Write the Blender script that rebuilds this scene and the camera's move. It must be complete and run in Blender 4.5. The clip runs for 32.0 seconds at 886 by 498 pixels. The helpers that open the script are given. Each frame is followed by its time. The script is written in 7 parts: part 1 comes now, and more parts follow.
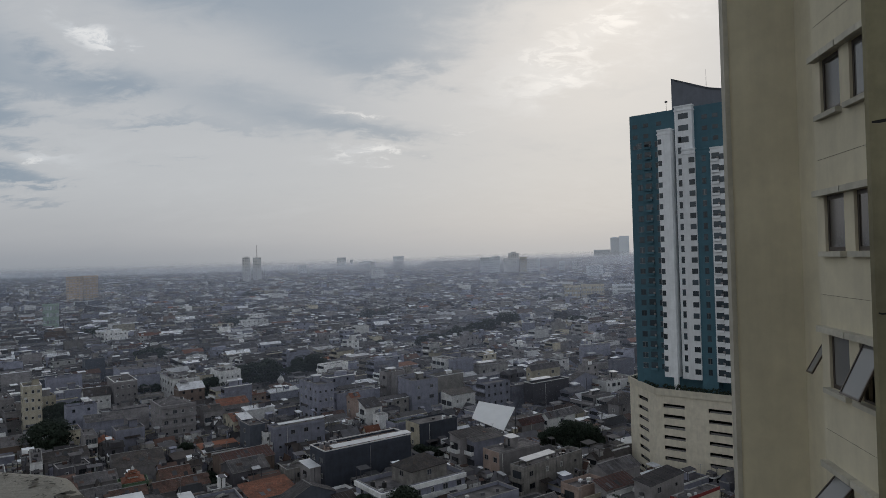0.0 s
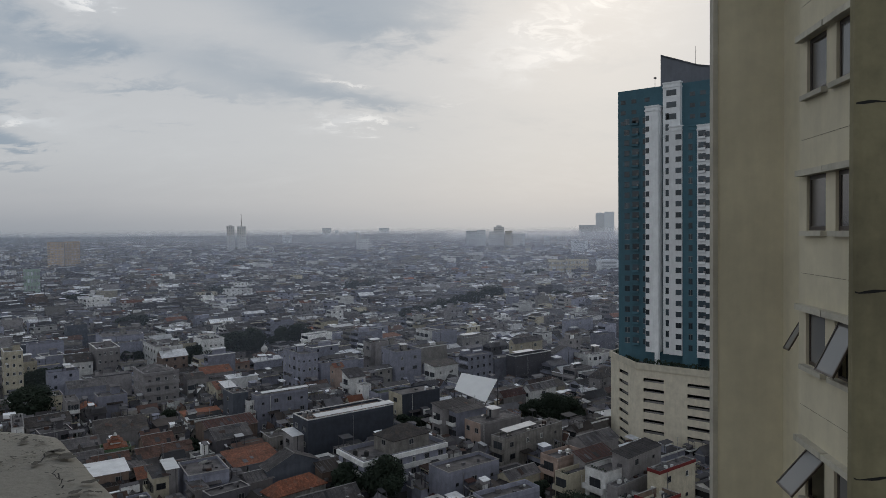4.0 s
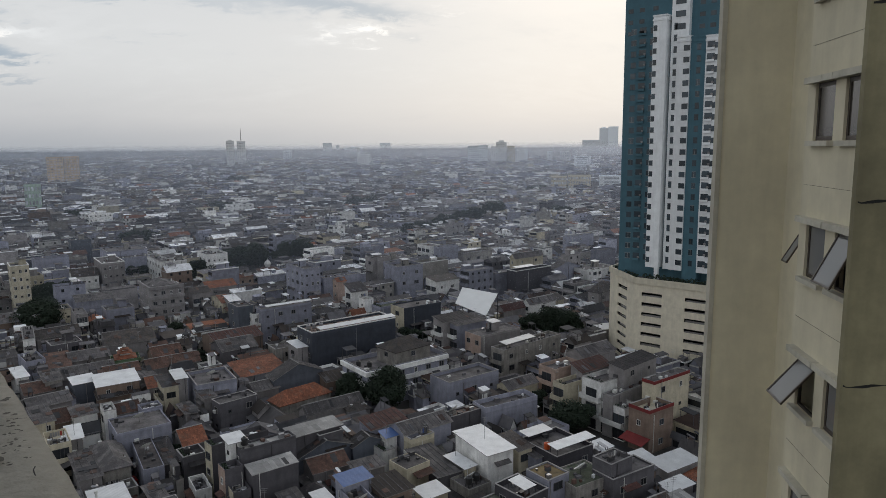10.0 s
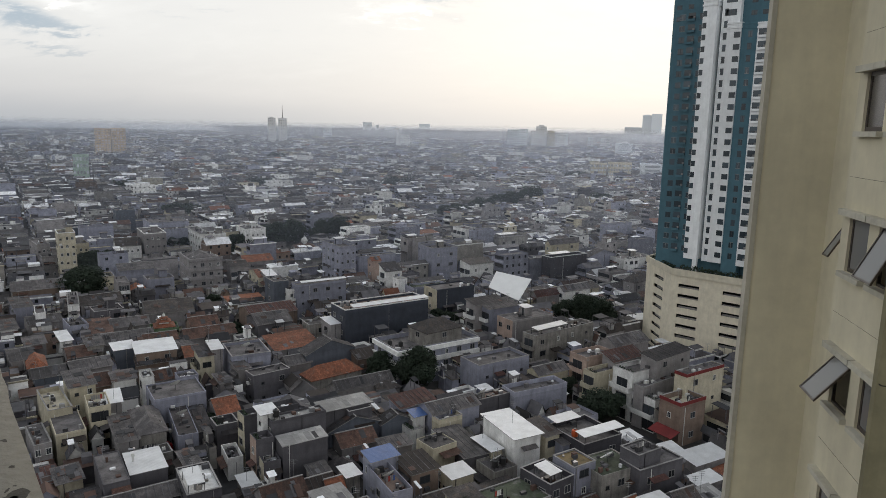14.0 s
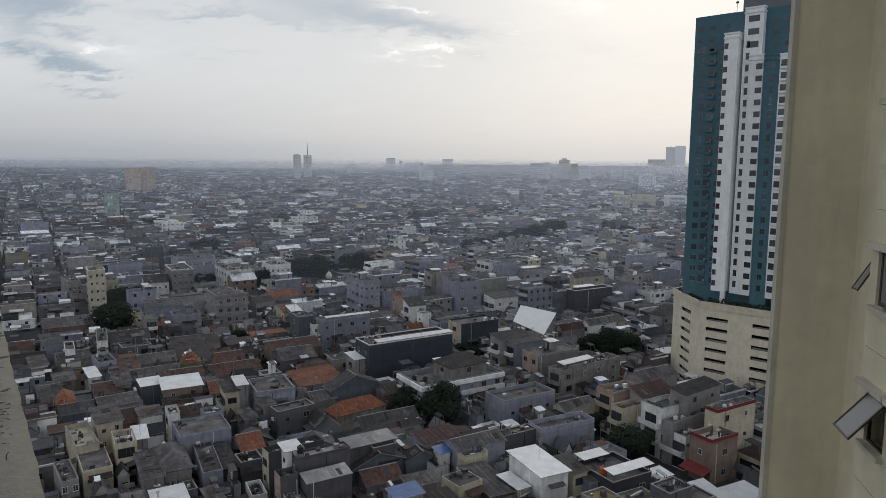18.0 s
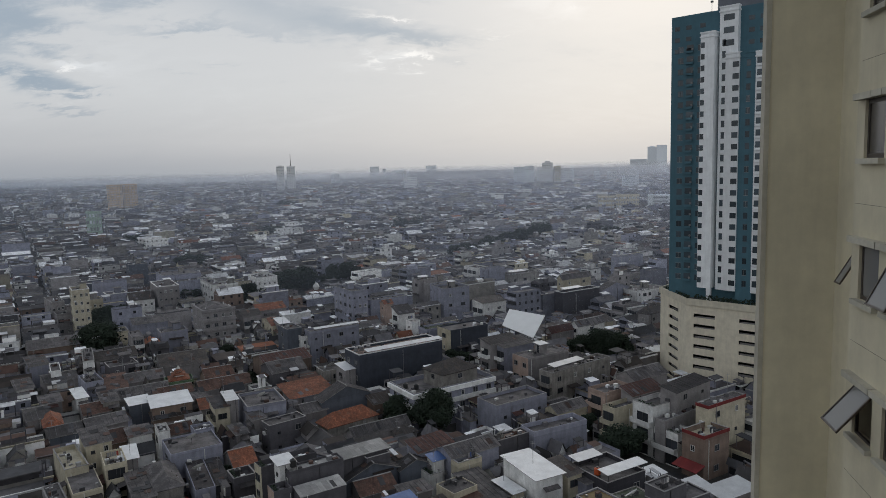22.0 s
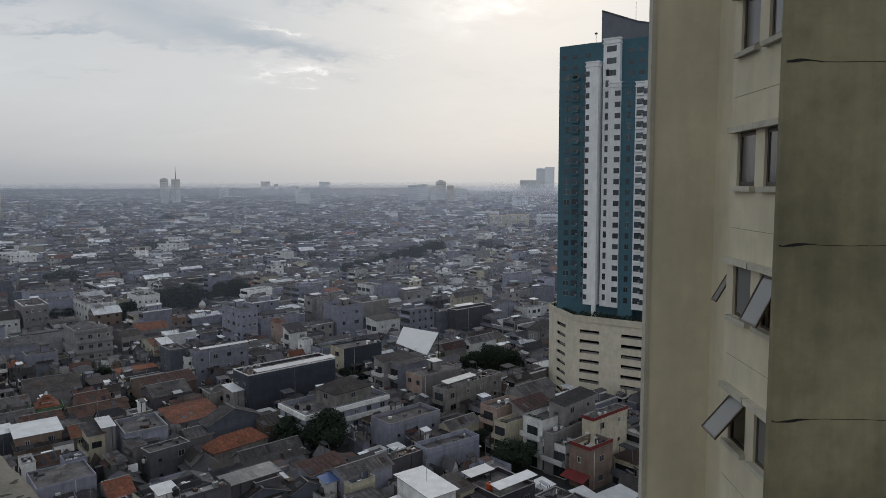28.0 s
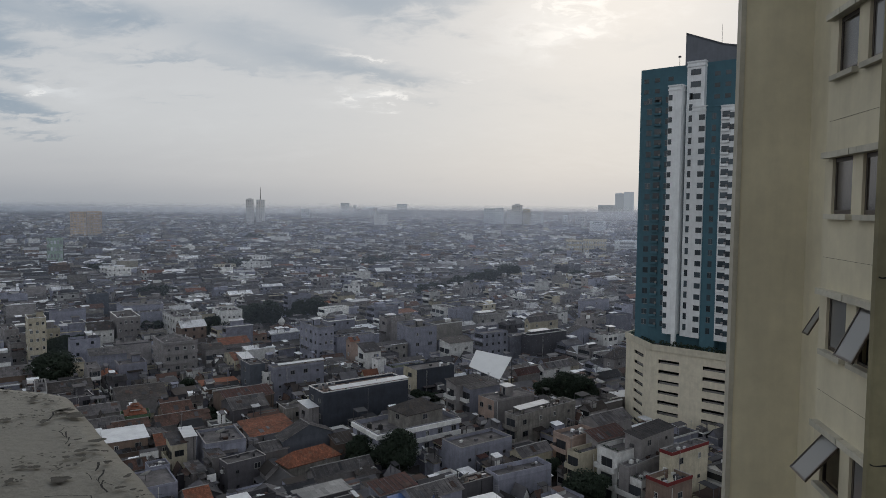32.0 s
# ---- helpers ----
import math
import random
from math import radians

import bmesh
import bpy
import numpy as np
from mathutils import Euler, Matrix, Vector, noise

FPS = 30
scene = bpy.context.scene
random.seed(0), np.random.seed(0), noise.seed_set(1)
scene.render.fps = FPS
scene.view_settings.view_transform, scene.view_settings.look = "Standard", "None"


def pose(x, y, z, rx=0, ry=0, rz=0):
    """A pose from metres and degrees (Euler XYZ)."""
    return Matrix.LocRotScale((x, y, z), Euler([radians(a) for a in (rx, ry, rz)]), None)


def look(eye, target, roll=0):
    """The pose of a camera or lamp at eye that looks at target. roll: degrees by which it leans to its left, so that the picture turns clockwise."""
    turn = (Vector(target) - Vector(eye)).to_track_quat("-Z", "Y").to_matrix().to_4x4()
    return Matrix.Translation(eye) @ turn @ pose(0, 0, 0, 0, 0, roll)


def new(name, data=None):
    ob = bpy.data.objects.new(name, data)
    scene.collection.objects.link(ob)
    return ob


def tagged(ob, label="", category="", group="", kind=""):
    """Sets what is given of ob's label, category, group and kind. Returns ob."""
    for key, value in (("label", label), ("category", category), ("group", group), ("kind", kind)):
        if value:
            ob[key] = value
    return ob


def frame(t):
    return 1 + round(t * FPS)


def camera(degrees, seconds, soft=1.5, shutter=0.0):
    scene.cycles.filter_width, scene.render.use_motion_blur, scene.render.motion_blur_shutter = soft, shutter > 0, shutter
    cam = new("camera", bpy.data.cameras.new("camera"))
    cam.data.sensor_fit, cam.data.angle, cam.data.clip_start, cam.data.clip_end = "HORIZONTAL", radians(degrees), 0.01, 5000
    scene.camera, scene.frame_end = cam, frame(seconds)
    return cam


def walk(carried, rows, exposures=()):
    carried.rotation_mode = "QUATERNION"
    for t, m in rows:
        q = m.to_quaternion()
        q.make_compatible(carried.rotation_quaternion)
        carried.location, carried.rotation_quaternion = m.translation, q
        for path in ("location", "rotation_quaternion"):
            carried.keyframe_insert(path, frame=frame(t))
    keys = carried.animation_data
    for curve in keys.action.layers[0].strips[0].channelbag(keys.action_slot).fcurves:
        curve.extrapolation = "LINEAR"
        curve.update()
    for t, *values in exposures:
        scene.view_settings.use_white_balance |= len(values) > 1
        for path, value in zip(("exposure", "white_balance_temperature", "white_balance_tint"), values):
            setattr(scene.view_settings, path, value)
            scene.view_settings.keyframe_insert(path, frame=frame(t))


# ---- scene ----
cam = camera(65.44, 32.0, soft=0.8)
PATH = [
    (0.0, pose(-0.066, -0.019, 58.058, 90.73, 1.65, 0.35)),
    (0.5, pose(-0.060, -0.026, 58.055, 91.80, 2.04, 0.79)),
    (1.0, pose(-0.058, -0.042, 58.059, 93.80, 1.40, 1.38)),
    (1.5, pose(-0.077, -0.055, 58.045, 96.18, 1.67, 2.63)),
    (2.0, pose(-0.076, -0.056, 58.043, 96.13, 1.27, 1.78)),
    (2.5, pose(-0.085, -0.046, 58.041, 91.04, -0.53, 0.55)),
    (3.0, pose(-0.091, -0.070, 58.037, 89.45, -1.33, -1.09)),
    (3.5, pose(-0.086, -0.052, 58.037, 88.01, -1.43, -2.12)),
    (4.0, pose(-0.062, -0.055, 58.054, 88.42, 0.58, -0.84)),
    (4.5, pose(-0.045, -0.056, 58.039, 82.90, -2.97, -3.16)),
    (6.5, pose(-0.028, -0.003, 58.038, 80.13, 1.87, -2.38)),
    (7.0, pose(-0.020, -0.019, 58.051, 83.15, 6.08, -1.33)),
    (7.5, pose(-0.025, -0.027, 58.052, 83.30, 4.29, -0.41)),
    (8.0, pose(-0.018, -0.010, 58.063, 86.22, 6.49, -1.93)),
    (8.5, pose(-0.013, -0.031, 58.029, 87.30, 2.53, 0.08)),
    (9.0, pose(0.015, 0.005, 58.003, 84.26, 2.11, 0.55)),
    (9.5, pose(0.050, 0.074, 57.976, 83.97, 1.95, 0.40)),
    (10.0, pose(0.046, 0.124, 57.941, 81.43, 0.53, -0.70)),
    (10.5, pose(0.084, 0.128, 57.923, 80.27, 0.82, -1.95)),
    (11.0, pose(0.087, 0.143, 57.903, 78.71, -0.55, -3.27)),
    (11.5, pose(0.102, 0.141, 57.889, 77.66, -1.85, -2.60)),
    (12.0, pose(0.108, 0.152, 57.890, 78.11, -1.00, -1.33)),
    (12.5, pose(0.131, 0.144, 57.887, 78.94, -0.79, -0.55)),
    (13.0, pose(0.130, 0.156, 57.885, 79.10, -1.75, 0.76)),
    (13.5, pose(0.152, 0.136, 57.871, 79.85, -1.00, 2.40)),
    (14.0, pose(0.148, 0.146, 57.872, 79.98, -1.15, 2.55)),
    (14.5, pose(0.151, 0.145, 57.870, 80.59, -1.45, 3.22)),
    (16.5, pose(0.169, 0.111, 57.933, 82.40, -1.47, 4.85)),
    (17.0, pose(0.176, 0.107, 57.942, 82.71, -0.78, 4.66)),
    (17.5, pose(0.182, 0.105, 57.944, 82.69, -0.74, 4.51)),
    (18.0, pose(0.181, 0.103, 57.941, 82.78, -0.38, 4.43)),
    (18.5, pose(0.188, 0.110, 57.929, 82.87, -0.18, 4.00)),
    (19.0, pose(0.190, 0.113, 57.909, 82.87, -0.47, 4.23)),
    (19.5, pose(0.202, 0.118, 57.936, 82.37, 0.18, 3.88)),
    (20.0, pose(0.207, 0.116, 57.955, 82.94, 0.79, 4.27)),
    (20.5, pose(0.214, 0.120, 57.969, 83.10, 0.72, 3.60)),
    (21.0, pose(0.222, 0.124, 57.978, 83.35, 1.20, 3.46)),
    (21.5, pose(0.222, 0.126, 57.986, 83.53, 1.36, 3.57)),
    (22.0, pose(0.220, 0.128, 57.991, 83.30, 1.52, 3.08)),
    (22.5, pose(0.220, 0.132, 57.997, 84.10, 1.63, 3.58)),
    (23.0, pose(0.211, 0.131, 58.001, 83.96, 1.59, 3.13)),
    (23.5, pose(0.200, 0.127, 58.003, 83.91, 1.87, 2.47)),
    (24.0, pose(0.193, 0.127, 58.007, 84.02, 1.76, 2.31)),
    (24.5, pose(0.186, 0.127, 58.010, 83.95, 1.67, 2.03)),
    (25.0, pose(0.180, 0.123, 58.014, 83.82, 2.07, 1.49)),
    (25.5, pose(0.178, 0.125, 58.018, 84.14, 2.06, 1.86)),
    (26.0, pose(0.130, 0.090, 58.015, 84.69, 2.55, 0.60)),
    (26.5, pose(0.093, 0.070, 58.018, 81.41, 5.33, -5.35)),
    (28.5, pose(-0.039, -0.009, 58.045, 85.84, -0.63, -5.16)),
    (29.0, pose(-0.038, -0.012, 58.051, 86.45, -0.78, -4.85)),
    (29.5, pose(-0.052, -0.012, 58.049, 86.56, -1.79, -4.35)),
    (30.0, pose(-0.063, -0.012, 58.023, 85.81, -1.21, 0.02)),
    (30.5, pose(-0.065, -0.007, 58.023, 85.55, -0.64, 1.73)),
    (31.0, pose(-0.053, -0.010, 58.028, 85.82, -0.41, 0.92)),
    (31.5, pose(-0.054, -0.011, 58.027, 85.97, -0.77, 0.48)),
    (32.0, pose(-0.056, -0.014, 58.028, 86.52, -0.56, 0.65)),
]
EXPOSURES = ((0.0, -0.22, 6400, 10), (1.0, -0.33, 6360, 10), (1.5, -0.4, 6330, 10), (2.0, -0.38, 6330, 10), (2.5, -0.24, 6400, 10), (4.0, -0.12, 6420, 10), (4.5, 0.14, 6500, 10), (6.5, 0.46, 6680, 10), (7.0, 0.38, 6480, 10), (8.0, 0.15, 6490, 10), (9.0, 0.03, 6500, 10), (10.0, 0.27, 6600, 10), (11.0, 0.57, 6880, 10), (12.0, 0.71, 6900, 10), (13.0, 0.69, 6940, 10), (14.5, 0.48, 6750, 10), (17.0, 0.28, 6560, 10), (19.0, 0.25, 6500, 10), (23.0, 0.1, 6490, 10), (26.0, 0.1, 6490, 10), (29.0, 0.07, 6490, 10), (30.0, -0.02, 6490, 10), (32.0, 0.0, 6490, 10))
walk(cam, PATH, EXPOSURES)
EYE = 58.0

# ---- daylight: a bright overcast evening sky, the veiled sun low ahead ----
world = bpy.data.worlds.new("sky")
scene.world = world
world.use_nodes = True
wn, wl = world.node_tree.nodes, world.node_tree.links
wn.clear()


def wnode(kind, **values):
    node = wn.new(kind)
    for key, value in values.items():
        node.inputs[key].default_value = value
    return node


def wmath(op, a, b=0.0, c=0.0):
    node = wn.new("ShaderNodeMath")
    node.operation = op
    for slot, value in enumerate((a, b, c)):
        if isinstance(value, (int, float)):
            node.inputs[slot].default_value = value
        else:
            wl.new(value, node.inputs[slot])
    return node.outputs[0]


def wmix(fac, a, b):
    node = wn.new("ShaderNodeMix")
    node.data_type = "RGBA"
    for slot, value in ((0, fac), (6, a), (7, b)):
        if isinstance(value, (int, float)):
            node.inputs[slot].default_value = value
        elif isinstance(value, tuple):
            node.inputs[slot].default_value = (*value, 1)
        else:
            wl.new(value, node.inputs[slot])
    return node.outputs[2]


def wramp(value, low, high):
    node = wn.new("ShaderNodeMapRange")
    node.interpolation_type = "SMOOTHSTEP"
    node.inputs[1].default_value, node.inputs[2].default_value = low, high
    wl.new(value, node.inputs[0])
    return node.outputs[0]


coord = wn.new("ShaderNodeTexCoord").outputs["Generated"]
axis = wn.new("ShaderNodeSeparateXYZ")
wl.new(coord, axis.inputs[0])
dx, dy, dz = axis.outputs
high = wmath("MAXIMUM", dz, 0.0)
reach = wmath("ADD", high, 0.30)
sheet = wn.new("ShaderNodeCombineXYZ")
wl.new(wmath("DIVIDE", dx, reach), sheet.inputs[0])
wl.new(wmath("DIVIDE", dy, reach), sheet.inputs[1])
sheet.inputs[2].default_value = 3.7


def clouds(scale, detail, rough, stretch, distort):
    turn = wn.new("ShaderNodeMapping")
    turn.inputs["Rotation"].default_value = (0, 0, radians(-24))
    turn.inputs["Scale"].default_value = stretch
    wl.new(sheet.outputs[0], turn.inputs[0])
    node = wnode("ShaderNodeTexNoise", Scale=scale, Detail=detail, Roughness=rough, Distortion=distort)
    wl.new(turn.outputs[0], node.inputs["Vector"])
    return node.outputs[0]


big = clouds(1.5, 7.0, 0.52, (0.85, 1.2, 1.0), 0.15)
fine = clouds(5.0, 9.0, 0.58, (0.7, 1.2, 1.0), 0.2)
tiny = clouds(13.0, 9.0, 0.62, (0.75, 1.1, 1.0), 0.5)
AZ = wmath("MULTIPLY", wmath("ARCTAN2", wmath("MULTIPLY", dx, -1.0), dy), 57.3)
EL = wmath("MULTIPLY", wmath("ARCSINE", dz), 57.3)
AZW = wmath("ADD", AZ, wmath("ADD", wmath("MULTIPLY", wmath("SUBTRACT", fine, 0.5), 12.0), wmath("MULTIPLY", wmath("SUBTRACT", tiny, 0.5), 7.0)))
ELW = wmath("ADD", wmath("ADD", EL, wmath("MULTIPLY", wmath("SUBTRACT", big, 0.5), 5.0)), wmath("ADD", wmath("MULTIPLY", wmath("SUBTRACT", fine, 0.5), 4.0), wmath("MULTIPLY", wmath("SUBTRACT", tiny, 0.5), 3.2)))


def patch(az, el, wide, tall, lean=0.0, crisp=False):
    """A ragged oval of cloud about that azimuth (to the left) and elevation, in degrees."""
    a = wmath("SUBTRACT", AZ if crisp else AZW, az)
    e = wmath("SUBTRACT", wmath("ADD", EL, wmath("MULTIPLY", wmath("SUBTRACT", tiny, 0.5), 2.6)) if crisp else ELW, el)
    e = wmath("ADD", e, wmath("MULTIPLY", a, lean))
    r = wmath("ADD", wmath("POWER", wmath("DIVIDE", wmath("ABSOLUTE", a), wide), 2.0), wmath("POWER", wmath("DIVIDE", wmath("ABSOLUTE", e), tall), 2.0))
    return wmath("EXPONENT", wmath("MULTIPLY", r, -1.0))


def total(*terms):
    sum_ = None
    for weight, p in terms:
        one = wmath("MULTIPLY", p, weight)
        sum_ = one if sum_ is None else wmath("ADD", sum_, one)
    return sum_


air = wn.new("ShaderNodeTexSky")
air.sky_type, air.sun_disc = "NISHITA", False
air.sun_elevation, air.sun_rotation, air.dust_density = radians(24), radians(14), 4.0
clear = wn.new("ShaderNodeVectorMath")
clear.operation = "SCALE"
wl.new(air.outputs[0], clear.inputs[0])
clear.inputs["Scale"].default_value = 0.08

wisp = wmath("ADD", wmath("MULTIPLY", big, 0.3), wmath("ADD", wmath("MULTIPLY", fine, 0.4), wmath("MULTIPLY", tiny, 0.3)))
# grey undersides of the cloud deck and the breaks that the sun shines through
dark = total((0.95, patch(5.0, 19.8, 13.5, 4.4, 0.06)), (0.6, patch(4.5, 15.6, 6.5, 1.7)), (1.0, patch(23, 22.5, 9, 3.6)), (0.6, patch(-11, 22.0, 8, 1.8)), (0.6, patch(34.5, 15, 3.6, 6.5)), (0.8, patch(27.4, 14.0, 4.3, 1.5)),
             (0.62, patch(13, 11.7, 12, 2.2, -0.13)), (0.45, patch(4, 10.4, 7, 0.7, -0.08)), (0.55, patch(24, 11.0, 6, 0.45, -0.05)), (0.55, patch(35, 11.0, 3.5, 3.0)), (1.0, patch(32.4, 7.2, 2.4, 0.9)), (0.65, patch(31.6, 5.0, 2.8, 0.4)),
             (0.45, patch(20.5, 8.6, 2.2, 0.3)), (0.4, patch(22.5, 7.7, 1.6, 0.25)), (0.4, patch(3.0, 7.9, 2.6, 0.6)), (0.35, patch(-14, 12.6, 6, 0.7)), (0.3, patch(-17, 9, 6, 1.5)))
dark = wramp(wmath("ADD", wmath("ADD", dark, wmath("MULTIPLY", wmath("SUBTRACT", fine, 0.5), 0.7)), wmath("MULTIPLY", wmath("SUBTRACT", tiny, 0.5), 0.6)), -0.1, 1.25)
glow = total((1.0, patch(26.8, 16.9, 2.4, 0.8)), (0.85, patch(31.0, 7.9, 2.4, 0.5, 0, True)), (0.8, patch(7.0, 12.0, 3.4, 0.2, -0.146, True)), (1.0, patch(6.8, 8.3, 4.6, 1.1)), (0.5, patch(0, 10.2, 4, 0.8)),
             (0.5, patch(31.1, 5.4, 1.4, 0.2, 0, True)), (0.75, patch(-10, 15.0, 9, 2.6, 0.25)), (0.45, patch(-16, 18.3, 6, 1.2, 0.2)), (0.35, patch(20, 16.2, 8, 1.6, -0.1)), (0.4, patch(7, 25.0, 3.5, 1.2)))
tone = wmath("ADD", wmath("ADD", 0.60, wmath("MULTIPLY", wmath("SUBTRACT", wisp, 0.5), 1.7)), wmath("MULTIPLY", glow, 0.36))
tone = wmath("SUBTRACT", tone, wmath("MULTIPLY", dark, 0.95))
deck = wmix(wramp(tone, -0.40, 0.56), (0.30, 0.37, 0.445), (0.57, 0.59, 0.61))
deck = wmix(wmath("MULTIPLY", wramp(tone, 0.55, 1.1), 0.9), deck, (0.755, 0.782, 0.805))
deck = wmix(wramp(wmath("MULTIPLY", glow, wramp(tiny, 0.38, 0.56)), 0.38, 1.15), deck, (0.90, 0.90, 0.89))
low = wramp(dz, 0.125, 0.015)
band = wmix(wramp(wmath("ADD", dx, wmath("MULTIPLY", fine, 0.15)), -0.72, 0.22), (0.36, 0.38, 0.415), (0.575, 0.58, 0.59))
deck = wmix(wmath("MULTIPLY", low, 0.72), deck, band)
murk = wmix(wramp(dx, -0.60, 0.25), (0.26, 0.295, 0.345), (0.56, 0.56, 0.565))
deck = wmix(wmath("MULTIPLY", wramp(dz, 0.045, -0.005), 0.55), deck, murk)
deck = wmix(wramp(dz, -0.004, -0.014), deck, (0.34, 0.375, 0.42))
over = wmath("MULTIPLY", wramp(dz, 0.48, 0.8), 0.9)
deck = wmix(over, deck, (0.30, 0.34, 0.40))
whole = wmix(0.93, clear.outputs[0], deck)
# the sky darkens a little away from the veiled sun
away = wn.new("ShaderNodeVectorMath")
away.operation = "SCALE"
wl.new(whole, away.inputs[0])
fall = wn.new("ShaderNodeMapRange")
fall.inputs[1].default_value, fall.inputs[2].default_value, fall.inputs[3].default_value, fall.inputs[4].default_value = -0.5, 0.55, 0.95, 1.0
wl.new(dy, fall.inputs[0])
wl.new(fall.outputs[0], away.inputs["Scale"])
whole = away.outputs[0]
shine = wn.new("ShaderNodeBackground")
wl.new(whole, shine.inputs["Color"])
shine.inputs["Strength"].default_value = 1.0
wl.new(shine.outputs[0], wn.new("ShaderNodeOutputWorld").inputs["Surface"])

sun = new("sun", bpy.data.lights.new("sun", "SUN"))
sun.data.energy, sun.data.angle, sun.data.color = 0.35, radians(20), (1.0, 0.93, 0.84)
sun.matrix_basis = look((30, 120, 60), (0, 0, 0))

# ---- materials ----
MATS = {}


def material(name, colour, rough=0.85, stain=0.35, streak=0.0, grain=6.0, bump=0.25, metal=0.0, vary=0.16, sheets=None, ribs=0.0, island=False, patchy=None):
    """A weathered surface: grain, stains, rain streaks, tone by object or island; sheets: size of roof sheets or tiles; ribs: their waves per metre."""
    m = bpy.data.materials.new(name)
    m.use_nodes = True
    n, k = m.node_tree.nodes, m.node_tree.links
    p = n["Principled BSDF"]
    p.inputs["Roughness"].default_value, p.inputs["Metallic"].default_value = rough, metal
    where = n.new("ShaderNodeTexCoord").outputs["Object"]

    def tex(scale, detail, stretch=(1, 1, 1)):
        warp = n.new("ShaderNodeMapping")
        warp.inputs["Scale"].default_value = stretch
        k.new(where, warp.inputs[0])
        node = n.new("ShaderNodeTexNoise")
        node.inputs["Scale"].default_value, node.inputs["Detail"].default_value, node.inputs["Roughness"].default_value = scale, detail, 0.62
        k.new(warp.outputs[0], node.inputs["Vector"])
        return node.outputs[0]

    def remap(value, a, b, c, d):
        node = n.new("ShaderNodeMapRange")
        for slot, x in enumerate((a, b, c, d)):
            node.inputs[slot + 1].default_value = x
        k.new(value, node.inputs[0])
        return node.outputs[0]

    def times(a, b):
        node = n.new("ShaderNodeMath")
        node.operation = "MULTIPLY"
        k.new(a, node.inputs[0])
        k.new(b, node.inputs[1])
        return node.outputs[0]

    fine = tex(grain, 5)
    broad = tex(0.45, 6)
    value = times(remap(fine, 0.25, 0.75, 1 - stain * 0.45, 1 + stain * 0.35), remap(broad, 0.3, 0.7, 1 - stain, 1 + stain * 0.6))
    if streak:
        value = times(value, remap(tex(1.6, 4, (1, 1, 0.09)), 0.42, 0.72, 1.0, 1 - streak))
    lucky = n.new("ShaderNodeNewGeometry").outputs["Random Per Island"] if island else n.new("ShaderNodeObjectInfo").outputs["Random"]
    value = times(value, remap(lucky, 0, 1, 1 - vary, 1 + vary))
    base = n.new("ShaderNodeRGB").outputs[0]
    base.default_value = (*colour, 1)
    if sheets:
        tiles = n.new("ShaderNodeTexBrick")
        tiles.inputs["Color1"].default_value = (0.62, 0.62, 0.62, 1)
        tiles.inputs["Color2"].default_value = (1.30, 1.28, 1.25, 1)
        tiles.inputs["Mortar"].default_value = (0.55, 0.54, 0.53, 1)
        tiles.inputs["Scale"].default_value, tiles.inputs["Mortar Size"].default_value = 1.0, 0.015
        tiles.inputs["Brick Width"].default_value, tiles.inputs["Row Height"].default_value = sheets
        k.new(where, tiles.inputs["Vector"])
        both = n.new("ShaderNodeMix")
        both.data_type, both.blend_type = "RGBA", "MULTIPLY"
        both.inputs[0].default_value = 0.9
        k.new(base, both.inputs[6])
        k.new(tiles.outputs[0], both.inputs[7])
        base = both.outputs[2]
    if patchy:
        spot = n.new("ShaderNodeMix")
        spot.data_type = "RGBA"
        spot.inputs[7].default_value = (*patchy, 1)
        k.new(remap(tex(0.8, 5), 0.52, 0.66, 0, 0.8), spot.inputs[0])
        k.new(base, spot.inputs[6])
        base = spot.outputs[2]
    shade = n.new("ShaderNodeVectorMath")
    shade.operation = "SCALE"
    k.new(base, shade.inputs[0])
    k.new(value, shade.inputs["Scale"])
    k.new(shade.outputs[0], p.inputs["Base Color"])
    rise = n.new("ShaderNodeBump")
    rise.inputs["Strength"].default_value, rise.inputs["Distance"].default_value = bump, 0.03
    height = fine
    if ribs:
        wave = n.new("ShaderNodeTexWave")
        wave.inputs["Scale"].default_value = ribs
        k.new(where, wave.inputs["Vector"])
        height = times(remap(fine, 0, 1, 0.7, 1.0), wave.outputs[1])
        rise.inputs["Strength"].default_value = 0.4
    k.new(height, rise.inputs["Height"])
    k.new(rise.outputs[0], p.inputs["Normal"])
    MATS[name] = m
    return m


def glass(name, colour, rough=0.12):
    m = bpy.data.materials.new(name)
    m.use_nodes = True
    n, k = m.node_tree.nodes, m.node_tree.links
    p = n["Principled BSDF"]
    p.inputs["Roughness"].default_value, p.inputs["Specular IOR Level"].default_value = rough, 0.6
    tint = n.new("ShaderNodeMapRange")
    tint.inputs[3].default_value, tint.inputs[4].default_value = 0.5, 1.6
    k.new(n.new("ShaderNodeObjectInfo").outputs["Random"], tint.inputs[0])
    hue = n.new("ShaderNodeVectorMath")
    hue.operation = "SCALE"
    hue.inputs[0].default_value = colour
    k.new(tint.outputs[0], hue.inputs["Scale"])
    k.new(hue.outputs[0], p.inputs["Base Color"])
    MATS[name] = m
    return m


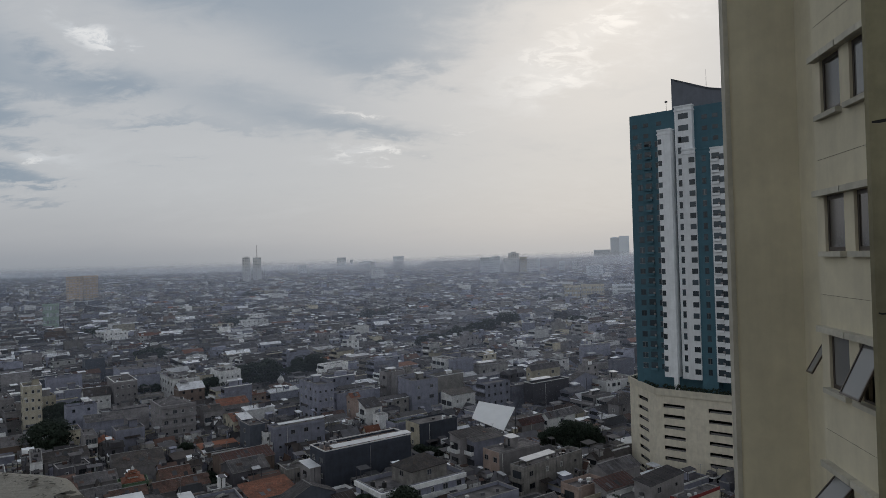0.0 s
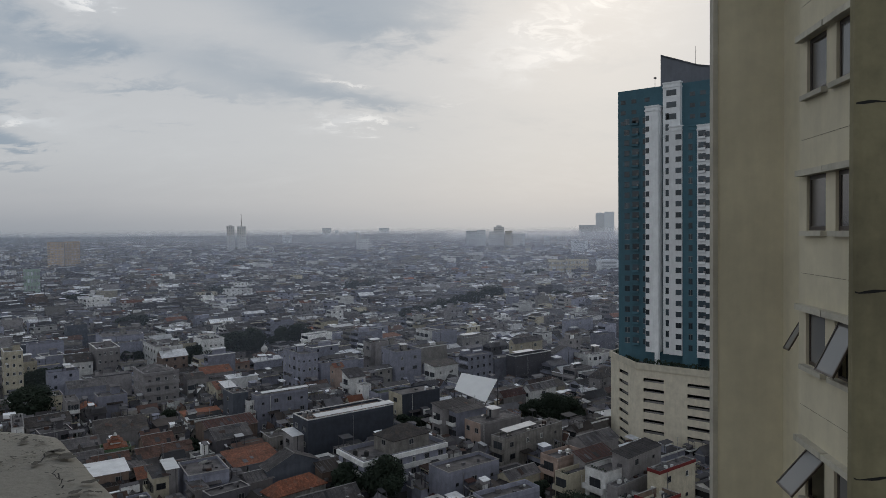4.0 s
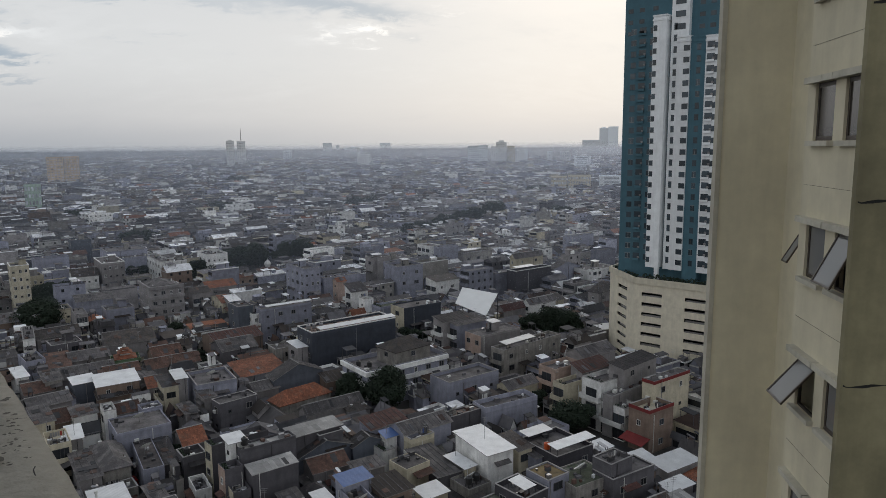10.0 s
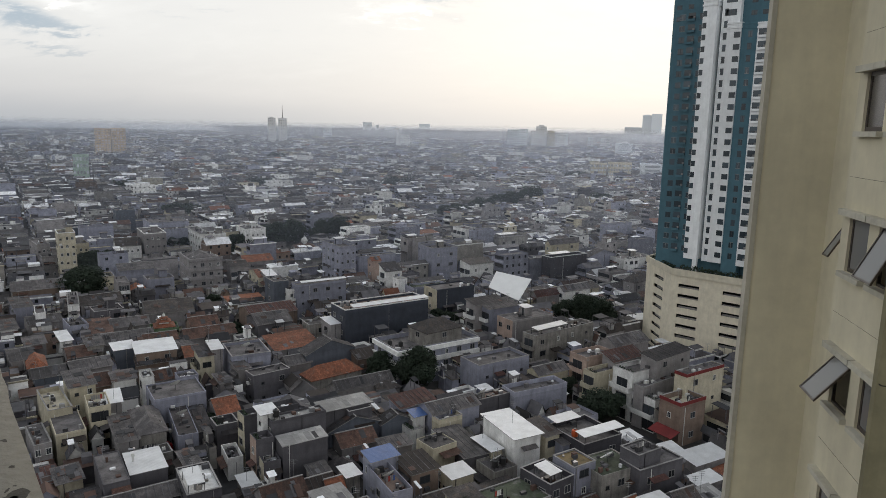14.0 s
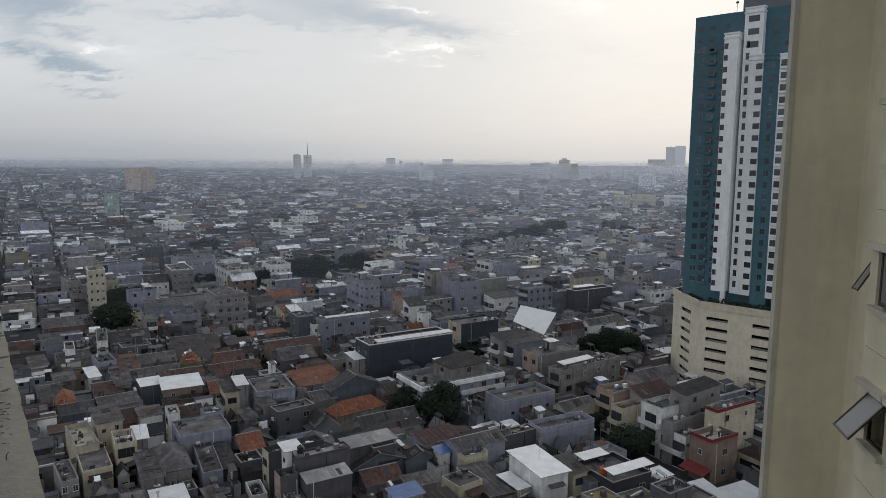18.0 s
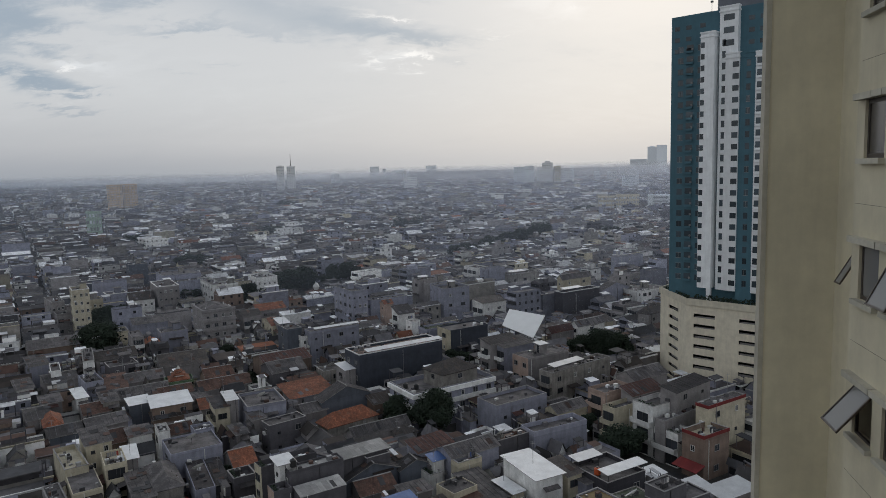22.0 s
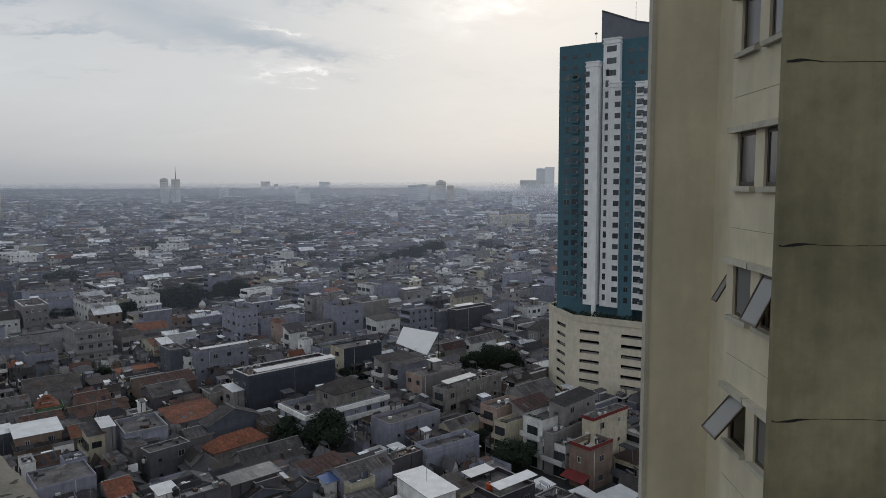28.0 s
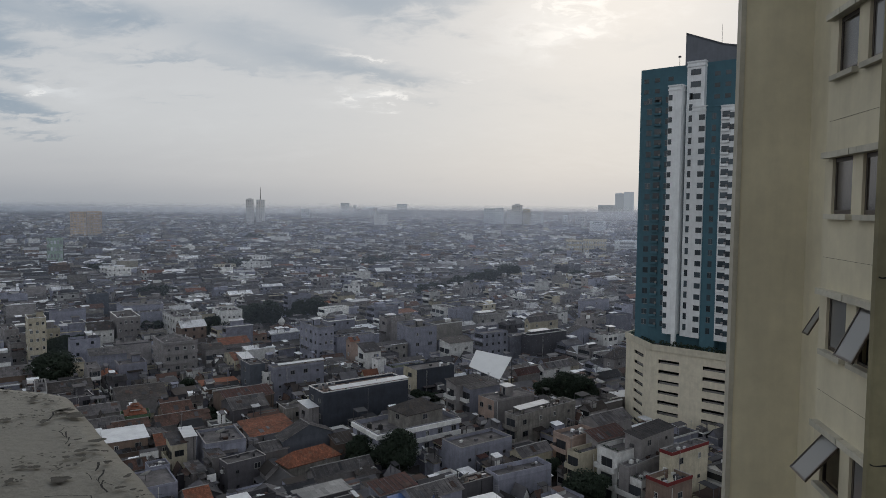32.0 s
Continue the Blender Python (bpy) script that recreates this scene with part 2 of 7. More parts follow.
WALLS = {"white": (0.76, 0.76, 0.75), "cream": (0.50, 0.455, 0.35), "grey": (0.262, 0.248, 0.250), "paleblue": (0.276, 0.285, 0.350), "slate": (0.105, 0.12, 0.15),
         "navy": (0.050, 0.058, 0.078), "black": (0.052, 0.050, 0.060), "darkgrey": (0.099, 0.095, 0.107), "brown": (0.21, 0.155, 0.125), "pink": (0.42, 0.315, 0.265),
         "weathered": (0.29, 0.275, 0.255), "maroon": (0.19, 0.025, 0.025), "teal": (0.035, 0.13, 0.17)}
for key, colour in WALLS.items():
    material(key, colour, stain=0.5 if key == "weathered" else 0.32, streak=0.35 if key == "weathered" else 0.14, grain=5.0)
material("slab", (0.122, 0.114, 0.117), stain=0.55, grain=3.0, patchy=(0.077, 0.072, 0.073))
material("pinkslab", (0.245, 0.180, 0.150), stain=0.4, grain=3.0)
material("ochre", (0.187, 0.137, 0.067), stain=0.5, grain=3.0)
material("green", (0.058, 0.072, 0.045), stain=0.5, grain=3.0, patchy=(0.144, 0.144, 0.135))
material("greysheet", (0.106, 0.099, 0.102), stain=0.6, vary=0.3, sheets=(0.95, 1.8), ribs=2.4, patchy=(0.150, 0.136, 0.133))
material("darksheet", (0.051, 0.046, 0.049), stain=0.5, vary=0.3, sheets=(0.95, 1.8), ribs=2.4, patchy=(0.082, 0.070, 0.068))
material("whitesheet", (0.68, 0.69, 0.70), rough=0.5, stain=0.18, ribs=2.0)
material("screen_white", (0.84, 0.84, 0.83), rough=0.5, stain=0.05, vary=0.02)
material("palesheet", (0.30, 0.30, 0.30), rough=0.6, stain=0.3, sheets=(0.95, 2.4), ribs=2.0)
material("bluesheet", (0.06, 0.115, 0.27), rough=0.5, stain=0.2, ribs=2.0)
material("maroonsheet", (0.079, 0.035, 0.030), stain=0.35, sheets=(0.5, 0.4), ribs=2.4)
material("brownsheet", (0.037, 0.028, 0.025), stain=0.35, sheets=(0.5, 0.4), ribs=2.4)
material("clay", (0.245, 0.088, 0.048), stain=0.45, sheets=(0.32, 0.36), ribs=3.0, patchy=(0.16, 0.09, 0.06))
material("claydark", (0.100, 0.053, 0.040), stain=0.55, vary=0.3, sheets=(0.32, 0.36), ribs=3.0, patchy=(0.075, 0.055, 0.045))
material("greytile", (0.069, 0.061, 0.060), stain=0.6, vary=0.28, sheets=(0.32, 0.36), ribs=3.0, patchy=(0.105, 0.08, 0.062))
material("asphalt", (0.040, 0.040, 0.043), stain=0.4, grain=9.0)
material("earth", (0.052, 0.049, 0.046), stain=0.5, grain=2.0)
material("bark", (0.10, 0.08, 0.06), stain=0.4, grain=12.0)
material("leaf", (0.025, 0.040, 0.024), rough=0.9, stain=0.2, vary=0.3, grain=2.0, island=True)
material("metal", (0.32, 0.32, 0.33), rough=0.45, stain=0.2, metal=0.7)
material("steel_dark", (0.06, 0.06, 0.065), rough=0.5, stain=0.2, metal=0.4)
material("tank_orange", (0.55, 0.10, 0.03), rough=0.4, stain=0.15)
material("tank_blue", (0.05, 0.12, 0.35), rough=0.4, stain=0.15)
material("tank_black", (0.03, 0.03, 0.03), rough=0.4, stain=0.15)
material("white_frame", (0.6, 0.6, 0.58), rough=0.5, stain=0.1)
material("trim", (0.288, 0.281, 0.277), stain=0.3, grain=4.0)
material("cloth_red", (0.30, 0.05, 0.04), stain=0.2)
material("cloth_blue", (0.06, 0.10, 0.25), stain=0.2)
glass("pane", (0.032, 0.036, 0.042))


# ---- mesh helpers ----
class Shape:
    def __init__(self, *mats):
        self.v, self.f, self.m, self.mats = [], [], [], mats

    def face(self, points, m=0):
        b = len(self.v)
        self.v += [tuple(q) for q in points]
        self.f.append(tuple(range(b, b + len(points))))
        self.m.append(m)

    def box(self, x0, y0, z0, x1, y1, z1, m=0, top=None, open_top=False):
        b = len(self.v)
        self.v += [(x, y, z) for z in (z0, z1) for x, y in ((x0, y0), (x1, y0), (x1, y1), (x0, y1))]
        quads = [(0, 1, 5, 4), (1, 2, 6, 5), (2, 3, 7, 6), (3, 0, 4, 7), (3, 2, 1, 0)] + ([] if open_top else [(4, 5, 6, 7)])
        for i, q in enumerate(quads):
            self.f.append(tuple(b + c for c in q))
            self.m.append(top if top is not None and i == 5 else m)
        return self

    def ring(self, x0, y0, x1, y1, w, z0, z1, m=0):
        """A closed wall of thickness w round a rectangle."""
        b = len(self.v)
        for z in (z0, z1):
            self.v += [(x0, y0, z), (x1, y0, z), (x1, y1, z), (x0, y1, z), (x0 + w, y0 + w, z), (x1 - w, y0 + w, z), (x1 - w, y1 - w, z), (x0 + w, y1 - w, z)]
        for i in range(4):
            j = (i + 1) % 4
            self.f += [(b + i, b + j, b + 8 + j, b + 8 + i), (b + 4 + j, b + 4 + i, b + 12 + i, b + 12 + j), (b + 8 + i, b + 8 + j, b + 12 + j, b + 12 + i), (b + j, b + i, b + 4 + i, b + 4 + j)]
            self.m += [m] * 4
        return self

    def tube(self, x, y, z0, z1, r0, r1, sides=10, m=0, cap=True):
        b = len(self.v)
        for z, r in ((z0, r0), (z1, r1)):
            self.v += [(x + r * math.cos(2 * math.pi * i / sides), y + r * math.sin(2 * math.pi * i / sides), z) for i in range(sides)]
        for i in range(sides):
            j = (i + 1) % sides
            self.f.append((b + i, b + j, b + sides + j, b + sides + i))
            self.m.append(m)
        if cap:
            self.f.append(tuple(b + sides + i for i in range(sides)))
            self.m.append(m)
        return self

    def plate(self, corners, thick, m=0, edge=None):
        """A slab under the given upper corners (anticlockwise from above)."""
        b, n = len(self.v), len(corners)
        self.v += [tuple(q) for q in corners] + [(q[0], q[1], q[2] - thick) for q in corners]
        e = m if edge is None else edge
        self.f.append(tuple(range(b, b + n)))
        self.f.append(tuple(b + n + i for i in reversed(range(n))))
        self.m += [m, e]
        for i in range(n):
            j = (i + 1) % n
            self.f.append((b + i, b + n + i, b + n + j, b + j))
            self.m.append(e)
        return self

    def mesh(self, name):
        me = bpy.data.meshes.new(name)
        me.from_pydata(self.v, [], self.f)
        for m in self.mats:
            me.materials.append(MATS[m])
        me.polygons.foreach_set("material_index", self.m)
        me.update()
        return me


def part(name, shape, parent=None, label="", at=None):
    me = shape if isinstance(shape, bpy.types.Mesh) else shape.mesh(name)
    ob = new(name, me)
    if parent is not None:
        ob.parent = parent
    if at is not None:
        ob.matrix_basis = at
    if label:
        ob["label"] = label
    return ob


def thing(name, m, label, category, group="", kind=""):
    ob = new(name)
    ob.empty_display_size = 0.3
    ob.matrix_basis = m
    return tagged(ob, label, category, group, kind)


def noise_at(*key):
    return random.Random(repr(key))


# ---- the ground, out to the horizon ----
ground = Shape("earth")
ground.face([(-5200, -400, 0), (5200, -400, 0), (5200, 5200, 0), (-5200, 5200, 0)])
tagged(part("ground", ground), "dark bare earth and paving under the whole city", "ground", kind="structure")


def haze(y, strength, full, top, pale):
    """A flat sheet added to stand in for haze, thinning towards its top, tinted greyer away from the sun."""
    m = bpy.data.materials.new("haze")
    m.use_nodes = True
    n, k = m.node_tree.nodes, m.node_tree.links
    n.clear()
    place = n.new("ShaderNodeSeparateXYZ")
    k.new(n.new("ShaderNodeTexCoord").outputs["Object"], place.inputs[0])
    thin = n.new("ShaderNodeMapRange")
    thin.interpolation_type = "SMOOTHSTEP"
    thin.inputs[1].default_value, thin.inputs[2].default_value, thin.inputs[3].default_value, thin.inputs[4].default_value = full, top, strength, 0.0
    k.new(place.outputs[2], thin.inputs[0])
    # sunward brightening and paling with distance are painted into this tint
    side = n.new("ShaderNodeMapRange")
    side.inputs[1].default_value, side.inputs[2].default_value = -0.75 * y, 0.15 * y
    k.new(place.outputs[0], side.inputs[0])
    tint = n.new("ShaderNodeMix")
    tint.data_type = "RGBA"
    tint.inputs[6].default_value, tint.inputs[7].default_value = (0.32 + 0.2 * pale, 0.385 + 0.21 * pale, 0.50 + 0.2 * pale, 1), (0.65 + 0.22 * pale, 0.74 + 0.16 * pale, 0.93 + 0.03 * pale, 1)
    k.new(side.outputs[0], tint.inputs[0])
    front, rear, both, out = n.new("ShaderNodeBsdfDiffuse"), n.new("ShaderNodeBsdfTranslucent"), n.new("ShaderNodeMixShader"), n.new("ShaderNodeMixShader")
    for s in (front, rear):
        k.new(tint.outputs[2], s.inputs[0])
    k.new(front.outputs[0], both.inputs[1])
    k.new(rear.outputs[0], both.inputs[2])
    both.inputs[0].default_value = 0.85
    k.new(thin.outputs[0], out.inputs[0])
    k.new(n.new("ShaderNodeBsdfTransparent").outputs[0], out.inputs[1])
    k.new(both.outputs[0], out.inputs[2])
    k.new(out.outputs[0], n.new("ShaderNodeOutputMaterial").inputs[0])
    MATS["haze"] = m
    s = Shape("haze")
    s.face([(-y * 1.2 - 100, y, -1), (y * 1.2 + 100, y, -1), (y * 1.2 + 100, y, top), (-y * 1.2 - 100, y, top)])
    tagged(part("haze_layer", s), "flat translucent sheet standing in for evening haze over the town", "haze", kind="structure")


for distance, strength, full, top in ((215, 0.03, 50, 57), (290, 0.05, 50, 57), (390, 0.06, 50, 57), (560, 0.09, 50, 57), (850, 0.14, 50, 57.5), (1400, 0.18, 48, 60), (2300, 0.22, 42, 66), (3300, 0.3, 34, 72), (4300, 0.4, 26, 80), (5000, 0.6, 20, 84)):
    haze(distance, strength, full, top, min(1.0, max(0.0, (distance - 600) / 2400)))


# ---- houses ----
def window_shape(w, h, frame="trim"):
    s = Shape(frame, "pane")
    t = 0.07
    s.box(-w / 2 - t, -0.06, 0, -w / 2, 0.02, h).box(w / 2, -0.06, 0, w / 2 + t, 0.02, h)
    s.box(-w / 2 - t, -0.06, h, w / 2 + t, 0.02, h + t).box(-w / 2 - t - 0.05, -0.12, -t, w / 2 + t + 0.05, 0.02, 0)
    s.box(-0.025, -0.05, 0, 0.025, 0.0, h)
    s.face([(-w / 2, -0.012, 0), (w / 2, -0.012, 0), (w / 2, -0.012, h), (-w / 2, -0.012, h)], 1)
    return s


WINDOWS = [window_shape(*size).mesh("window") for size in ((1.2, 1.1), (0.7, 1.0, "white_frame"), (1.7, 1.1, "steel_dark"), (0.55, 0.5, "steel_dark"))]
OPENING = Shape("steel_dark", "pane")
OPENING.box(-1.5, -0.05, 0, -1.42, 0.02, 2.1).box(1.42, -0.05, 0, 1.5, 0.02, 2.1).box(-1.5, -0.05, 2.1, 1.5, 0.02, 2.2).box(-0.04, -0.05, 0, 0.04, 0.02, 2.1)
OPENING.face([(-1.42, -0.012, 0), (1.42, -0.012, 0), (1.42, -0.012, 2.1), (-1.42, -0.012, 2.1)], 1)
OPENING = OPENING.mesh("glazed_door")
FOOT, TOPS = [], []


def tank(m, z, colour, r=0.55):
    t = thing("water_tank", m @ Matrix.Translation((0, 0, z)), f"{colour} plastic water tank on a steel stand on a roof", "water tank", "roof tanks")
    stand = Shape("steel_dark")
    for x in (-0.4, 0.4):
        for y in (-0.4, 0.4):
            stand.box(x - 0.03, y - 0.03, 0, x + 0.03, y + 0.03, 0.5)
    stand.box(-0.5, -0.5, 0.5, 0.5, 0.5, 0.56)
    part("stand", stand, t)
    body = Shape("tank_" + colour if colour != "steel" else "metal")
    body.tube(0, 0, 0.56, 0.7, r * 0.9, r, 14, cap=False).tube(0, 0, 0.7, 1.6, r, r, 14, cap=False).tube(0, 0, 1.6, 1.8, r, r * 0.4, 14)
    part("drum", body, t)
    lid = Shape("tank_black")
    lid.tube(0, 0, 1.8, 1.9, r * 0.38, r * 0.34, 12)
    part("lid", lid, t, "black screw lid")


def dish(m, z, turn=200):
    t = thing("satellite_dish", m @ Matrix.Translation((0, 0, z)), "pale grey satellite dish on a mast on a flat roof", "satellite dish", "dishes")
    part("mast", Shape("steel_dark").tube(0, 0, 0, 1.0, 0.04, 0.04, 6), t)
    bowl = Shape("white_frame")
    rings = [(0.0, 0.0), (0.45, 0.06), (0.8, 0.19), (1.1, 0.36)]
    for (r0, z0), (r1, z1) in zip(rings, rings[1:]):
        for i in range(16):
            a, b = 2 * math.pi * i / 16, 2 * math.pi * (i + 1) / 16
            bowl.face([(r0 * math.cos(a), r0 * math.sin(a), z0), (r1 * math.cos(a), r1 * math.sin(a), z1), (r1 * math.cos(b), r1 * math.sin(b), z1), (r0 * math.cos(b), r0 * math.sin(b), z0)])
    part("bowl", bowl, t, at=pose(0, 0, 1.0, 38, 0, turn))
    part("feed", Shape("steel_dark").tube(0, 0, 0, 0.8, 0.02, 0.02, 5), t, at=pose(0, 0, 1.0, 38, 0, turn))


def leaves(s, rng, x, y, z, rx, ry, rz, count, size, m=0):
    """Leaf clumps scattered through an uneven oval."""
    for _ in range(count):
        a, c = rng.uniform(0, 2 * math.pi), rng.uniform(-1, 1)
        r = rng.uniform(0.55, 1.05) ** 0.6
        q = math.sqrt(max(0, 1 - c * c))
        px, py, pz = x + rx * r * q * math.cos(a), y + ry * r * q * math.sin(a), z + rz * r * c
        e = size * rng.uniform(0.6, 1.4)
        t = Euler((rng.uniform(-1, 1), rng.uniform(-1, 1), rng.uniform(0, 6.28))).to_matrix()
        s.face([Vector((px, py, pz)) + t @ Vector(o) * e for o in ((-1, -0.4, 0), (0, -0.75, 0.25), (1, -0.3, 0), (0.7, 0.6, -0.2), (-0.5, 0.7, 0.15))], m)


def planter(m, z, length, seed, run="y"):
    rng = noise_at("pots", seed)
    t = thing("potted_plants", m @ Matrix.Translation((0, 0, z)), "row of small green potted plants along a roof terrace", "plants", "terrace plants")
    green, pot = Shape("leaf"), Shape("claydark").tube(0, 0, 0, 0.35, 0.16, 0.22, 8).mesh("pot")
    d = 0.4
    while d < length - 0.4:
        x, y = (0.55, d) if run == "y" else (d, 0.55)
        part("pot", pot, t, at=pose(x, y, 0))
        leaves(green, rng, x, y, 0.7, 0.4, 0.4, rng.uniform(0.3, 0.7), 26, 0.16)
        d += rng.uniform(0.6, 1.3)
    part("foliage", green, t)


def pitched(kind, u, v, z, rise, over, ridge, roofm, wallm):
    """The roof and, for a gable, the wall triangles under it."""
    s, g = Shape(roofm, "trim"), Shape(wallm)
    o, t = over, 0.1
    if kind == "shed":
        k = rise / max(v, 1)
        s.plate([(-o, -o, z - k * o), (u + o, -o, z - k * o), (u + o, v + o, z + rise + k * o), (-o, v + o, z + rise + k * o)], t, edge=1)
        g.face([(0, 0, z - 0.15), (0, v, z - 0.15), (0, v, z + rise - 0.12)])
        g.face([(u, v, z - 0.15), (u, 0, z - 0.15), (u, v, z + rise - 0.12)])
        g.face([(u, v, z - 0.15), (0, v, z - 0.15), (0, v, z + rise - 0.12), (u, v, z + rise - 0.12)])
    elif kind == "gable":
        if ridge == "u":
            k = rise / (v / 2)
            s.plate([(-o, -o, z - k * o), (u + o, -o, z - k * o), (u + o, v / 2, z + rise), (-o, v / 2, z + rise)], t, edge=1)
            s.plate([(-o, v / 2, z + rise), (u + o, v / 2, z + rise), (u + o, v + o, z - k * o), (-o, v + o, z - k * o)], t, edge=1)
            s.box(-o, v / 2 - 0.12, z + rise - 0.04, u + o, v / 2 + 0.12, z + rise + 0.07, 1)
            for x in (0.02, u - 0.02):
                g.face([(x, 0, z - 0.15), (x, v, z - 0.15), (x, v / 2, z + rise - 0.1)])
        else:
            k = rise / (u / 2)
            s.plate([(-o, -o, z - k * o), (u / 2, -o, z + rise), (u / 2, v + o, z + rise), (-o, v + o, z - k * o)], t, edge=1)
            s.plate([(u / 2, -o, z + rise), (u + o, -o, z - k * o), (u + o, v + o, z - k * o), (u / 2, v + o, z + rise)], t, edge=1)
            s.box(u / 2 - 0.12, -o, z + rise - 0.04, u / 2 + 0.12, v + o, z + rise + 0.07, 1)
            for y in (0.02, v - 0.02):
                g.face([(0, y, z - 0.15), (u, y, z - 0.15), (u / 2, y, z + rise - 0.1)])
    else:
        r = min(u, v) / 2
        k = rise / r
        a, b = ((r, v / 2), (u - r, v / 2)) if u >= v else ((u / 2, r), (u / 2, v - r))
        low = [(-o, -o, z - k * o), (u + o, -o, z - k * o), (u + o, v + o, z - k * o), (-o, v + o, z - k * o)]
        p, q = (*a, z + rise), (*b, z + rise + 0.002)
        faces = [(0, 1, 5, 4), (1, 2, 5), (2, 3, 4, 5), (3, 0, 4)] if u >= v else [(0, 1, 4), (1, 2, 5, 4), (2, 3, 5), (3, 0, 4, 5)]
        base = len(s.v)
        s.v += low + [p, q]
        for f in faces:
            s.f.append(tuple(base + i for i in f))
            s.m.append(0)
        s.plate([(c[0], c[1], c[2] - 0.01) for c in low], 0.12)
    return s, g


LOOKS = {"white": "white-painted", "cream": "cream-painted", "grey": "bare grey rendered", "paleblue": "pale blue-grey rendered", "slate": "dark slate-blue", "navy": "navy blue",
         "black": "near-black", "darkgrey": "dark grey", "brown": "brown", "pink": "faded pink", "weathered": "stained weathered"}
ROOFS = {"slab": "flat concrete roof", "pinkslab": "pinkish tiled roof terrace", "ochre": "ochre roof terrace", "green": "mossy flat roof", "greysheet": "grey corrugated roof",
         "darksheet": "dark corrugated roof", "whitesheet": "white metal roof", "palesheet": "pale grey metal roof", "bluesheet": "blue metal roof", "maroonsheet": "maroon tiled roof", "brownsheet": "dark brown roof",
         "clay": "orange clay tile roof", "claydark": "old brown clay tile roof", "greytile": "weathered grey tile roof", "cream": "cream roof terrace", "white": "white roof terrace"}


def house(x, y, yaw, u, v, h, wall="grey", roof="flat", roofm="slab", par=0.5, rise=1.5, ridge="u", over=0.35, wl=None, wf=None, fl=0, front="", bal="", awning="", band="",
          cap="", tanks=0, dishes=0, plants=0, sheets=0, clutter=0, pipe=0, bands="", **more):
    """One house: its near corner on the ground, the turn of its long side, length, depth and height to the eaves or parapet top."""
    rng = noise_at(round(x), round(y))
    m = pose(x, y, 0, 0, 0, yaw)
    FOOT.append((x, y, yaw, u, v))
    TOPS.append((m, u, v, h - par if roof == "flat" else h, roof, rise, ridge, roofm))
    storeys = fl or max(1, round(h / 3.6))
    if wf is None:
        wf = max(1, int(u / 4)) if rng.random() < 0.55 else 0
    if wl is None:
        wl = max(1, int(v / 4)) if rng.random() < 0.6 else 0
    t = thing("house", m, f"{LOOKS[wall]} {('one', 'two', 'three', 'four', 'five')[min(storeys, 5) - 1]}-storey house with a {ROOFS[roofm]}", "house", "houses below")
    top = h - par if roof == "flat" else h
    walls = Shape(wall)
    walls.box(0, 0, 0, u, v, top - 0.12, open_top=False)
    if roof == "flat":
        part("roof", Shape(roofm).plate([(0.02, 0.02, top), (u - 0.02, 0.02, top), (u - 0.02, v - 0.02, top), (0.02, v - 0.02, top)], 0.12), t)
        w = 0.14
        if par > 0.05:
            part("parapet", Shape(wall).ring(0, 0, u, v, w, top - 0.115, h), t)
            if cap or rng.random() < 0.6:
                part("coping", Shape(cap or "trim").ring(-0.06, -0.06, u + 0.06, v + 0.06, w + 0.12, h, h + (0.22 if cap else 0.07)), t, "white parapet coping" if cap else "")
    else:
        s, g = pitched(roof, u, v, h, rise, over, ridge, roofm, wall)
        part("roof", s, t)
        for f in g.f if roof == "gable" else ():
            tri = Shape(wall)
            tri.face([g.v[i] for i in f])
            part("gable", tri, t)
        if roof == "shed":
            part("shed_wall", g, t)
    part("body", walls, t)
    fh = top / storeys
    if front:
        part("facade", Shape(front).box(-0.06, 0.02, 0, -0.003, v - 0.02, h - 0.02), t, "painted street front")
    shift = -0.07 if front else -0.01

    def row(side, per):
        span = v if side == "l" else u
        for i in range(storeys):
            for j in range(per):
                me = WINDOWS[rng.choice((0, 0, 1, 2, 3)) if span / per > 2.4 else rng.choice((1, 3))]
                c = span * (j + 0.5) / per + rng.uniform(-0.15, 0.15)
                z = i * fh + fh * 0.36
                if z + 1.4 > top:
                    z = top - 1.6
                part("window", me, t, at=pose(shift, c, z, 0, 0, -90) if side == "l" else pose(c, -0.01, z))

    if wl and not bal:
        row("l", wl)
    if wf:
        row("f", wf)
    if bal:
        span = v if bal == "l" else u
        turn = pose(0, v, 0, 0, 0, -90) if bal == "l" else Matrix.Identity(4)
        for i in range(storeys):
            for j in range(max(1, round(span / 3.6))):
                n = max(1, round(span / 3.6))
                # dark glazing made wide so that it doubles as the shade of a balcony recess
                part("glazed_door", OPENING, t, at=turn @ pose(span * (j + 0.5) / n, -0.03 + (shift if bal == "l" else 0), i * fh + 0.25) @ Matrix.Diagonal((0.92, 1, 0.95, 1)))
            if i:
                b = Shape(front or ("white" if wall in ("white", "grey", "paleblue") else wall))
                b.box(0.1, -1.0, i * fh - 0.1, span - 0.1, -0.005, i * fh + 0.06)
                b.box(0.1, -1.0, i * fh + 0.06, span - 0.1, -0.9, i * fh + 0.95)
                b.box(0.1, -0.9, i * fh + 0.06, 0.2, -0.005, i * fh + 0.95).box(span - 0.2, -0.9, i * fh + 0.06, span - 0.1, -0.005, i * fh + 0.95)
                part("balcony", b, t, at=turn)
    if bands:
        for i in range(1, storeys + 1):
            z = i * fh if i < storeys else top
            b = Shape(bands)
            b.box(-0.55, -0.55, z - 0.15, u + 0.1, -0.006, z + 0.85).box(-0.55, -0.005, z - 0.15, -0.006, v + 0.1, z + 0.85)
            part("balcony_band", b, t, "painted band along the storey")
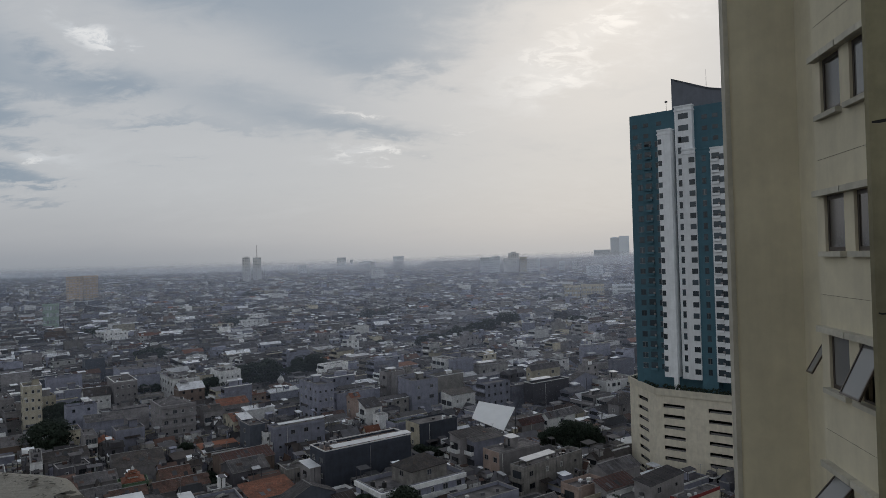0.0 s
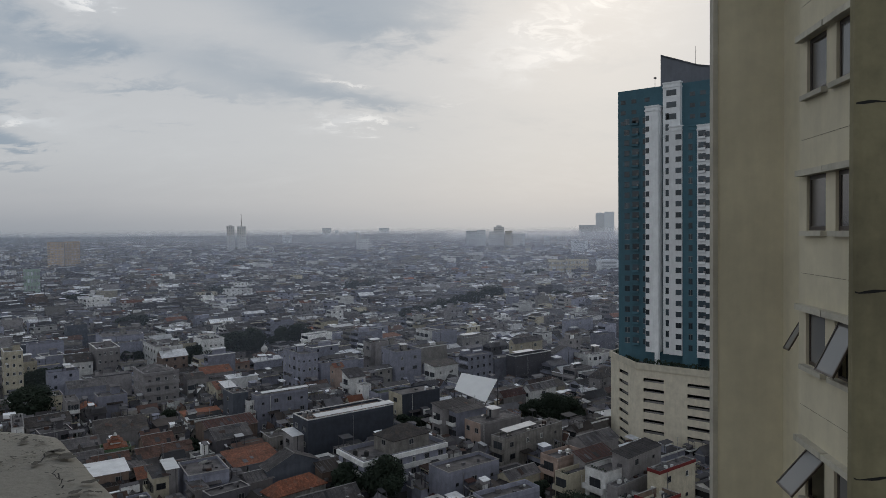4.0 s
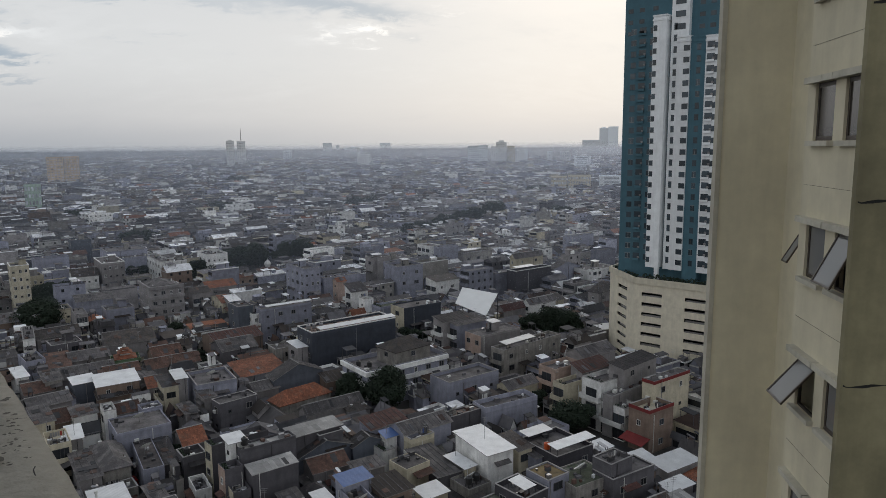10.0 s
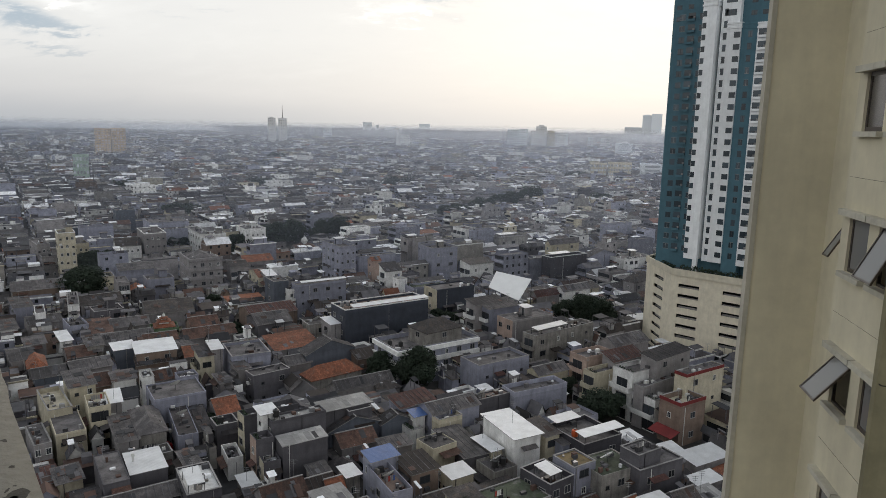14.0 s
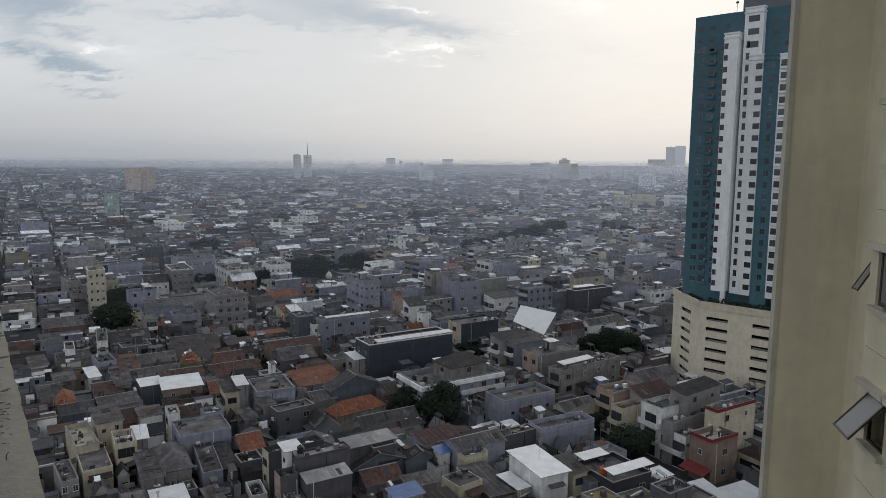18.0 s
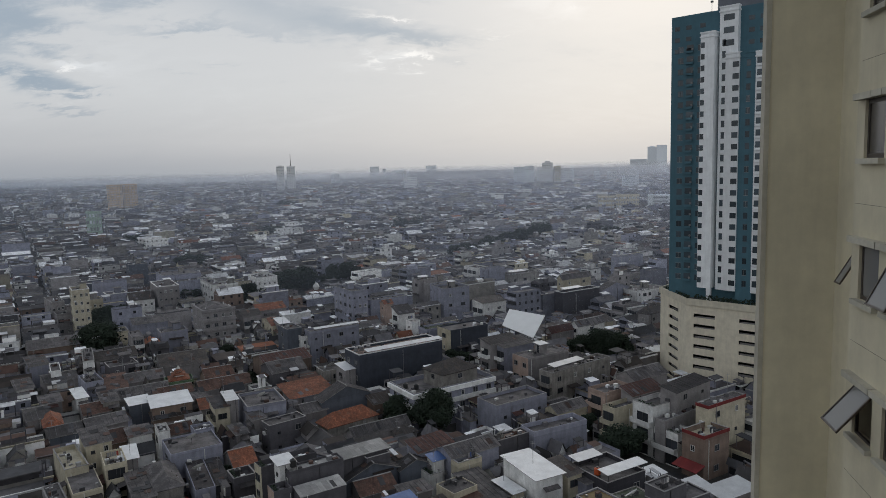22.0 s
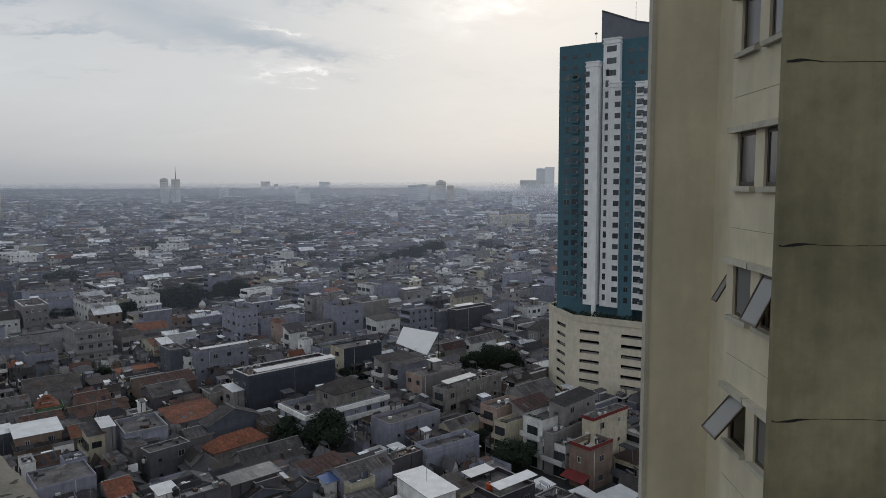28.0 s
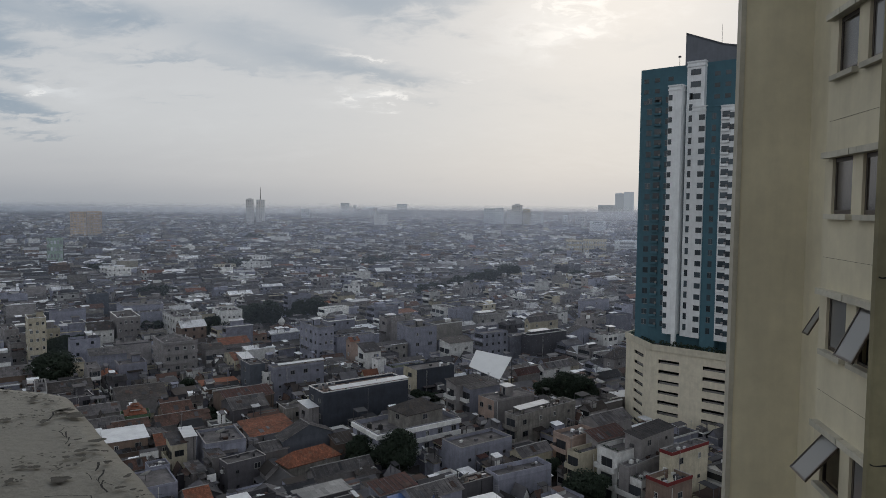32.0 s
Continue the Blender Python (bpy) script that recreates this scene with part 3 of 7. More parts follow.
    if awning:
        a = Shape(awning)
        a.plate([(-2.6, -0.4, 2.5), (-0.08, -0.4, 3.3), (-0.08, v + 0.2, 3.3), (-2.6, v + 0.2, 2.5)], 0.08)
        part("awning", a, t, "maroon sheet awning over the street front")
    if band:
        b = Shape(band)
        b.box(-0.1, -0.1, h - 0.5, u + 0.02, -0.005, h + 0.15).box(-0.1, -0.004, h - 0.5, -0.005, v + 0.02, h + 0.15)
        part("fascia", b, t, "maroon painted fascia")
    if roof == "flat" and u > 5 and v > 5 and not bands and y > 150 and rng.random() < 0.5:
        a, b = u * rng.uniform(0.45, 0.6), v * rng.uniform(0.45, 0.6)
        hut = Shape(rng.choice((wall, "weathered", "grey")), "pane")
        hut.box(a, b, top, a + 2.3, b + 2.2, top + 2.2)
        hut.face([(a - 0.01, b + 1.3, top), (a - 0.01, b + 0.5, top), (a - 0.01, b + 0.5, top + 1.9), (a - 0.01, b + 1.3, top + 1.9)], 1)
        part("stair_house", hut, t)
        part("stair_roof", Shape(rng.choice(("greysheet", "whitesheet", "slab"))).plate([(a - 0.4, b - 0.4, top + 2.3), (a + 2.7, b - 0.4, top + 2.3), (a + 2.7, b + 2.6, top + 2.5), (a - 0.4, b + 2.6, top + 2.5)], 0.08), t)
    for side in ("f", "l"):
        span = u if side == "f" else v
        if bal == side or bands or rng.random() < 0.45 or awning:
            continue
        a = rng.uniform(0.0, span * 0.3)
        b, d = min(span, a + rng.uniform(2.2, 5.0)), rng.uniform(0.9, 1.7)
        z = 2.7 if storeys == 1 or rng.random() < 0.5 else fh + 2.3
        if z > top - 0.3:
            continue
        q = [(a, -d, z - 0.35), (b, -d, z - 0.35), (b, -0.02, z), (a, -0.02, z)]
        if side == "l":
            q = [(-d, v - p[0], p[2]) if p[1] == -d else (-0.02 + shift, v - p[0], p[2]) for p in q]
        part("lean_to", Shape(rng.choice(("greysheet", "darksheet", "claydark", "brownsheet", "maroonsheet", "greysheet"))).plate(q, 0.06), t)
    for i in range(sheets):
        a, b = u * (0.05 + 0.5 * i), v * (0.35 if i else 0.05)
        c, d = min(u - 0.1, a + u * 0.5), min(v - 0.1, b + v * 0.55)
        s = Shape("whitesheet", "steel_dark")
        s.plate([(a, b, h + 1.2), (c, b, h + 1.2), (c, d, h + 1.5), (a, d, h + 1.5)], 0.07)
        for px, py in ((a + 0.1, b + 0.1), (c - 0.1, b + 0.1), (c - 0.1, d - 0.1), (a + 0.1, d - 0.1)):
            s.box(px - 0.04, py - 0.04, top, px + 0.04, py + 0.04, h + 1.2, 1)
        part("canopy", s, t, "white sheet canopy on thin posts")
    if more.get("terrace"):
        for a, b, c, d in ((0.0, 0.0, u + 0.6, v * 0.26), (-0.4, v * 0.72, u * 0.62, v)):
            s = Shape("whitesheet", "steel_dark")
            s.plate([(a, b, h + 1.3), (c, b, h + 1.3), (c, d, h + 1.5), (a, d, h + 1.5)], 0.07)
            for px, py in ((a + 0.3, b + 0.2), (c - 0.9, b + 0.2), (c - 0.9, d - 0.2), (a + 0.6, d - 0.2)):
                s.box(px - 0.04, py - 0.04, top, px + 0.04, py + 0.04, h + 1.25, 1)
            part("canopy", s, t, "white sheet canopy on thin posts")
    for i in range(tanks):
        tank(m @ pose(min(u - 0.8, 1.2 + i * 1.7), v * rng.uniform(0.3, 0.6), 0), top, rng.choice(("orange", "black", "black", "steel", "steel")))
    if more.get("dish") or (roof == "flat" and rng.random() < 0.12):
        dish(m @ pose(u * 0.5, v * 0.5, 0), top)
    if more.get("strip"):
        part("walkway_roof", Shape("whitesheet").plate([(u * 0.1, 0.2, h + 0.5), (u + 0.3, 0.2, h + 0.5), (u + 0.3, v * 0.3, h + 0.75), (u * 0.1, v * 0.3, h + 0.75)], 0.1), t, "long white sheet canopy along the roof edge")
    if plants:
        planter(m @ pose(0.05, 0.1, 0), top, v - 0.3, (x, y))
    if clutter:
        b = Shape("metal", "weathered", "steel_dark")
        for _ in range(9):
            a, c, e = rng.uniform(0.3, max(0.4, u - 1.6)), rng.uniform(0.3, max(0.4, v - 1.4)), rng.uniform(0.2, 0.6)
            b.box(a, c, top, a + e * 1.6, c + e, top + rng.uniform(0.2, 0.9), rng.randrange(3))
        tagged(part("roof_clutter", b, at=m), "heap of crates and metal scrap on a roof", "clutter", kind="stuff")
    if pipe:
        p = Shape("white_frame")
        p.tube(1.0, v * 0.55, top, top + 1.1, 0.18, 0.18, 10).tube(1.0, v * 0.55, top + 1.1, top + 1.45, 0.3, 0.22, 10)
        tagged(part("vent_pipe", p, at=m), "stubby white vent pipe standing on a metal roof", "vent")
    return t


# the blocks nearest below the window
house(-51.7, 89.6, 36, 3.6, 10.7, 6.2, wall="darkgrey", roof="flat", roofm="slab", par=.15, wf=1, wl=0)
house(-49.7, 93.5, 35, 5.3, 7.3, 5.8, wall="darkgrey", roof="shed", roofm="whitesheet", rise=.3, wf=0, wl=0, pipe=1, over=.1)
house(-48.9, 85.7, 36, 9.6, 4.6, 4.6, wall="darkgrey", roof="gable", roofm="greysheet", rise=1.0, wf=0, wl=0)
house(-38.3, 86.9, 33, 4.7, 8.7, 6.8, wall="black", roof="flat", roofm="white", par=.25, wf=0, wl=1, sheets=1, clutter=1)
house(-42.7, 97.3, 38, 2.2, 5.5, 5.4, wall="grey", roof="shed", roofm="greysheet", rise=.3, wf=0, wl=0)
house(-54.7, 106.6, 34, 4.3, 11.7, 6, wall="weathered", roof="hip", roofm="greysheet", rise=1.2, wf=0, wl=0)
house(-56.9, 103.7, 35, 3.2, 11.2, 5.8, wall="grey", roof="shed", roofm="greysheet", rise=.3, wf=0)
house(-57.8, 105.3, 36, 6.2, 4.0, 3.2, wall="darkgrey", roof="shed", roofm="greysheet", rise=.5, wf=0, wl=0, over=.1)
house(-66.0, 111.3, 35, 3.6, 6.9, 8.2, wall="cream", roof="flat", roofm="cream", par=.9, fl=3, bal="f", front="", wl=0, clutter=1)
house(-64.5, 115.1, 32, 2.2, 6.5, 7.6, wall="grey", roof="shed", roofm="whitesheet", rise=.2, wf=0, wl=0)
house(-73.9, 119.1, 39, 4.4, 8.3, 8.6, wall="cream", roof="shed", roofm="greysheet", rise=.6, wf=2, wl=0, fl=3)
house(-57.0, 117.2, 35, 9.3, 8.6, 7.6, wall="paleblue", roof="flat", roofm="slab", par=.3, wl=1, fl=2, wf=0, dish=1)
house(-48.4, 107.3, 31, 3.3, 14.1, 5.6, wall="paleblue", roof="flat", roofm="darksheet", par=.1, wl=1, wf=0)
house(-46.4, 111.1, 31, 2.2, 12.3, 4.8, wall="darkgrey", roof="shed", roofm="darksheet", rise=.4, wf=0)
house(-45.6, 118.1, 36, 4.0, 6.8, 5, wall="grey", roof="gable", roofm="clay", rise=1.8, wf=0, wl=0)
house(-37.1, 107.7, 40, 10.1, 2.9, 9.4, wall="darkgrey", roof="flat", roofm="slab", par=.9, wf=0, wl=1, fl=3, front="cream", plants=1)
house(-33.0, 104.6, 36, 2.2, 2.7, 11.4, wall="white", roof="shed", roofm="whitesheet", rise=.2, wf=0, wl=1, fl=3, over=.6)
house(-43.1, 110.8, 36, 3.9, 4.1, 6, wall="darkgrey", roof="flat", roofm="slab", par=.8, tanks=1, plants=1, wf=0)
house(-38.5, 103.2, 31, 2.5, 5.5, 4, wall="white", roof="flat", roofm="slab", par=.9, wf=0, wl=0)
house(-31.2, 103.8, 36, 9.4, 2.7, 10.4, wall="darkgrey", roof="flat", roofm="palesheet", par=.35, wf=0, wl=1, fl=3, tanks=1)
house(-28.4, 99.8, 36, 7.6, 3.1, 8.2, wall="darkgrey", roof="shed", roofm="palesheet", rise=.5, wf=0, wl=0, over=.1)
house(-30.9, 98.0, 31, 2.7, 4.8, 6.2, wall="darkgrey", roof="flat", roofm="white", par=1.0, wf=0, wl=1, fl=2, front="cream", clutter=1)
house(-32.7, 100.1, 36, 2.9, 2.9, 8.9, wall="darkgrey", roof="flat", roofm="slab", par=1.0, wf=0, wl=1, fl=3, front="pink", plants=1)
house(-24.5, 112.3, 36, 9.1, 3.7, 8.8, wall="darkgrey", roof="shed", roofm="palesheet", rise=.3, wf=0, wl=0)
house(-20.5, 113.9, 36, 4.6, 2.4, 8.2, wall="darkgrey", roof="flat", roofm="slab", par=.9, wf=0)
house(-23.7, 110.8, 34, 10.5, 3.9, 5.6, wall="slate", roof="gable", roofm="darksheet", rise=2.0, ridge="v", wf=0, wl=0)
house(-14.9, 115.5, 31, 6.2, 2.6, 5.4, wall="slate", roof="gable", roofm="darksheet", rise=1.4, ridge="v", wf=0, wl=0)
house(-20.5, 107.6, 33, 6.4, 5.4, 4.6, wall="grey", roof="gable", roofm="claydark", rise=1.4, wf=0)
house(-17.9, 97.8, 36, 2.2, 3.0, 4.6, wall="weathered", roof="shed", roofm="whitesheet", rise=.3, wf=1, wl=1)
house(-27.0, 87.1, 37, 6.0, 5.6, 5.2, wall="grey", roof="gable", roofm="claydark", rise=2.0, wf=0, wl=0)
house(-22.7, 92.3, 36, 4.5, 4.1, 4.6, wall="grey", roof="gable", roofm="brownsheet", rise=1.4, wf=0)
house(-19.5, 86.1, 36, 4.9, 4.0, 6.4, wall="grey", roof="shed", roofm="palesheet", rise=.3, wf=0, wl=0, over=.2)
house(-17.0, 84.1, 36, 6.9, 4.2, 5.2, wall="grey", roof="flat", roofm="slab", par=.3, wf=0, dish=1)
house(-22.4, 81.8, 36, 6.3, 6.3, 5.4, wall="grey", roof="flat", roofm="slab", par=.3, wf=0, dish=1)
house(-33.1, 94.8, 36, 2.3, 3.1, 4, wall="weathered", roof="shed", roofm="whitesheet", rise=.3, wf=0)
house(-30.5, 89.9, 31, 2.2, 3.7, 4.2, wall="weathered", roof="shed", roofm="greysheet", rise=.4, wf=0)
house(-23.3, 98.2, 36, 2.9, 2.6, 4.4, wall="weathered", roof="shed", roofm="greysheet", rise=.5, wf=0)
house(-19.8, 93.6, 36, 2.4, 2.7, 4.6, wall="grey", roof="gable", roofm="clay", rise=1.2, wf=0)
house(-10.0, 89.1, 31, 3.3, 9.2, 7.2, wall="paleblue", roof="flat", roofm="pinkslab", par=.9, wl=1, fl=2, wf=1, clutter=1)
house(-13.9, 96.5, 36, 4.6, 2.9, 8, wall="paleblue", roof="shed", roofm="bluesheet", rise=.4, wf=0)
house(-7.8, 96.1, 36, 4.8, 5.1, 6.4, wall="brown", roof="shed", roofm="brownsheet", rise=.6, wf=1, wl=0)
house(-5.0, 104.5, 41, 4.9, 4.7, 6.4, wall="cream", roof="flat", roofm="greysheet", par=.15, wf=1, wl=0)
house(-1.7, 97.5, 36, 4.0, 3.2, 5.2, wall="cream", roof="shed", roofm="whitesheet", rise=.3, wf=1)
house(-13.2, 106.3, 31, 5.0, 3.2, 5.2, wall="grey", roof="shed", roofm="greysheet", rise=.4, wf=0)
house(8.2, 106.2, 31, 5.2, 9.7, 8, wall="white", roof="shed", roofm="whitesheet", rise=.4, over=.5, wf=0, wl=0)
house(4.5, 106.7, 36, 2.2, 5.4, 5.4, wall="cream", roof="shed", roofm="whitesheet", rise=.2, wf=0, wl=1)
house(0.1, 104.8, 31, 4.7, 10.5, 5, wall="darkgrey", roof="shed", roofm="greysheet", rise=.5, wf=0, wl=0)
house(-0.6, 122.0, 36, 11.5, 2.8, 7, wall="darkgrey", roof="flat", roofm="pinkslab", par=.3, wf=0, wl=0, clutter=1, dish=1)
house(-4.6, 115.0, 36, 5.0, 2.4, 6.8, wall="cream", roof="flat", roofm="slab", par=.8, wf=0, wl=1, fl=2)
house(-12.0, 119.6, 39, 7.9, 4.0, 6.8, wall="paleblue", roof="shed", roofm="maroonsheet", rise=.9, wf=0, wl=1, fl=2)
house(-5.7, 116.9, 36, 10.2, 5.5, 7, wall="paleblue", roof="gable", roofm="greysheet", rise=1.2, wf=0, wl=0)
house(-9.1, 117.0, 36, 2.2, 2.2, 6.4, wall="white", roof="shed", roofm="bluesheet", rise=.4, wf=0, wl=1)
house(-9.6, 115.0, 36, 2.5, 5.5, 4.6, wall="white", roof="flat", roofm="slab", par=.8, wl=2, wf=0, plants=1)
house(0.9, 85.9, 35, 4.2, 6.0, 6, wall="cream", roof="shed", roofm="greytile", rise=.8, wf=0)
house(-3.2, 80.9, 36, 5.7, 4.9, 6.6, wall="cream", roof="flat", roofm="pinkslab", par=.8, wf=0, clutter=1)
house(5.2, 86.8, 36, 9.2, 6.6, 6, wall="grey", roof="flat", roofm="green", par=.12, wf=2, wl=0)
house(4.9, 101.4, 36, 4.6, 5.0, 4.4, wall="weathered", roof="flat", roofm="slab", par=.5, tanks=2, wf=0, dish=1)
house(12.5, 92.4, 40, 5.0, 6.2, 7.6, wall="black", roof="flat", roofm="slab", par=.9, wl=2, fl=3, wf=2, sheets=1)
house(16.4, 96.2, 36, 4.5, 4.7, 8.4, wall="paleblue", roof="flat", roofm="ochre", par=.2, wl=0, wf=1, fl=3)
house(20.6, 96.3, 32, 7.8, 6.3, 7.2, wall="weathered", roof="flat", roofm="green", par=.2, wl=1, wf=3, fl=2)
house(26.4, 98.6, 36, 5.0, 3.7, 9.6, wall="darkgrey", roof="flat", roofm="slab", par=.15, wf=0, wl=0)
house(26.5, 97.7, 32, 9.2, 4.3, 7.6, wall="darkgrey", roof="flat", roofm="slab", par=.3, wf=2, wl=0, fl=2)
house(19.8, 107.8, 34, 8.6, 9.2, 6.6, wall="black", roof="flat", roofm="slab", par=.8, wf=2, terrace=1, tanks=1)
house(13.7, 110.1, 36, 3.1, 5.2, 6.8, wall="cream", roof="shed", roofm="greytile", rise=.9, wf=1, wl=0)
house(16.6, 109.8, 36, 4.8, 4.2, 5.6, wall="paleblue", roof="shed", roofm="greysheet", rise=.3, wf=0)
house(27.9, 114.7, 35, 4.3, 2.7, 4.2, wall="grey", roof="shed", roofm="whitesheet", rise=.3, wf=0)
house(33.4, 110.1, 31, 4.7, 2.6, 4.2, wall="grey", roof="shed", roofm="whitesheet", rise=.4, wf=0)
house(37.9, 106.6, 32, 8.1, 3.9, 4.4, wall="grey", roof="shed", roofm="whitesheet", rise=.4, wf=0)
house(23.5, 86.5, 33, 3.5, 3.0, 6.2, wall="cream", roof="flat", roofm="cream", par=.2, wl=1, wf=0, clutter=1)
house(25.7, 88.3, 31, 3.9, 2.2, 7.2, wall="darkgrey", roof="shed", roofm="whitesheet", rise=.2, wf=0)
house(30.8, 92.5, 31, 4.2, 2.8, 5.6, wall="darkgrey", roof="gable", roofm="greytile", rise=1.0, wf=0)
house(22.4, 90.3, 36, 3.7, 2.2, 5, wall="grey", roof="gable", roofm="clay", rise=1.2, wf=0)
house(23.8, 82.6, 32, 7.8, 2.4, 5.4, wall="grey", roof="flat", roofm="slab", par=.3, wf=0)
house(17.2, 88.2, 31, 7.5, 3.3, 3.4, wall="grey", roof="shed", roofm="greysheet", rise=.5, wf=0)
house(33.1, 132.6, 36, 7.6, 5.2, 10.4, wall="white", roof="flat", roofm="slab", par=.9, front="white", bal="l", fl=3, plants=1)
house(38.0, 134.4, 42, 12.5, 3.6, 12.6, wall="grey", roof="shed", roofm="darksheet", rise=.6, wl=0, wf=2)
house(36.5, 127.7, 36, 4.4, 5.7, 6.8, wall="white", roof="flat", roofm="slab", par=.9, bal="l", fl=2, plants=1)
house(39.5, 121.9, 35, 7.2, 4.8, 8.6, wall="brown", roof="flat", roofm="cream", par=1.0, wl=1, fl=2, awning="maroon", band="maroon")
house(42.4, 128.7, 36, 11.6, 2.8, 11.8, wall="cream", roof="flat", roofm="greysheet", par=.1, wl=0, band="maroon")
house(34.6, 129.7, 40, 12.9, 2.3, 8.6, wall="grey", roof="flat", roofm="slab", par=.2, wf=0, wl=0)
house(25.8, 144.3, 36, 8.9, 5.1, 9.4, wall="pink", roof="flat", roofm="slab", par=.8, bal="l", fl=3, wf=0)
house(26.4, 136.8, 36, 8.7, 3.3, 8.6, wall="cream", roof="flat", roofm="slab", par=.9, bal="l", fl=3, plants=1, wf=0)
house(31.2, 142.2, 36, 9.4, 3.2, 9.4, wall="grey", roof="shed", roofm="maroonsheet", rise=1.2, wf=0, wl=0)
house(34.2, 153.9, 36, 11.0, 5.8, 9, wall="grey", roof="gable", roofm="greysheet", rise=1.6, wf=1, wl=1)
house(2.6, 139.5, 36, 13.8, 6.9, 8.4, wall="paleblue", roof="flat", roofm="slab", par=.7, wf=3, fl=2, wl=0)
house(9.4, 127.2, 31, 12.8, 4.5, 7.6, wall="paleblue", roof="flat", roofm="slab", par=.9, wf=0, wl=0)
house(15.5, 141.9, 36, 8.5, 4.0, 6, wall="cream", roof="gable", roofm="greysheet", rise=1.2, wf=1)
house(-73.9, 144.8, 32, 8.5, 8.0, 6.6, wall="brown", roof="shed", roofm="whitesheet", rise=.5, wf=2)
house(-80.1, 147.1, 38, 4.5, 5.3, 6.4, wall="slate", roof="shed", roofm="whitesheet", rise=.3, wf=0)
house(-73.1, 143.4, 36, 8.3, 3.3, 4.4, wall="brown", roof="shed", roofm="brownsheet", rise=.7, wf=1)
house(-83.7, 136.3, 41, 7.8, 6.9, 5.2, wall="grey", roof="gable", roofm="greysheet", rise=1.2, wf=0)
house(-74.7, 129.1, 36, 2.7, 7.4, 5, wall="brown", roof="gable", roofm="claydark", rise=1.6, ridge="u")
house(-70.9, 129.1, 37, 4.2, 4.5, 6.2, wall="white", roof="shed", roofm="greysheet", rise=.5, wf=0)
house(-64.9, 129.0, 34, 2.2, 5.0, 7.2, wall="white", roof="flat", roofm="slab", par=.6, wf=1, wl=1, fl=2)
house(-64.2, 132.4, 36, 4.4, 4.3, 5.4, wall="grey", roof="gable", roofm="claydark", rise=1.4, wf=0)
house(-58.5, 131.3, 36, 3.9, 3.7, 6.6, wall="paleblue", roof="flat", roofm="slab", par=.5, wf=1)
house(-57.5, 139.9, 33, 3.0, 6.3, 8.2, wall="cream", roof="shed", roofm="darksheet", rise=.6, wf=1, bal="l", fl=2)
house(-55.5, 141.8, 31, 2.2, 6.4, 9.2, wall="grey", roof="shed", roofm="whitesheet", rise=.2, wf=0)
house(-63.8, 147.3, 32, 3.2, 8.0, 5.4, wall="grey", roof="gable", roofm="clay", rise=1.4)
house(-45.0, 153.7, 37, 11.0, 8.2, 5.4, wall="grey", roof="shed", roofm="clay", rise=1.4, wf=0)
house(-32.6, 137.5, 42, 12.3, 4.9, 4.8, wall="weathered", roof="hip", roofm="clay", rise=2.0, wf=0)
house(-44.0, 134.1, 42, 8.3, 4.0, 6.4, wall="darkgrey", roof="flat", roofm="slab", par=.3, wf=2)
house(-50.9, 141.0, 31, 8.4, 10.1, 8, wall="paleblue", roof="flat", roofm="slab", par=.6, wf=0, wl=0)
house(-48.2, 137.3, 38, 2.5, 5.3, 6.6, wall="grey", roof="shed", roofm="greysheet", rise=.3, wf=0)
house(-50.0, 131.6, 37, 2.3, 5.4, 5.6, wall="grey", roof="shed", roofm="greysheet", rise=.3, wf=0)
house(-39.4, 144.3, 36, 5.3, 5.4, 5.4, wall="grey", roof="gable", roofm="greysheet", rise=1.2, wf=0)
house(-24.9, 149.9, 36, 5.4, 3.4, 5.4, wall="brown", roof="shed", roofm="brownsheet", rise=1.0, wf=0)
house(-26.1, 132.5, 36, 12.8, 3.9, 4.6, wall="grey", roof="gable", roofm="greysheet", rise=1.4, wf=0)
house(-17.3, 134.7, 36, 4.1, 2.8, 4.4, wall="grey", roof="hip", roofm="greytile", rise=1.2, wf=0)
house(-111.2, 187.6, 41, 11.1, 6.9, 5.6, wall="grey", roof="gable", roofm="greytile", rise=1.8, wf=1)
house(-101.8, 177.7, 40, 7.5, 6.5, 6.4, wall="darkgrey", roof="flat", roofm="slab", par=.3, wf=2)
house(-89.0, 181.3, 31, 12.4, 14.7, 5.2, wall="grey", roof="gable", roofm="greytile", rise=2.0, wf=0)
house(-100.2, 163.5, 42, 4.3, 8.8, 6.6, wall="paleblue", roof="flat", roofm="slab", par=.6, wf=1)
house(-92.1, 168.5, 35, 9.1, 7.7, 5, wall="grey", roof="gable", roofm="greysheet", rise=1.4, wf=0)
house(-94.6, 162.8, 32, 5.0, 11.0, 5, wall="grey", roof="shed", roofm="claydark", rise=1.0, wf=0)
house(-87.5, 155.7, 36, 11.7, 8.6, 4.6, wall="grey", roof="gable", roofm="greysheet", rise=1.6, wf=0)
house(-77.8, 157.2, 35, 7.6, 7.5, 4.6, wall="brown", roof="gable", roofm="claydark", rise=1.6, wf=0)
house(-69.8, 162.0, 36, 12.3, 6.9, 4.8, wall="grey", roof="gable", roofm="claydark", rise=1.6, wf=0)
house(-71.6, 169.9, 36, 7.0, 7.0, 5.2, wall="brown", roof="gable", roofm="claydark", rise=2.0, ridge="u", wf=1)
house(-65.6, 151.5, 42, 4.1, 14.4, 4.2, wall="grey", roof="shed", roofm="greysheet", rise=.6, wf=0)
house(-89.9, 145.4, 39, 5.5, 8.5, 4.8, wall="grey", roof="gable", roofm="claydark", rise=1.4, wf=0)
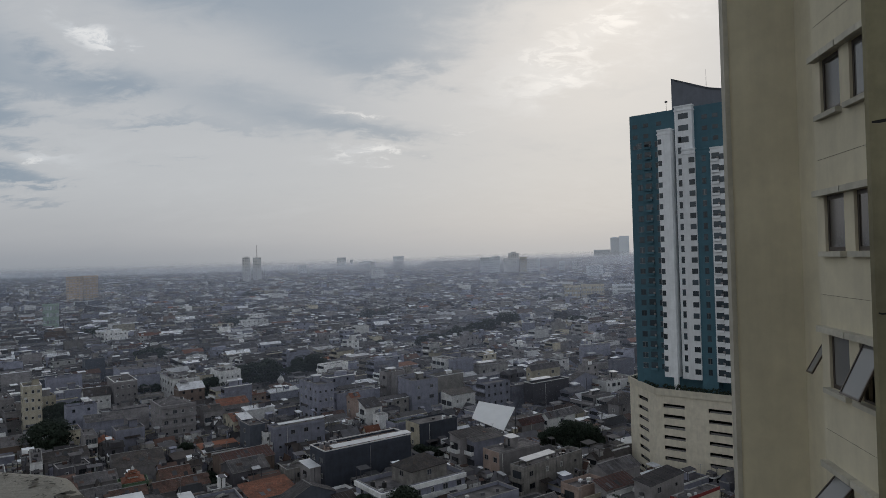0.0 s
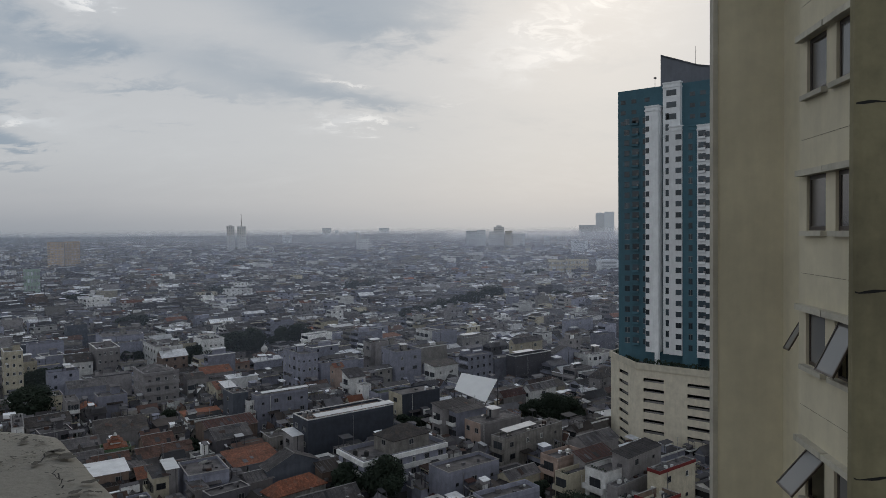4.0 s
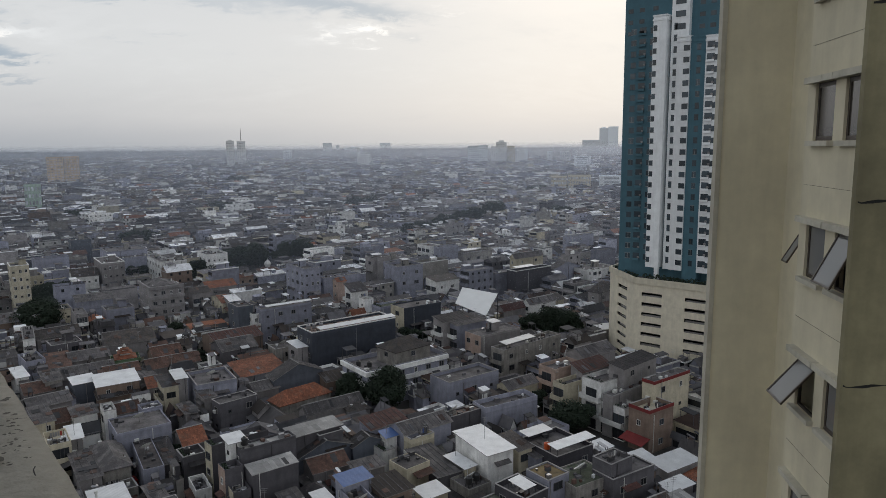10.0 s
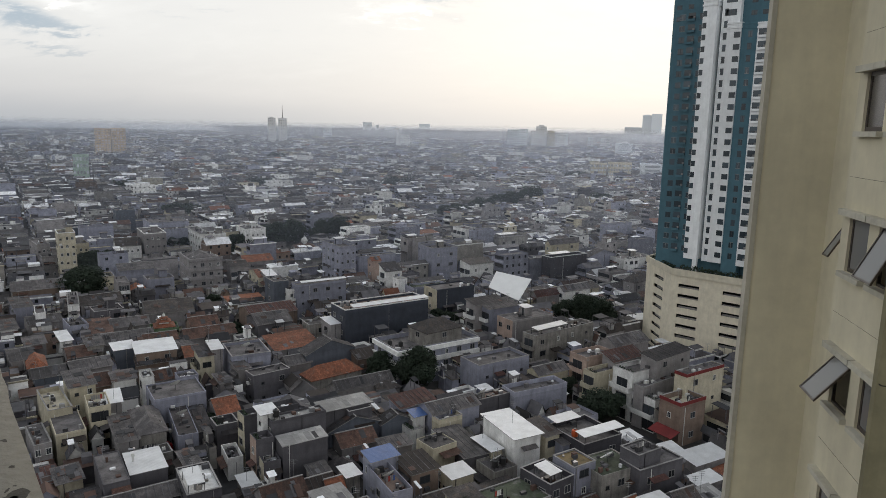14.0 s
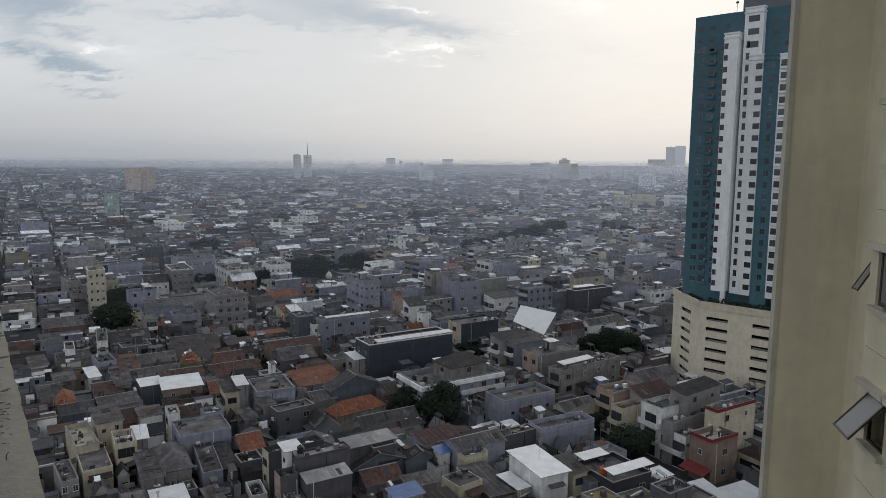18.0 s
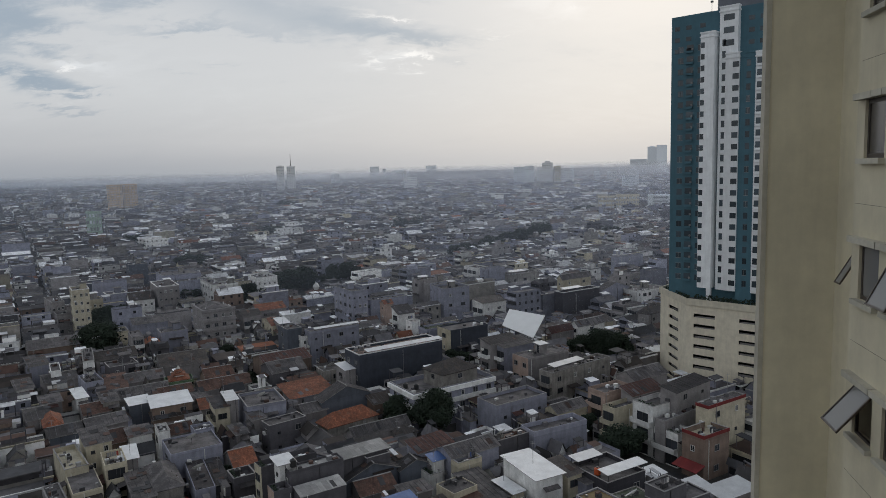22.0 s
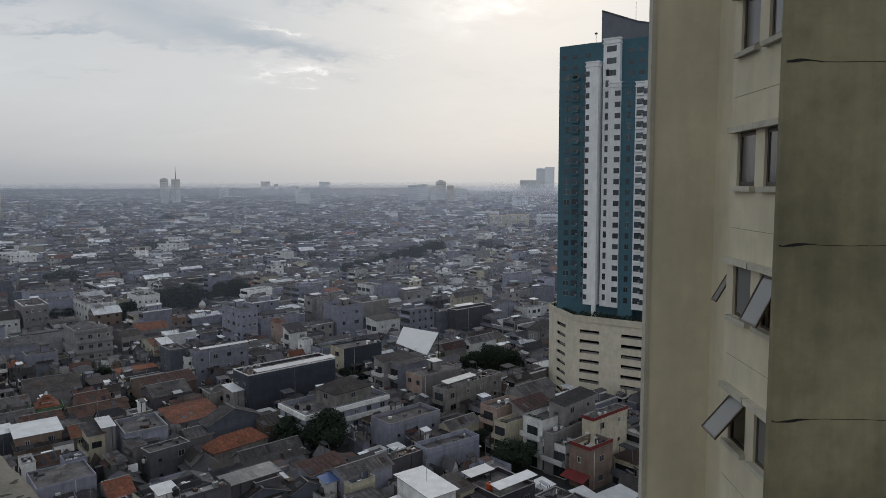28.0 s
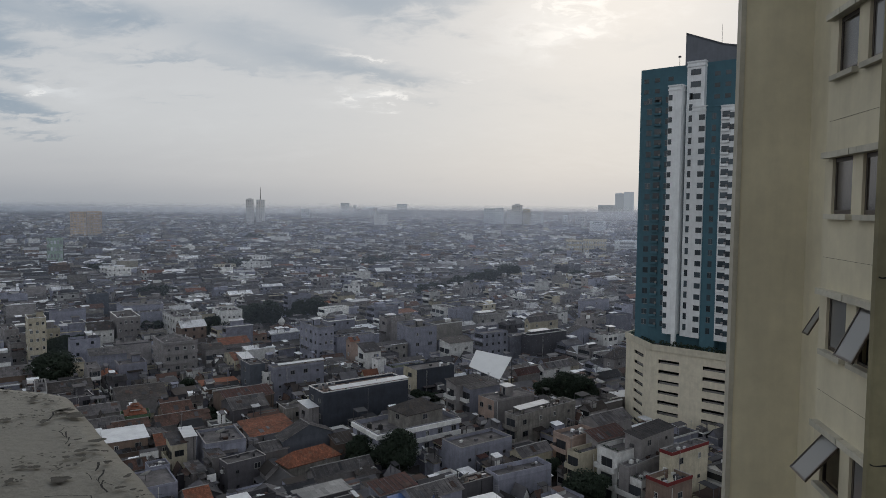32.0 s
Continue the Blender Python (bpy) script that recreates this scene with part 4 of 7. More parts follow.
house(-87.6, 149.2, 37, 3.4, 8.0, 6.4, wall="weathered", roof="shed", roofm="greysheet", rise=.4, wf=1)
house(-95.9, 152.7, 41, 2.3, 8.1, 6.2, wall="white", roof="shed", roofm="whitesheet", rise=.4, wf=1)
house(-67.7, 104.3, 38, 4.6, 11.6, 6.4, wall="cream", roof="flat", roofm="slab", par=.2, wf=2, fl=2, wl=0)
house(-69.8, 101.7, 41, 2.6, 9.2, 5.6, wall="grey", roof="flat", roofm="slab", par=.2, wf=2, fl=2, wl=0)
house(-72.9, 110.8, 41, 3.8, 12.2, 7.6, wall="cream", roof="flat", roofm="cream", par=.9, wf=0, wl=0, clutter=1)
house(-60.4, 92.6, 40, 3.4, 4.4, 4.4, wall="cream", roof="shed", roofm="greysheet", rise=.5, wf=1)
house(-62.9, 92.5, 40, 2.4, 4.6, 4.2, wall="brown", roof="shed", roofm="maroonsheet", rise=.5, wf=0)
house(-113.4, 167.5, 41, 7.6, 9.4, 5.4, wall="grey", roof="gable", roofm="greysheet", rise=1.0, wf=0)
house(-125.4, 179.4, 41, 4.6, 11.4, 6.4, wall="paleblue", roof="shed", roofm="greysheet", rise=.4, wf=0)
house(-138.4, 197.9, 36, 13.6, 11.0, 6.2, wall="brown", roof="gable", roofm="greysheet", rise=1.8, wf=0)
house(-113.6, 170.5, 35, 2.4, 9.6, 7.6, wall="white", roof="flat", roofm="slab", par=.4, wf=1)
house(-100.2, 141.0, 41, 4.4, 10.4, 5.2, wall="grey", roof="gable", roofm="greysheet", rise=1.2, wf=0)
house(-94.7, 138.4, 37, 3.4, 7.8, 5, wall="grey", roof="hip", roofm="clay", rise=1.4, wf=0)
house(-89.7, 132.6, 38, 6.0, 6.0, 4.8, wall="slate", roof="gable", roofm="greysheet", rise=1.2, wf=0)
house(-109.0, 177.6, 32, 2.8, 15.8, 8.2, wall="white", roof="flat", roofm="slab", par=.5, wf=1, fl=2)
house(-103.3, 150.6, 39, 4.2, 6.2, 5.6, wall="grey", roof="shed", roofm="greysheet", rise=.4, wf=0)
house(-116.0, 160.2, 41, 3.8, 8.8, 6, wall="white", roof="shed", roofm="greysheet", rise=.4, wf=0)
house(33.4, 93.2, 32, 6.0, 2.6, 5, wall="grey", roof="shed", roofm="palesheet", rise=.4, wf=0)
house(27.2, 85.4, 32, 6.2, 2.4, 5.2, wall="grey", roof="shed", roofm="palesheet", rise=.4, wf=0)
house(36.1, 99.5, 32, 5.2, 2.4, 4.6, wall="grey", roof="shed", roofm="whitesheet", rise=.3, wf=0)
# the blocks round the navy house and beyond
house(-174.1, 289.9, 39, 14.4, 9.6, 11.5, wall="slate", roof="flat", roofm="slab", par=.6, wf=0, wl=0, cap="white")
house(-150.4, 247.0, 41, 7.6, 7.6, 12, wall="cream", roof="flat", roofm="slab", par=.5, wf=4, fl=3)
house(-156.9, 276.3, 40, 8.2, 7.8, 9, wall="paleblue", roof="flat", roofm="slab", par=.4, wf=0, cap="white")
house(-141.3, 265.5, 33, 9.2, 11.6, 8.4, wall="white", roof="gable", roofm="greytile", rise=2.4, wf=4, fl=2)
house(-131.5, 269.2, 35, 8.4, 17.8, 13, wall="grey", roof="flat", roofm="slab", par=.5, wf=4, fl=4, cap="white")
house(-144.1, 300.7, 36, 16.8, 16.0, 13, wall="paleblue", roof="flat", roofm="slab", par=.4, wf=0, wl=0)
house(-176.2, 332.5, 36, 8.8, 9.4, 14, wall="slate", roof="flat", roofm="slab", par=.5, wf=0)
house(-114.8, 284.6, 36, 5.0, 26.4, 11, wall="white", roof="flat", roofm="slab", par=.5, wf=2, fl=3)
house(-110.2, 286.5, 36, 5.8, 9.4, 11, wall="white", roof="flat", roofm="slab", par=.5, wf=3, fl=3)
house(-107.4, 295.5, 36, 6.4, 8.0, 10.6, wall="cream", roof="flat", roofm="slab", par=.5, wf=3, fl=3)
house(-98.1, 291.9, 36, 9.4, 14.0, 12.5, wall="white", roof="flat", roofm="slab", par=.5, wf=4, fl=3, cap="white")
house(-92.0, 219.1, 36, 10.4, 15.2, 12.6, wall="grey", roof="hip", roofm="greysheet", rise=2.0, fl=4, wf=4, bands="grey")
house(-82.8, 230.7, 36, 6.2, 8.4, 8.8, wall="grey", roof="gable", roofm="greytile", rise=1.3, bal="f", fl=2)
house(-101.7, 208.5, 36, 8.2, 7.2, 8.6, wall="paleblue", roof="flat", roofm="slab", par=.4, wf=0)
house(-118.4, 223.4, 33, 11.0, 12.2, 8, wall="paleblue", roof="gable", roofm="greysheet", rise=1.2, wf=0)
house(-107.0, 200.6, 34, 3.4, 10.4, 9, wall="grey", roof="flat", roofm="slab", par=.3, bal="f", fl=3)
house(-119.0, 212.5, 36, 4.2, 7.8, 8, wall="cream", roof="flat", roofm="slab", par=.5, wf=2, fl=2)
house(-83.6, 248.4, 36, 10.8, 9.0, 7, wall="grey", roof="gable", roofm="clay", rise=1.8)
house(-69.2, 219.3, 32, 2.8, 13.8, 8, wall="cream", roof="gable", roofm="clay", rise=1.4)
house(-62.3, 210.5, 32, 3.2, 13.2, 8.8, wall="grey", roof="shed", roofm="whitesheet", rise=1.2, wf=0)
house(-58.3, 198.6, 36, 4.6, 8.2, 11.4, wall="slate", roof="flat", roofm="slab", par=.3, wf=0, wl=1, fl=3)
house(-54.1, 198.8, 36, 2.4, 4.0, 9.2, wall="white", roof="flat", roofm="slab", par=.6, wl=1, fl=3)
house(-51.2, 197.9, 36, 16.0, 4.8, 10.8, wall="paleblue", roof="flat", roofm="slab", par=.5, wf=4, fl=3, wl=1, strip=1)
house(-47.5, 245.8, 36, 6.4, 16.0, 14.2, wall="paleblue", roof="flat", roofm="slab", par=.8, wf=3, fl=4)
house(-42.2, 255.1, 36, 16.0, 4.0, 9, wall="paleblue", roof="flat", roofm="slab", par=.4, wf=0)
house(-35.2, 242.7, 36, 3.4, 3.6, 10, wall="pink", roof="gable", roofm="clay", rise=1.2, wf=0)
house(-28.2, 226.5, 36, 6.2, 4.8, 9.6, wall="white", roof="shed", roofm="darksheet", rise=2.0, bal="l", fl=3)
house(-22.9, 217.3, 36, 3.2, 3.8, 9.2, wall="white", roof="flat", roofm="slab", par=.6, wl=1, fl=3, wf=0)
house(-26.1, 281.6, 36, 9.0, 4.8, 12, wall="grey", roof="flat", roofm="slab", par=.3, wf=0, sheets=1)
house(-19.0, 273.3, 36, 14.6, 3.8, 11.6, wall="paleblue", roof="flat", roofm="slab", par=.6, wf=0, wl=2, fl=3)
house(-9.4, 197.2, 36, 13.4, 7.2, 10.8, wall="navy", roof="flat", roofm="slab", par=.4, front="cream", wl=1, fl=3, wf=0)
house(-17.3, 209.1, 36, 13.0, 5.2, 8.4, wall="paleblue", roof="flat", roofm="green", par=.6, plants=1, wf=0)
house(0.1, 244.9, 36, 10.6, 6.4, 9.2, wall="white", roof="shed", roofm="greytile", rise=.9, bal="l", fl=2, wf=2)
house(-2.7, 321.3, 36, 6.8, 10.2, 11, wall="white", roof="flat", roofm="slab", par=.5, bal="l", fl=3)
house(1.5, 305.8, 36, 11.0, 4.0, 12.8, wall="paleblue", roof="flat", roofm="slab", par=.6, wf=0, wl=0)
house(12.8, 309.9, 36, 17.0, 6.4, 9, wall="weathered", roof="flat", roofm="slab", par=.6, wf=3, fl=2, sheets=1)
house(32.4, 277.9, 36, 16.0, 3.0, 12, wall="cream", roof="gable", roofm="greysheet", rise=1.6, wf=2, wl=1, fl=3)
house(30.5, 258.3, 36, 19.0, 5.0, 10, wall="black", roof="flat", roofm="slab", par=.7, wf=0, cap="white", sheets=1)
house(47.1, 270.6, 36, 15.2, 3.8, 8.6, wall="paleblue", roof="gable", roofm="greysheet", rise=2.4, ridge="v", wf=0)
house(64.8, 335.2, 36, 19.2, 3.0, 13, wall="paleblue", roof="flat", roofm="slab", par=.5, wf=1)
house(21.4, 212.7, 36, 11.0, 3.2, 6, wall="grey", roof="gable", roofm="maroonsheet", rise=1.6)
house(30.2, 216.7, 36, 11.8, 3.4, 7, wall="white", roof="gable", roofm="greysheet", rise=1.4, wf=1)
house(61.5, 265.8, 36, 5.8, 2.4, 9, wall="white", roof="flat", roofm="slab", par=.4, wf=2, fl=3)
house(1.8, 178.3, 36, 10.2, 4.4, 11.4, wall="grey", roof="shed", roofm="darksheet", rise=.8, bal="l", fl=3, wf=0)
house(5.4, 177.2, 36, 10.2, 5.4, 10.8, wall="paleblue", roof="shed", roofm="greysheet", rise=.8, bal="l", fl=3, wf=0)
house(11.1, 167.2, 36, 13.4, 6.2, 10.6, wall="grey", roof="flat", roofm="greysheet", par=.4, front="pink", wl=2, fl=3, wf=0)
house(16.1, 159.4, 41, 21.4, 4.2, 9.2, wall="weathered", roof="flat", roofm="slab", par=.6, bal="l", fl=3, wf=4, clutter=1, sheets=1)
house(-36.0, 146.9, 36, 12.0, 4.2, 7, wall="slate", roof="gable", roofm="greysheet", rise=2.6, ridge="v", wf=0, wl=1, fl=2)
house(-53.9, 169.0, 36, 9.0, 9.4, 7, wall="darkgrey", roof="gable", roofm="greysheet", rise=1.8, ridge="u", wf=1, wl=1, fl=2)
house(-58.7, 178.8, 38, 13.0, 10.6, 6.4, wall="brown", roof="gable", roofm="maroonsheet", rise=1.6, wf=0)
house(-31.1, 167.5, 36, 24.8, 8.4, 11.8, wall="navy", roof="flat", roofm="pinkslab", par=.6, wf=0, wl=2, fl=3, cap="white", tanks=3, strip=1)
house(-15.3, 145.8, 36, 22.0, 11.2, 9, wall="paleblue", roof="flat", roofm="slab", par=1.0, wf=6, fl=3, tanks=2, bands="white")
house(-9.2, 151.6, 41, 10.2, 7.4, 11.6, wall="weathered", roof="hip", roofm="greytile", rise=2.0, wf=1, wl=1, fl=4)
house(-41.4, 172.0, 36, 6.4, 4.8, 6.4, wall="weathered", roof="flat", roofm="slab", par=.4, wf=1)
house(-34.8, 167.8, 36, 3.4, 6.0, 8, wall="grey", roof="shed", roofm="whitesheet", rise=.4, wf=0)
house(35.0, 220.4, 40, 10.8, 6.5, 6.5, wall="cream", roof="gable", roofm="greytile", rise=1.4)
house(54.3, 224.8, 42, 10.8, 4.3, 9, wall="grey", roof="hip", roofm="greytile", rise=2.2)
house(60.3, 271.1, 29, 16.3, 9.2, 8, wall="white", roof="flat", roofm="slab", par=.4, wf=2)
house(47.6, 193.3, 16, 8.0, 4.0, 5, wall="grey", roof="hip", roofm="whitesheet", rise=1.0)
house(-146.3, 235.3, 36, 5.6, 10.0, 18, wall="cream", roof="flat", roofm="slab", par=.6, wf=3, wl=2, fl=6, cap="white")
house(-166.2, 283.7, 42, 13.1, 4.5, 13, wall="paleblue", roof="flat", roofm="slab", par=.5, wf=0)
house(-160.4, 244.7, 42, 4.4, 15.6, 12, wall="grey", roof="flat", roofm="slab", par=.6, wf=3, fl=3)
house(-155.5, 239.7, 42, 7.5, 11.3, 8.5, wall="grey", roof="flat", roofm="slab", par=.6, wf=3, fl=2)
house(-135.7, 294.5, 42, 12.5, 11.8, 11, wall="paleblue", roof="flat", roofm="slab", par=.6, wf=0)
house(-21.6, 278.2, 34, 15.8, 14.9, 11, wall="grey", roof="flat", roofm="slab", par=.6, wf=1, fl=3)
house(-14.6, 257.5, 32, 11.3, 10.1, 12.5, wall="paleblue", roof="flat", roofm="slab", par=.8, wf=2, fl=3)


# ---- trees ----
TREES = []


def tree(x, y, height, radius, label="dense dark green broadleaf tree between the houses"):
    rng = noise_at("tree", x, y)
    TREES.append((x, y, radius))
    t = thing("tree", pose(x, y, 0, 0, 0, rng.uniform(0, 360)), label, "tree", "trees")
    trunk = Shape("bark")
    fork = height * 0.28
    trunk.tube(0, 0, 0, fork * 0.5, 0.34, 0.26, 9, cap=False).tube(0, 0, fork * 0.5, fork, 0.26, 0.2, 9)
    part("trunk", trunk, t)
    crown = Shape("leaf")
    deep = min(height * 0.47, radius * 1.1)
    mid = height - deep
    for i in range(11):
        a = i * 2.4 + rng.uniform(-0.4, 0.4)
        d = radius * rng.uniform(0.25, 0.68)
        z = mid + deep * rng.uniform(-0.75, 0.7) * (1.15 - 0.8 * d / radius)
        cx, cy = d * math.cos(a), d * math.sin(a)
        limb = Shape("bark")
        steps = [Vector((0, 0, fork - 0.2)), Vector((cx * 0.5, cy * 0.5, (fork + z) / 2 + 0.3)), Vector((cx, cy, z))]
        for p, q, r0, r1 in zip(steps, steps[1:], (0.14, 0.09), (0.09, 0.03)):
            b = len(limb.v)
            side = (q - p).cross(Vector((0, 0, 1))).normalized()
            upw = side.cross(q - p).normalized()
            for c, r in ((p, r0), (q, r1)):
                limb.v += [tuple(c + side * r * math.cos(k * 1.257) + upw * r * math.sin(k * 1.257)) for k in range(5)]
            for k in range(5):
                limb.f.append((b + k, b + (k + 1) % 5, b + 5 + (k + 1) % 5, b + 5 + k))
                limb.m.append(0)
        part("limb", limb, t)
        lobe = radius * rng.uniform(0.26, 0.42)
        leaves(crown, rng, cx, cy, z, lobe, lobe, lobe * rng.uniform(0.6, 0.9), 900 if y < 260 else 420, (0.15 + radius * 0.018) * (0.7 if y < 260 else 1.0))
        leaves(crown, rng, cx, cy, z, lobe * 0.6, lobe * 0.6, lobe * 0.45, 60, 0.32 + radius * 0.02)
    leaves(crown, rng, 0, 0, mid, radius * 0.75, radius * 0.75, deep * 0.85, 1600 if y < 260 else 900, (0.15 + radius * 0.018) * (0.75 if y < 260 else 1.0))
    leaves(crown, rng, 0, 0, mid - deep * 0.1, radius * 0.6, radius * 0.6, deep * 0.6, 200, 0.4 + radius * 0.04)
    part("crown", crown, t)


tree(11.1, 91.1, 4.4, 2.4)
tree(0.2, 89.9, 6.8, 1.4)
tree(-47.8, 119.8, 4.6, 1.6)
tree(-3.7, 119.7, 5.6, 1.8)
tree(-61, 171.9, 5.4, 3)
tree(-10.7, 144.1, 11.5, 6.0)
tree(-18.8, 147.4, 8.6, 4.2)
tree(-15.3, 146.4, 7.1, 2.4)
tree(-123.5, 212.4, 12.5, 9.5)
tree(-142.5, 245.1, 10.4, 6.7)
tree(-139.6, 250.5, 9.9, 7.3)
tree(29.4, 202.2, 8.3, 5.3)
tree(34, 200.4, 10.8, 6.4)
tree(39, 199.8, 10.4, 5.3)
tree(-7.2, 194.2, 5.7, 5.0)
tree(26.6, 132.7, 7.4, 5.0)
tree(22.7, 143.9, 5.4, 2.1)
tree(-101.2, 292.9, 10.5, 7.5)
tree(-96.7, 306.3, 10.9, 5.8)
tree(-95.4, 323.4, 11.9, 8.9)
tree(-88.6, 334.7, 12.3, 9.7)
tree(-74.5, 344.6, 12.6, 7.3)
tree(-67.2, 349.7, 12.8, 7.0)
tree(-75.9, 333.8, 8.9, 5.8)
tree(-79.6, 206.7, 5.4, 3.8)
tree(-64.2, 182.1, 3.8, 2.2)
tree(-76.5, 187.3, 3.5, 2.1)
tree(-131.5, 299.9, 7.7, 6.4)
tree(-183.5, 304.8, 6.3, 5.0)
tree(-16.4, 438.3, 9.8, 7.3)
tree(-9.5, 451.5, 9.0, 7.6)
tree(6.5, 480.5, 10.8, 9.4)
tree(18.9, 497.4, 12.3, 9.7)
tree(30.4, 522.6, 12.3, 10.2)
tree(47.1, 551.5, 12.3, 12.9)
tree(-180.9, 408, 9.7, 8.0)
tree(-171.4, 410.4, 8.8, 9.9)
tree(-66.7, 442.7, 6.6, 6.2)
tree(-46.9, 436.3, 7.7, 7.3)
tree(62.9, 271.4, 4.9, 3.1)
tree(-277.7, 1527.5, 9.3, 25.8)
tree(-338.3, 1175.9, 7.2, 20.3)
tree(-70.9, 656.2, 9.7, 18.3)
tree(-190.2, 611.5, 9.1, 16.0)
tree(122, 823.4, 7.2, 18.5)
tree(102.3, 547.1, 10.1, 9.3)
tree(-288.8, 558.4, 10.4, 12.2)


# ---- apartment tower on its car-park podium ----
for key, colour, st in (("pod_cream", (0.62, 0.57, 0.455), 0.12), ("tower_white", (0.82, 0.84, 0.85), 0.08), ("tower_teal", (0.070, 0.158, 0.200), 0.10), ("tower_slate", (0.145, 0.155, 0.178), 0.1)):
    material(key, colour, stain=st, streak=0.10, grain=0.9)
glass("tower_pane", (0.045, 0.062, 0.075), 0.15)
# decks and inner walls near-black: the gloom behind the slots is put into their colour
material("slot_shade", (0.02, 0.02, 0.02), stain=0.2)
TB = Matrix.Translation((51.55, 174.8, -0.4)) @ pose(0, 0, 0, 0, 0, -40)
podium = thing("car_park_podium", TB, "cream multi-storey car park podium with rows of dark slots", "car park")
PT = 24.1
body = Shape("pod_cream")
outline = [(-12.4, 11.5), (0, 0), (58, 0), (58, 46), (-12.4, 46)]


def wall_strip(s, p, q, z0, z1, m=0, thick=0.3):
    d = Vector((q[0] - p[0], q[1] - p[1]))
    n = Vector((-d.y, d.x)).normalized() * thick
    b = [(p[0], p[1]), (q[0], q[1]), (q[0] + n.x, q[1] + n.y), (p[0] + n.x, p[1] + n.y)]
    k = len(s.v)
    s.v += [(x, y, z) for z in (z0, z1) for x, y in b]
    for f in ((0, 1, 5, 4), (1, 2, 6, 5), (2, 3, 7, 6), (3, 0, 4, 7), (4, 5, 6, 7), (3, 2, 1, 0)):
        s.f.append(tuple(k + i for i in f))
        s.m.append(m)


def along(p, q, a):
    length = math.hypot(q[0] - p[0], q[1] - p[1])
    return (p[0] + (q[0] - p[0]) * a / length, p[1] + (q[1] - p[1]) * a / length)


LEFT, RIGHT = ((-12.4, 11.5), (0, 0)), ((0, 0), (58, 0))
SLOTS = {0: [(5.8, 12.0)], 1: [(1.9, 7.3), (13.1, 18.5), (24.2, 29.6), (35.3, 40.7), (46.4, 51.8)]}
levels = [19.9 - 2.62 * i for i in range(8)]
for side, (p, q) in enumerate((LEFT, RIGHT)):
    length = math.hypot(q[0] - p[0], q[1] - p[1])
    edges = [0.0] + [e for slot in SLOTS[side] for e in slot] + [length]
    for a, b in zip(edges[::2], edges[1::2]):
        wall_strip(body, along(p, q, a), along(p, q, b), 0, PT - 1.6)
    for a, b in SLOTS[side]:
        lo = 0.0
        for z in reversed(levels):
            if z - 0.45 > lo:
                wall_strip(body, along(p, q, a), along(p, q, b), lo, z - 0.45)
            lo = z + 0.5
        wall_strip(body, along(p, q, a), along(p, q, b), lo, PT - 1.6)
for a, b in (((58, 0), (58, 46)), ((58, 46), (-12.4, 46)), ((-12.4, 46), (-12.4, 11.5))):
    wall_strip(body, a, b, 0, PT - 1.6)
part("outer_wall", body, podium)
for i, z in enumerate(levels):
    deck = Shape("slot_shade")
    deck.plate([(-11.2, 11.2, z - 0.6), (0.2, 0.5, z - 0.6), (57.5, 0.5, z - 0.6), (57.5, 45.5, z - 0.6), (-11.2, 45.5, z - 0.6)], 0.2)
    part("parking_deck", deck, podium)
    core = Shape("slot_shade")
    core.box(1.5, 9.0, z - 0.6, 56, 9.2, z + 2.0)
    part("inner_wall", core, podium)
    for p, q, slots in ((*LEFT, SLOTS[0]), (*RIGHT, SLOTS[1])):
        for a, b in slots:
            rail = Shape("trim")
            p0, p1 = along(p, q, a), along(p, q, b)
            d = Vector((q[0] - p[0], q[1] - p[1])).normalized()
            wall_strip(rail, (p0[0] - d.y * 0.9, p0[1] + d.x * 0.9), (p1[0] - d.y * 0.9, p1[1] + d.x * 0.9), z - 0.6, z - 0.12 - 0.1 * ((i * 7 + int(a)) % 3), thick=0.12)
            part("barrier_wall", rail, podium, "grey inner barrier wall")
crown = Shape("pod_cream")
for i in range(5):
    p, q = outline[i], outline[(i + 1) % 5]
    d = Vector((q[0] - p[0], q[1] - p[1])).normalized() * 0.3
    n = Vector((d.y, -d.x))
    a, b = (p[0] + n.x - d.x, p[1] + n.y - d.y), (q[0] + n.x + d.x, q[1] + n.y + d.y)
    wall_strip(crown, a, b, PT - 1.6, PT, thick=0.5)
part("parapet", crown, podium, "cream parapet band")
part("roof_deck", Shape("slab").plate([(-11.6, 11.0, PT - 1.0), (0, 0.2, PT - 1.0), (57.9, 0.2, PT - 1.0), (57.9, 45.9, PT - 1.0), (-11.6, 45.9, PT - 1.0)], 0.3), podium)
hedge = Shape("leaf")
rng = random.Random(5)
for i in range(44):
    leaves(hedge, rng, 2 + i * 1.2, 1.6 + rng.uniform(-0.3, 0.5), PT - 0.1, 0.9, 0.7, rng.uniform(0.6, 1.3), 70, 0.22)
for i in range(9):
    leaves(hedge, rng, -10.2 + i * 1.2, 11.2 - i * 1.12, PT - 0.2, 0.6, 0.6, 0.6, 50, 0.2)
tagged(part("hedge", hedge, at=TB), "green shrubs along the podium roof edge", "hedge", kind="stuff")

